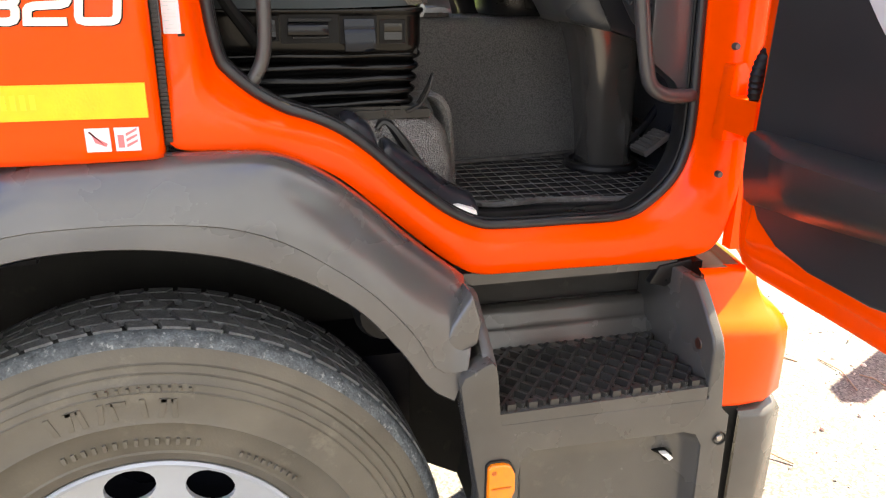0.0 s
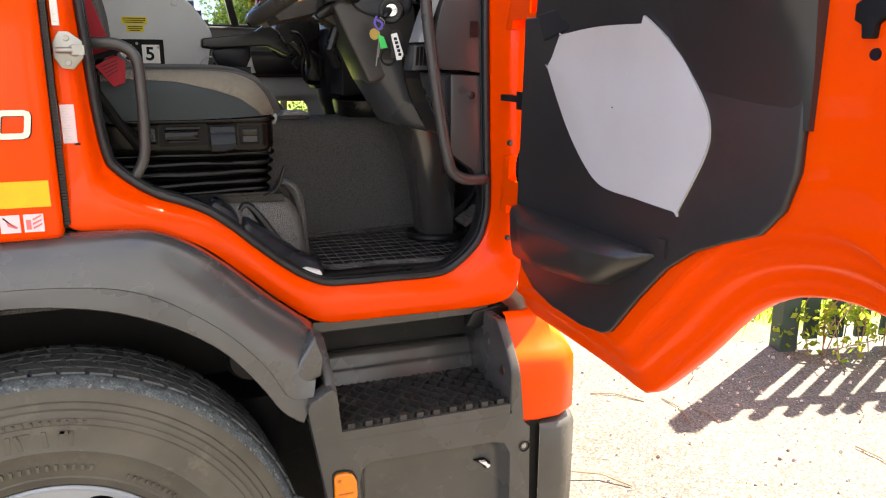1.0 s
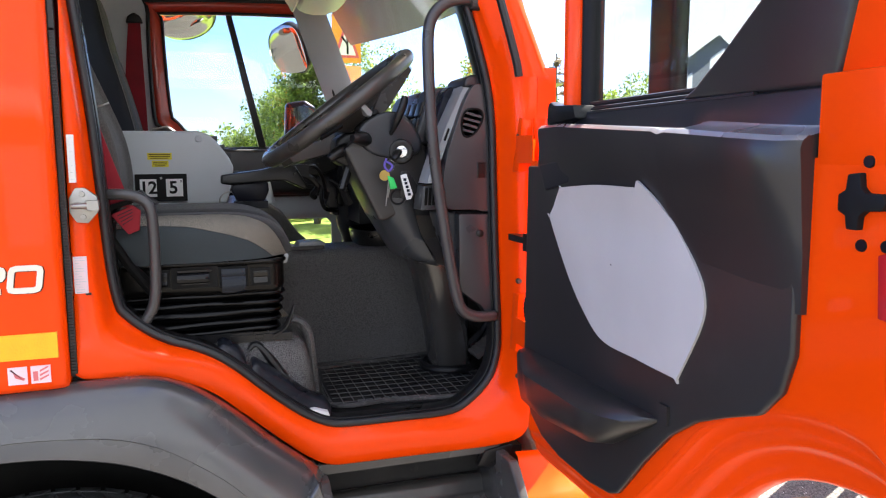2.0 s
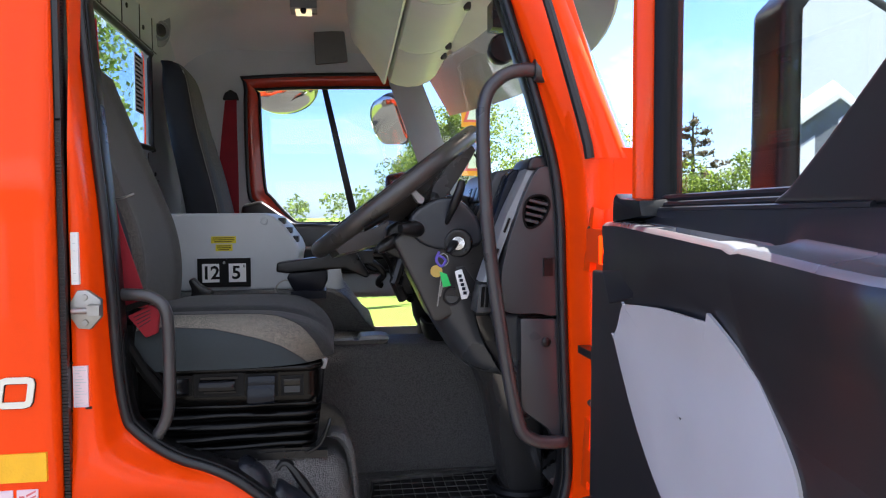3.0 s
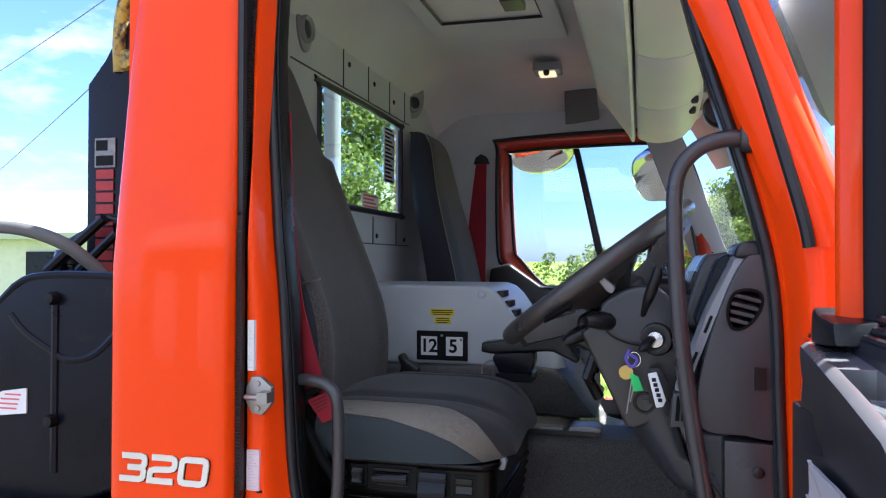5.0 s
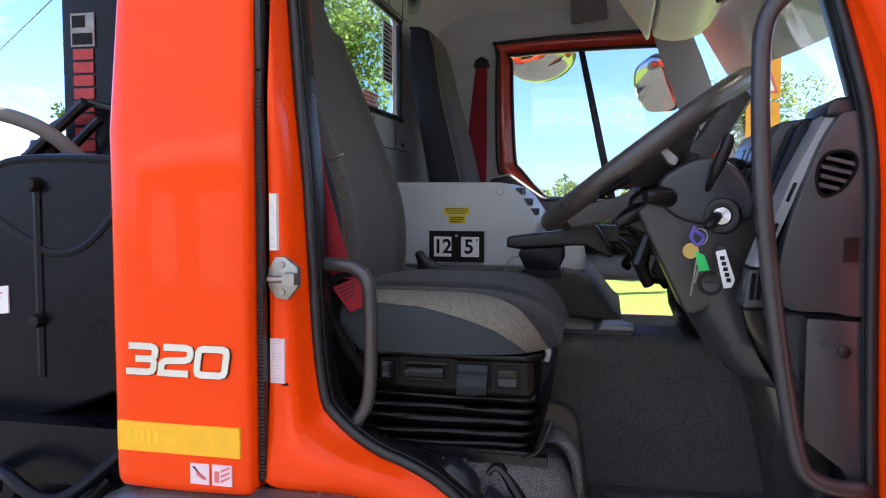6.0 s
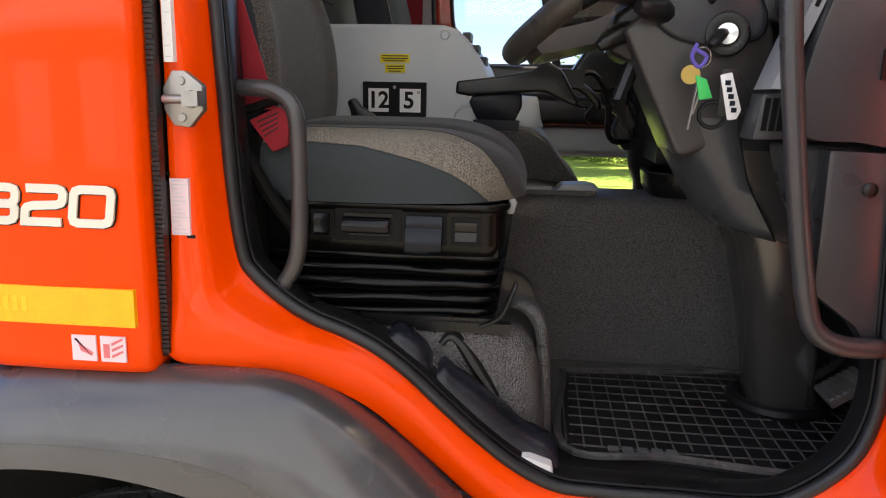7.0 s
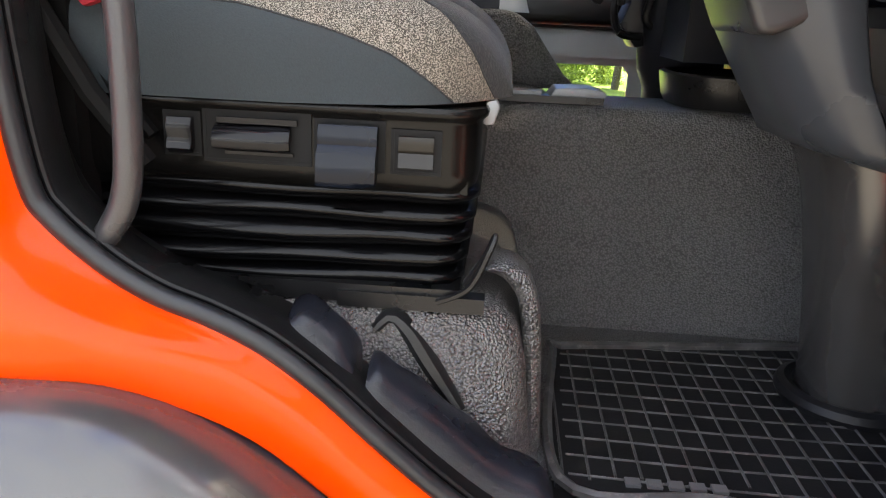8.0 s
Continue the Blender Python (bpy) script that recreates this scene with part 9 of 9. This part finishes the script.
# overhead cables and a pale post
for z, s in ((5.95, 7.22), (5.74, 2.81)):
    bm = B()
    tube(bm, [Vector((-25.4, 21.1, s)).lerp(Vector((-2.35, 5.6, z)), k / 24) - Vector((0, 0, 0.5 * k / 24 * (1 - k / 24))) + Vector((0, 0, 0.11)) for k in range(25)], 0.011, 5)
    solo("overhead_cable", bm, BLACK, "thin overhead cable crossing the sky", "cable", group="overhead cables")
bm = B()
lathe(bm, [(0.09, 0.0), (0.07, 7.7), (0.0, 7.72)], (-2.35, 5.6, 0.05), "z", 14)
solo("pale_post", bm, mat("galvanised_post", (0.27, 0.28, 0.28), 0.55, var=0.12, scale=3), "pale round steel post", "post")
# road signs on a post
board = thing("road_sign", (3.2, 14.0, 0.1), "two orange-backed triangular road signs on a grey post", "road sign")
ORANGE_BOARD = mat("orange_board", (0.80, 0.30, 0.02), 0.5, var=0.06, scale=3)
SIGN_RED, SIGN_WHITE = mat("sign_red", (0.62, 0.09, 0.11), 0.4, var=0.05), mat("sign_white", (0.74, 0.76, 0.76), 0.4, var=0.04)
for z0, z1 in ((3.66, 4.62), (2.66, 3.62)):
    bm = B()
    prism(bm, [(2.91, z0), (2.91, z1), (3.50, z1 - 0.02), (3.50, z0)], "y", 14.0, 14.02, 0.004)
    plate_o = part("board", bm, ORANGE_BOARD, board, "orange backing board")
    c, r = 3.205, 0.26
    bm = B()
    prism(bm, [(c - r, z0 + 0.10), (c, z1 - 0.10), (c + r, z0 + 0.10)], "y", 13.985, 13.999, 0.004)
    part("triangle", bm, SIGN_RED, plate_o, "red triangle border")
    bm = B()
    prism(bm, [(c - r + 0.075, z0 + 0.15), (c, z1 - 0.26), (c + r - 0.075, z0 + 0.15)], "y", 13.976, 13.984, 0.002)
    part("sign_face", bm, SIGN_WHITE, plate_o, "white sign face")
    bm = B()
    bx(bm, c - 0.005, c + 0.035, 13.970, 13.975, z0 + 0.17, z0 + 0.52)
    prism(bm, [(c - 0.005, z0 + 0.36), (c - 0.005, z0 + 0.42), (c - 0.09, z0 + 0.54), (c - 0.11, z0 + 0.50)], "y", 13.970, 13.975)
    part("sign_symbol", bm, INK, plate_o, "black side-road symbol")
bm = B()
lathe(bm, [(0.06, 0.0), (0.06, 5.6), (0.0, 5.61)], (3.13, 14.09, 0.02), "z", 14)
part("sign_post", bm, STEEL, board, "grey steel post")
bm = B()
lathe(bm, [(0.15, 0.0), (0.10, 8.6), (0.0, 8.65)], (-25.4, 21.1, 0.0), "z", 12)
solo("utility_pole", bm, BARK, "weathered wooden utility pole", "pole")
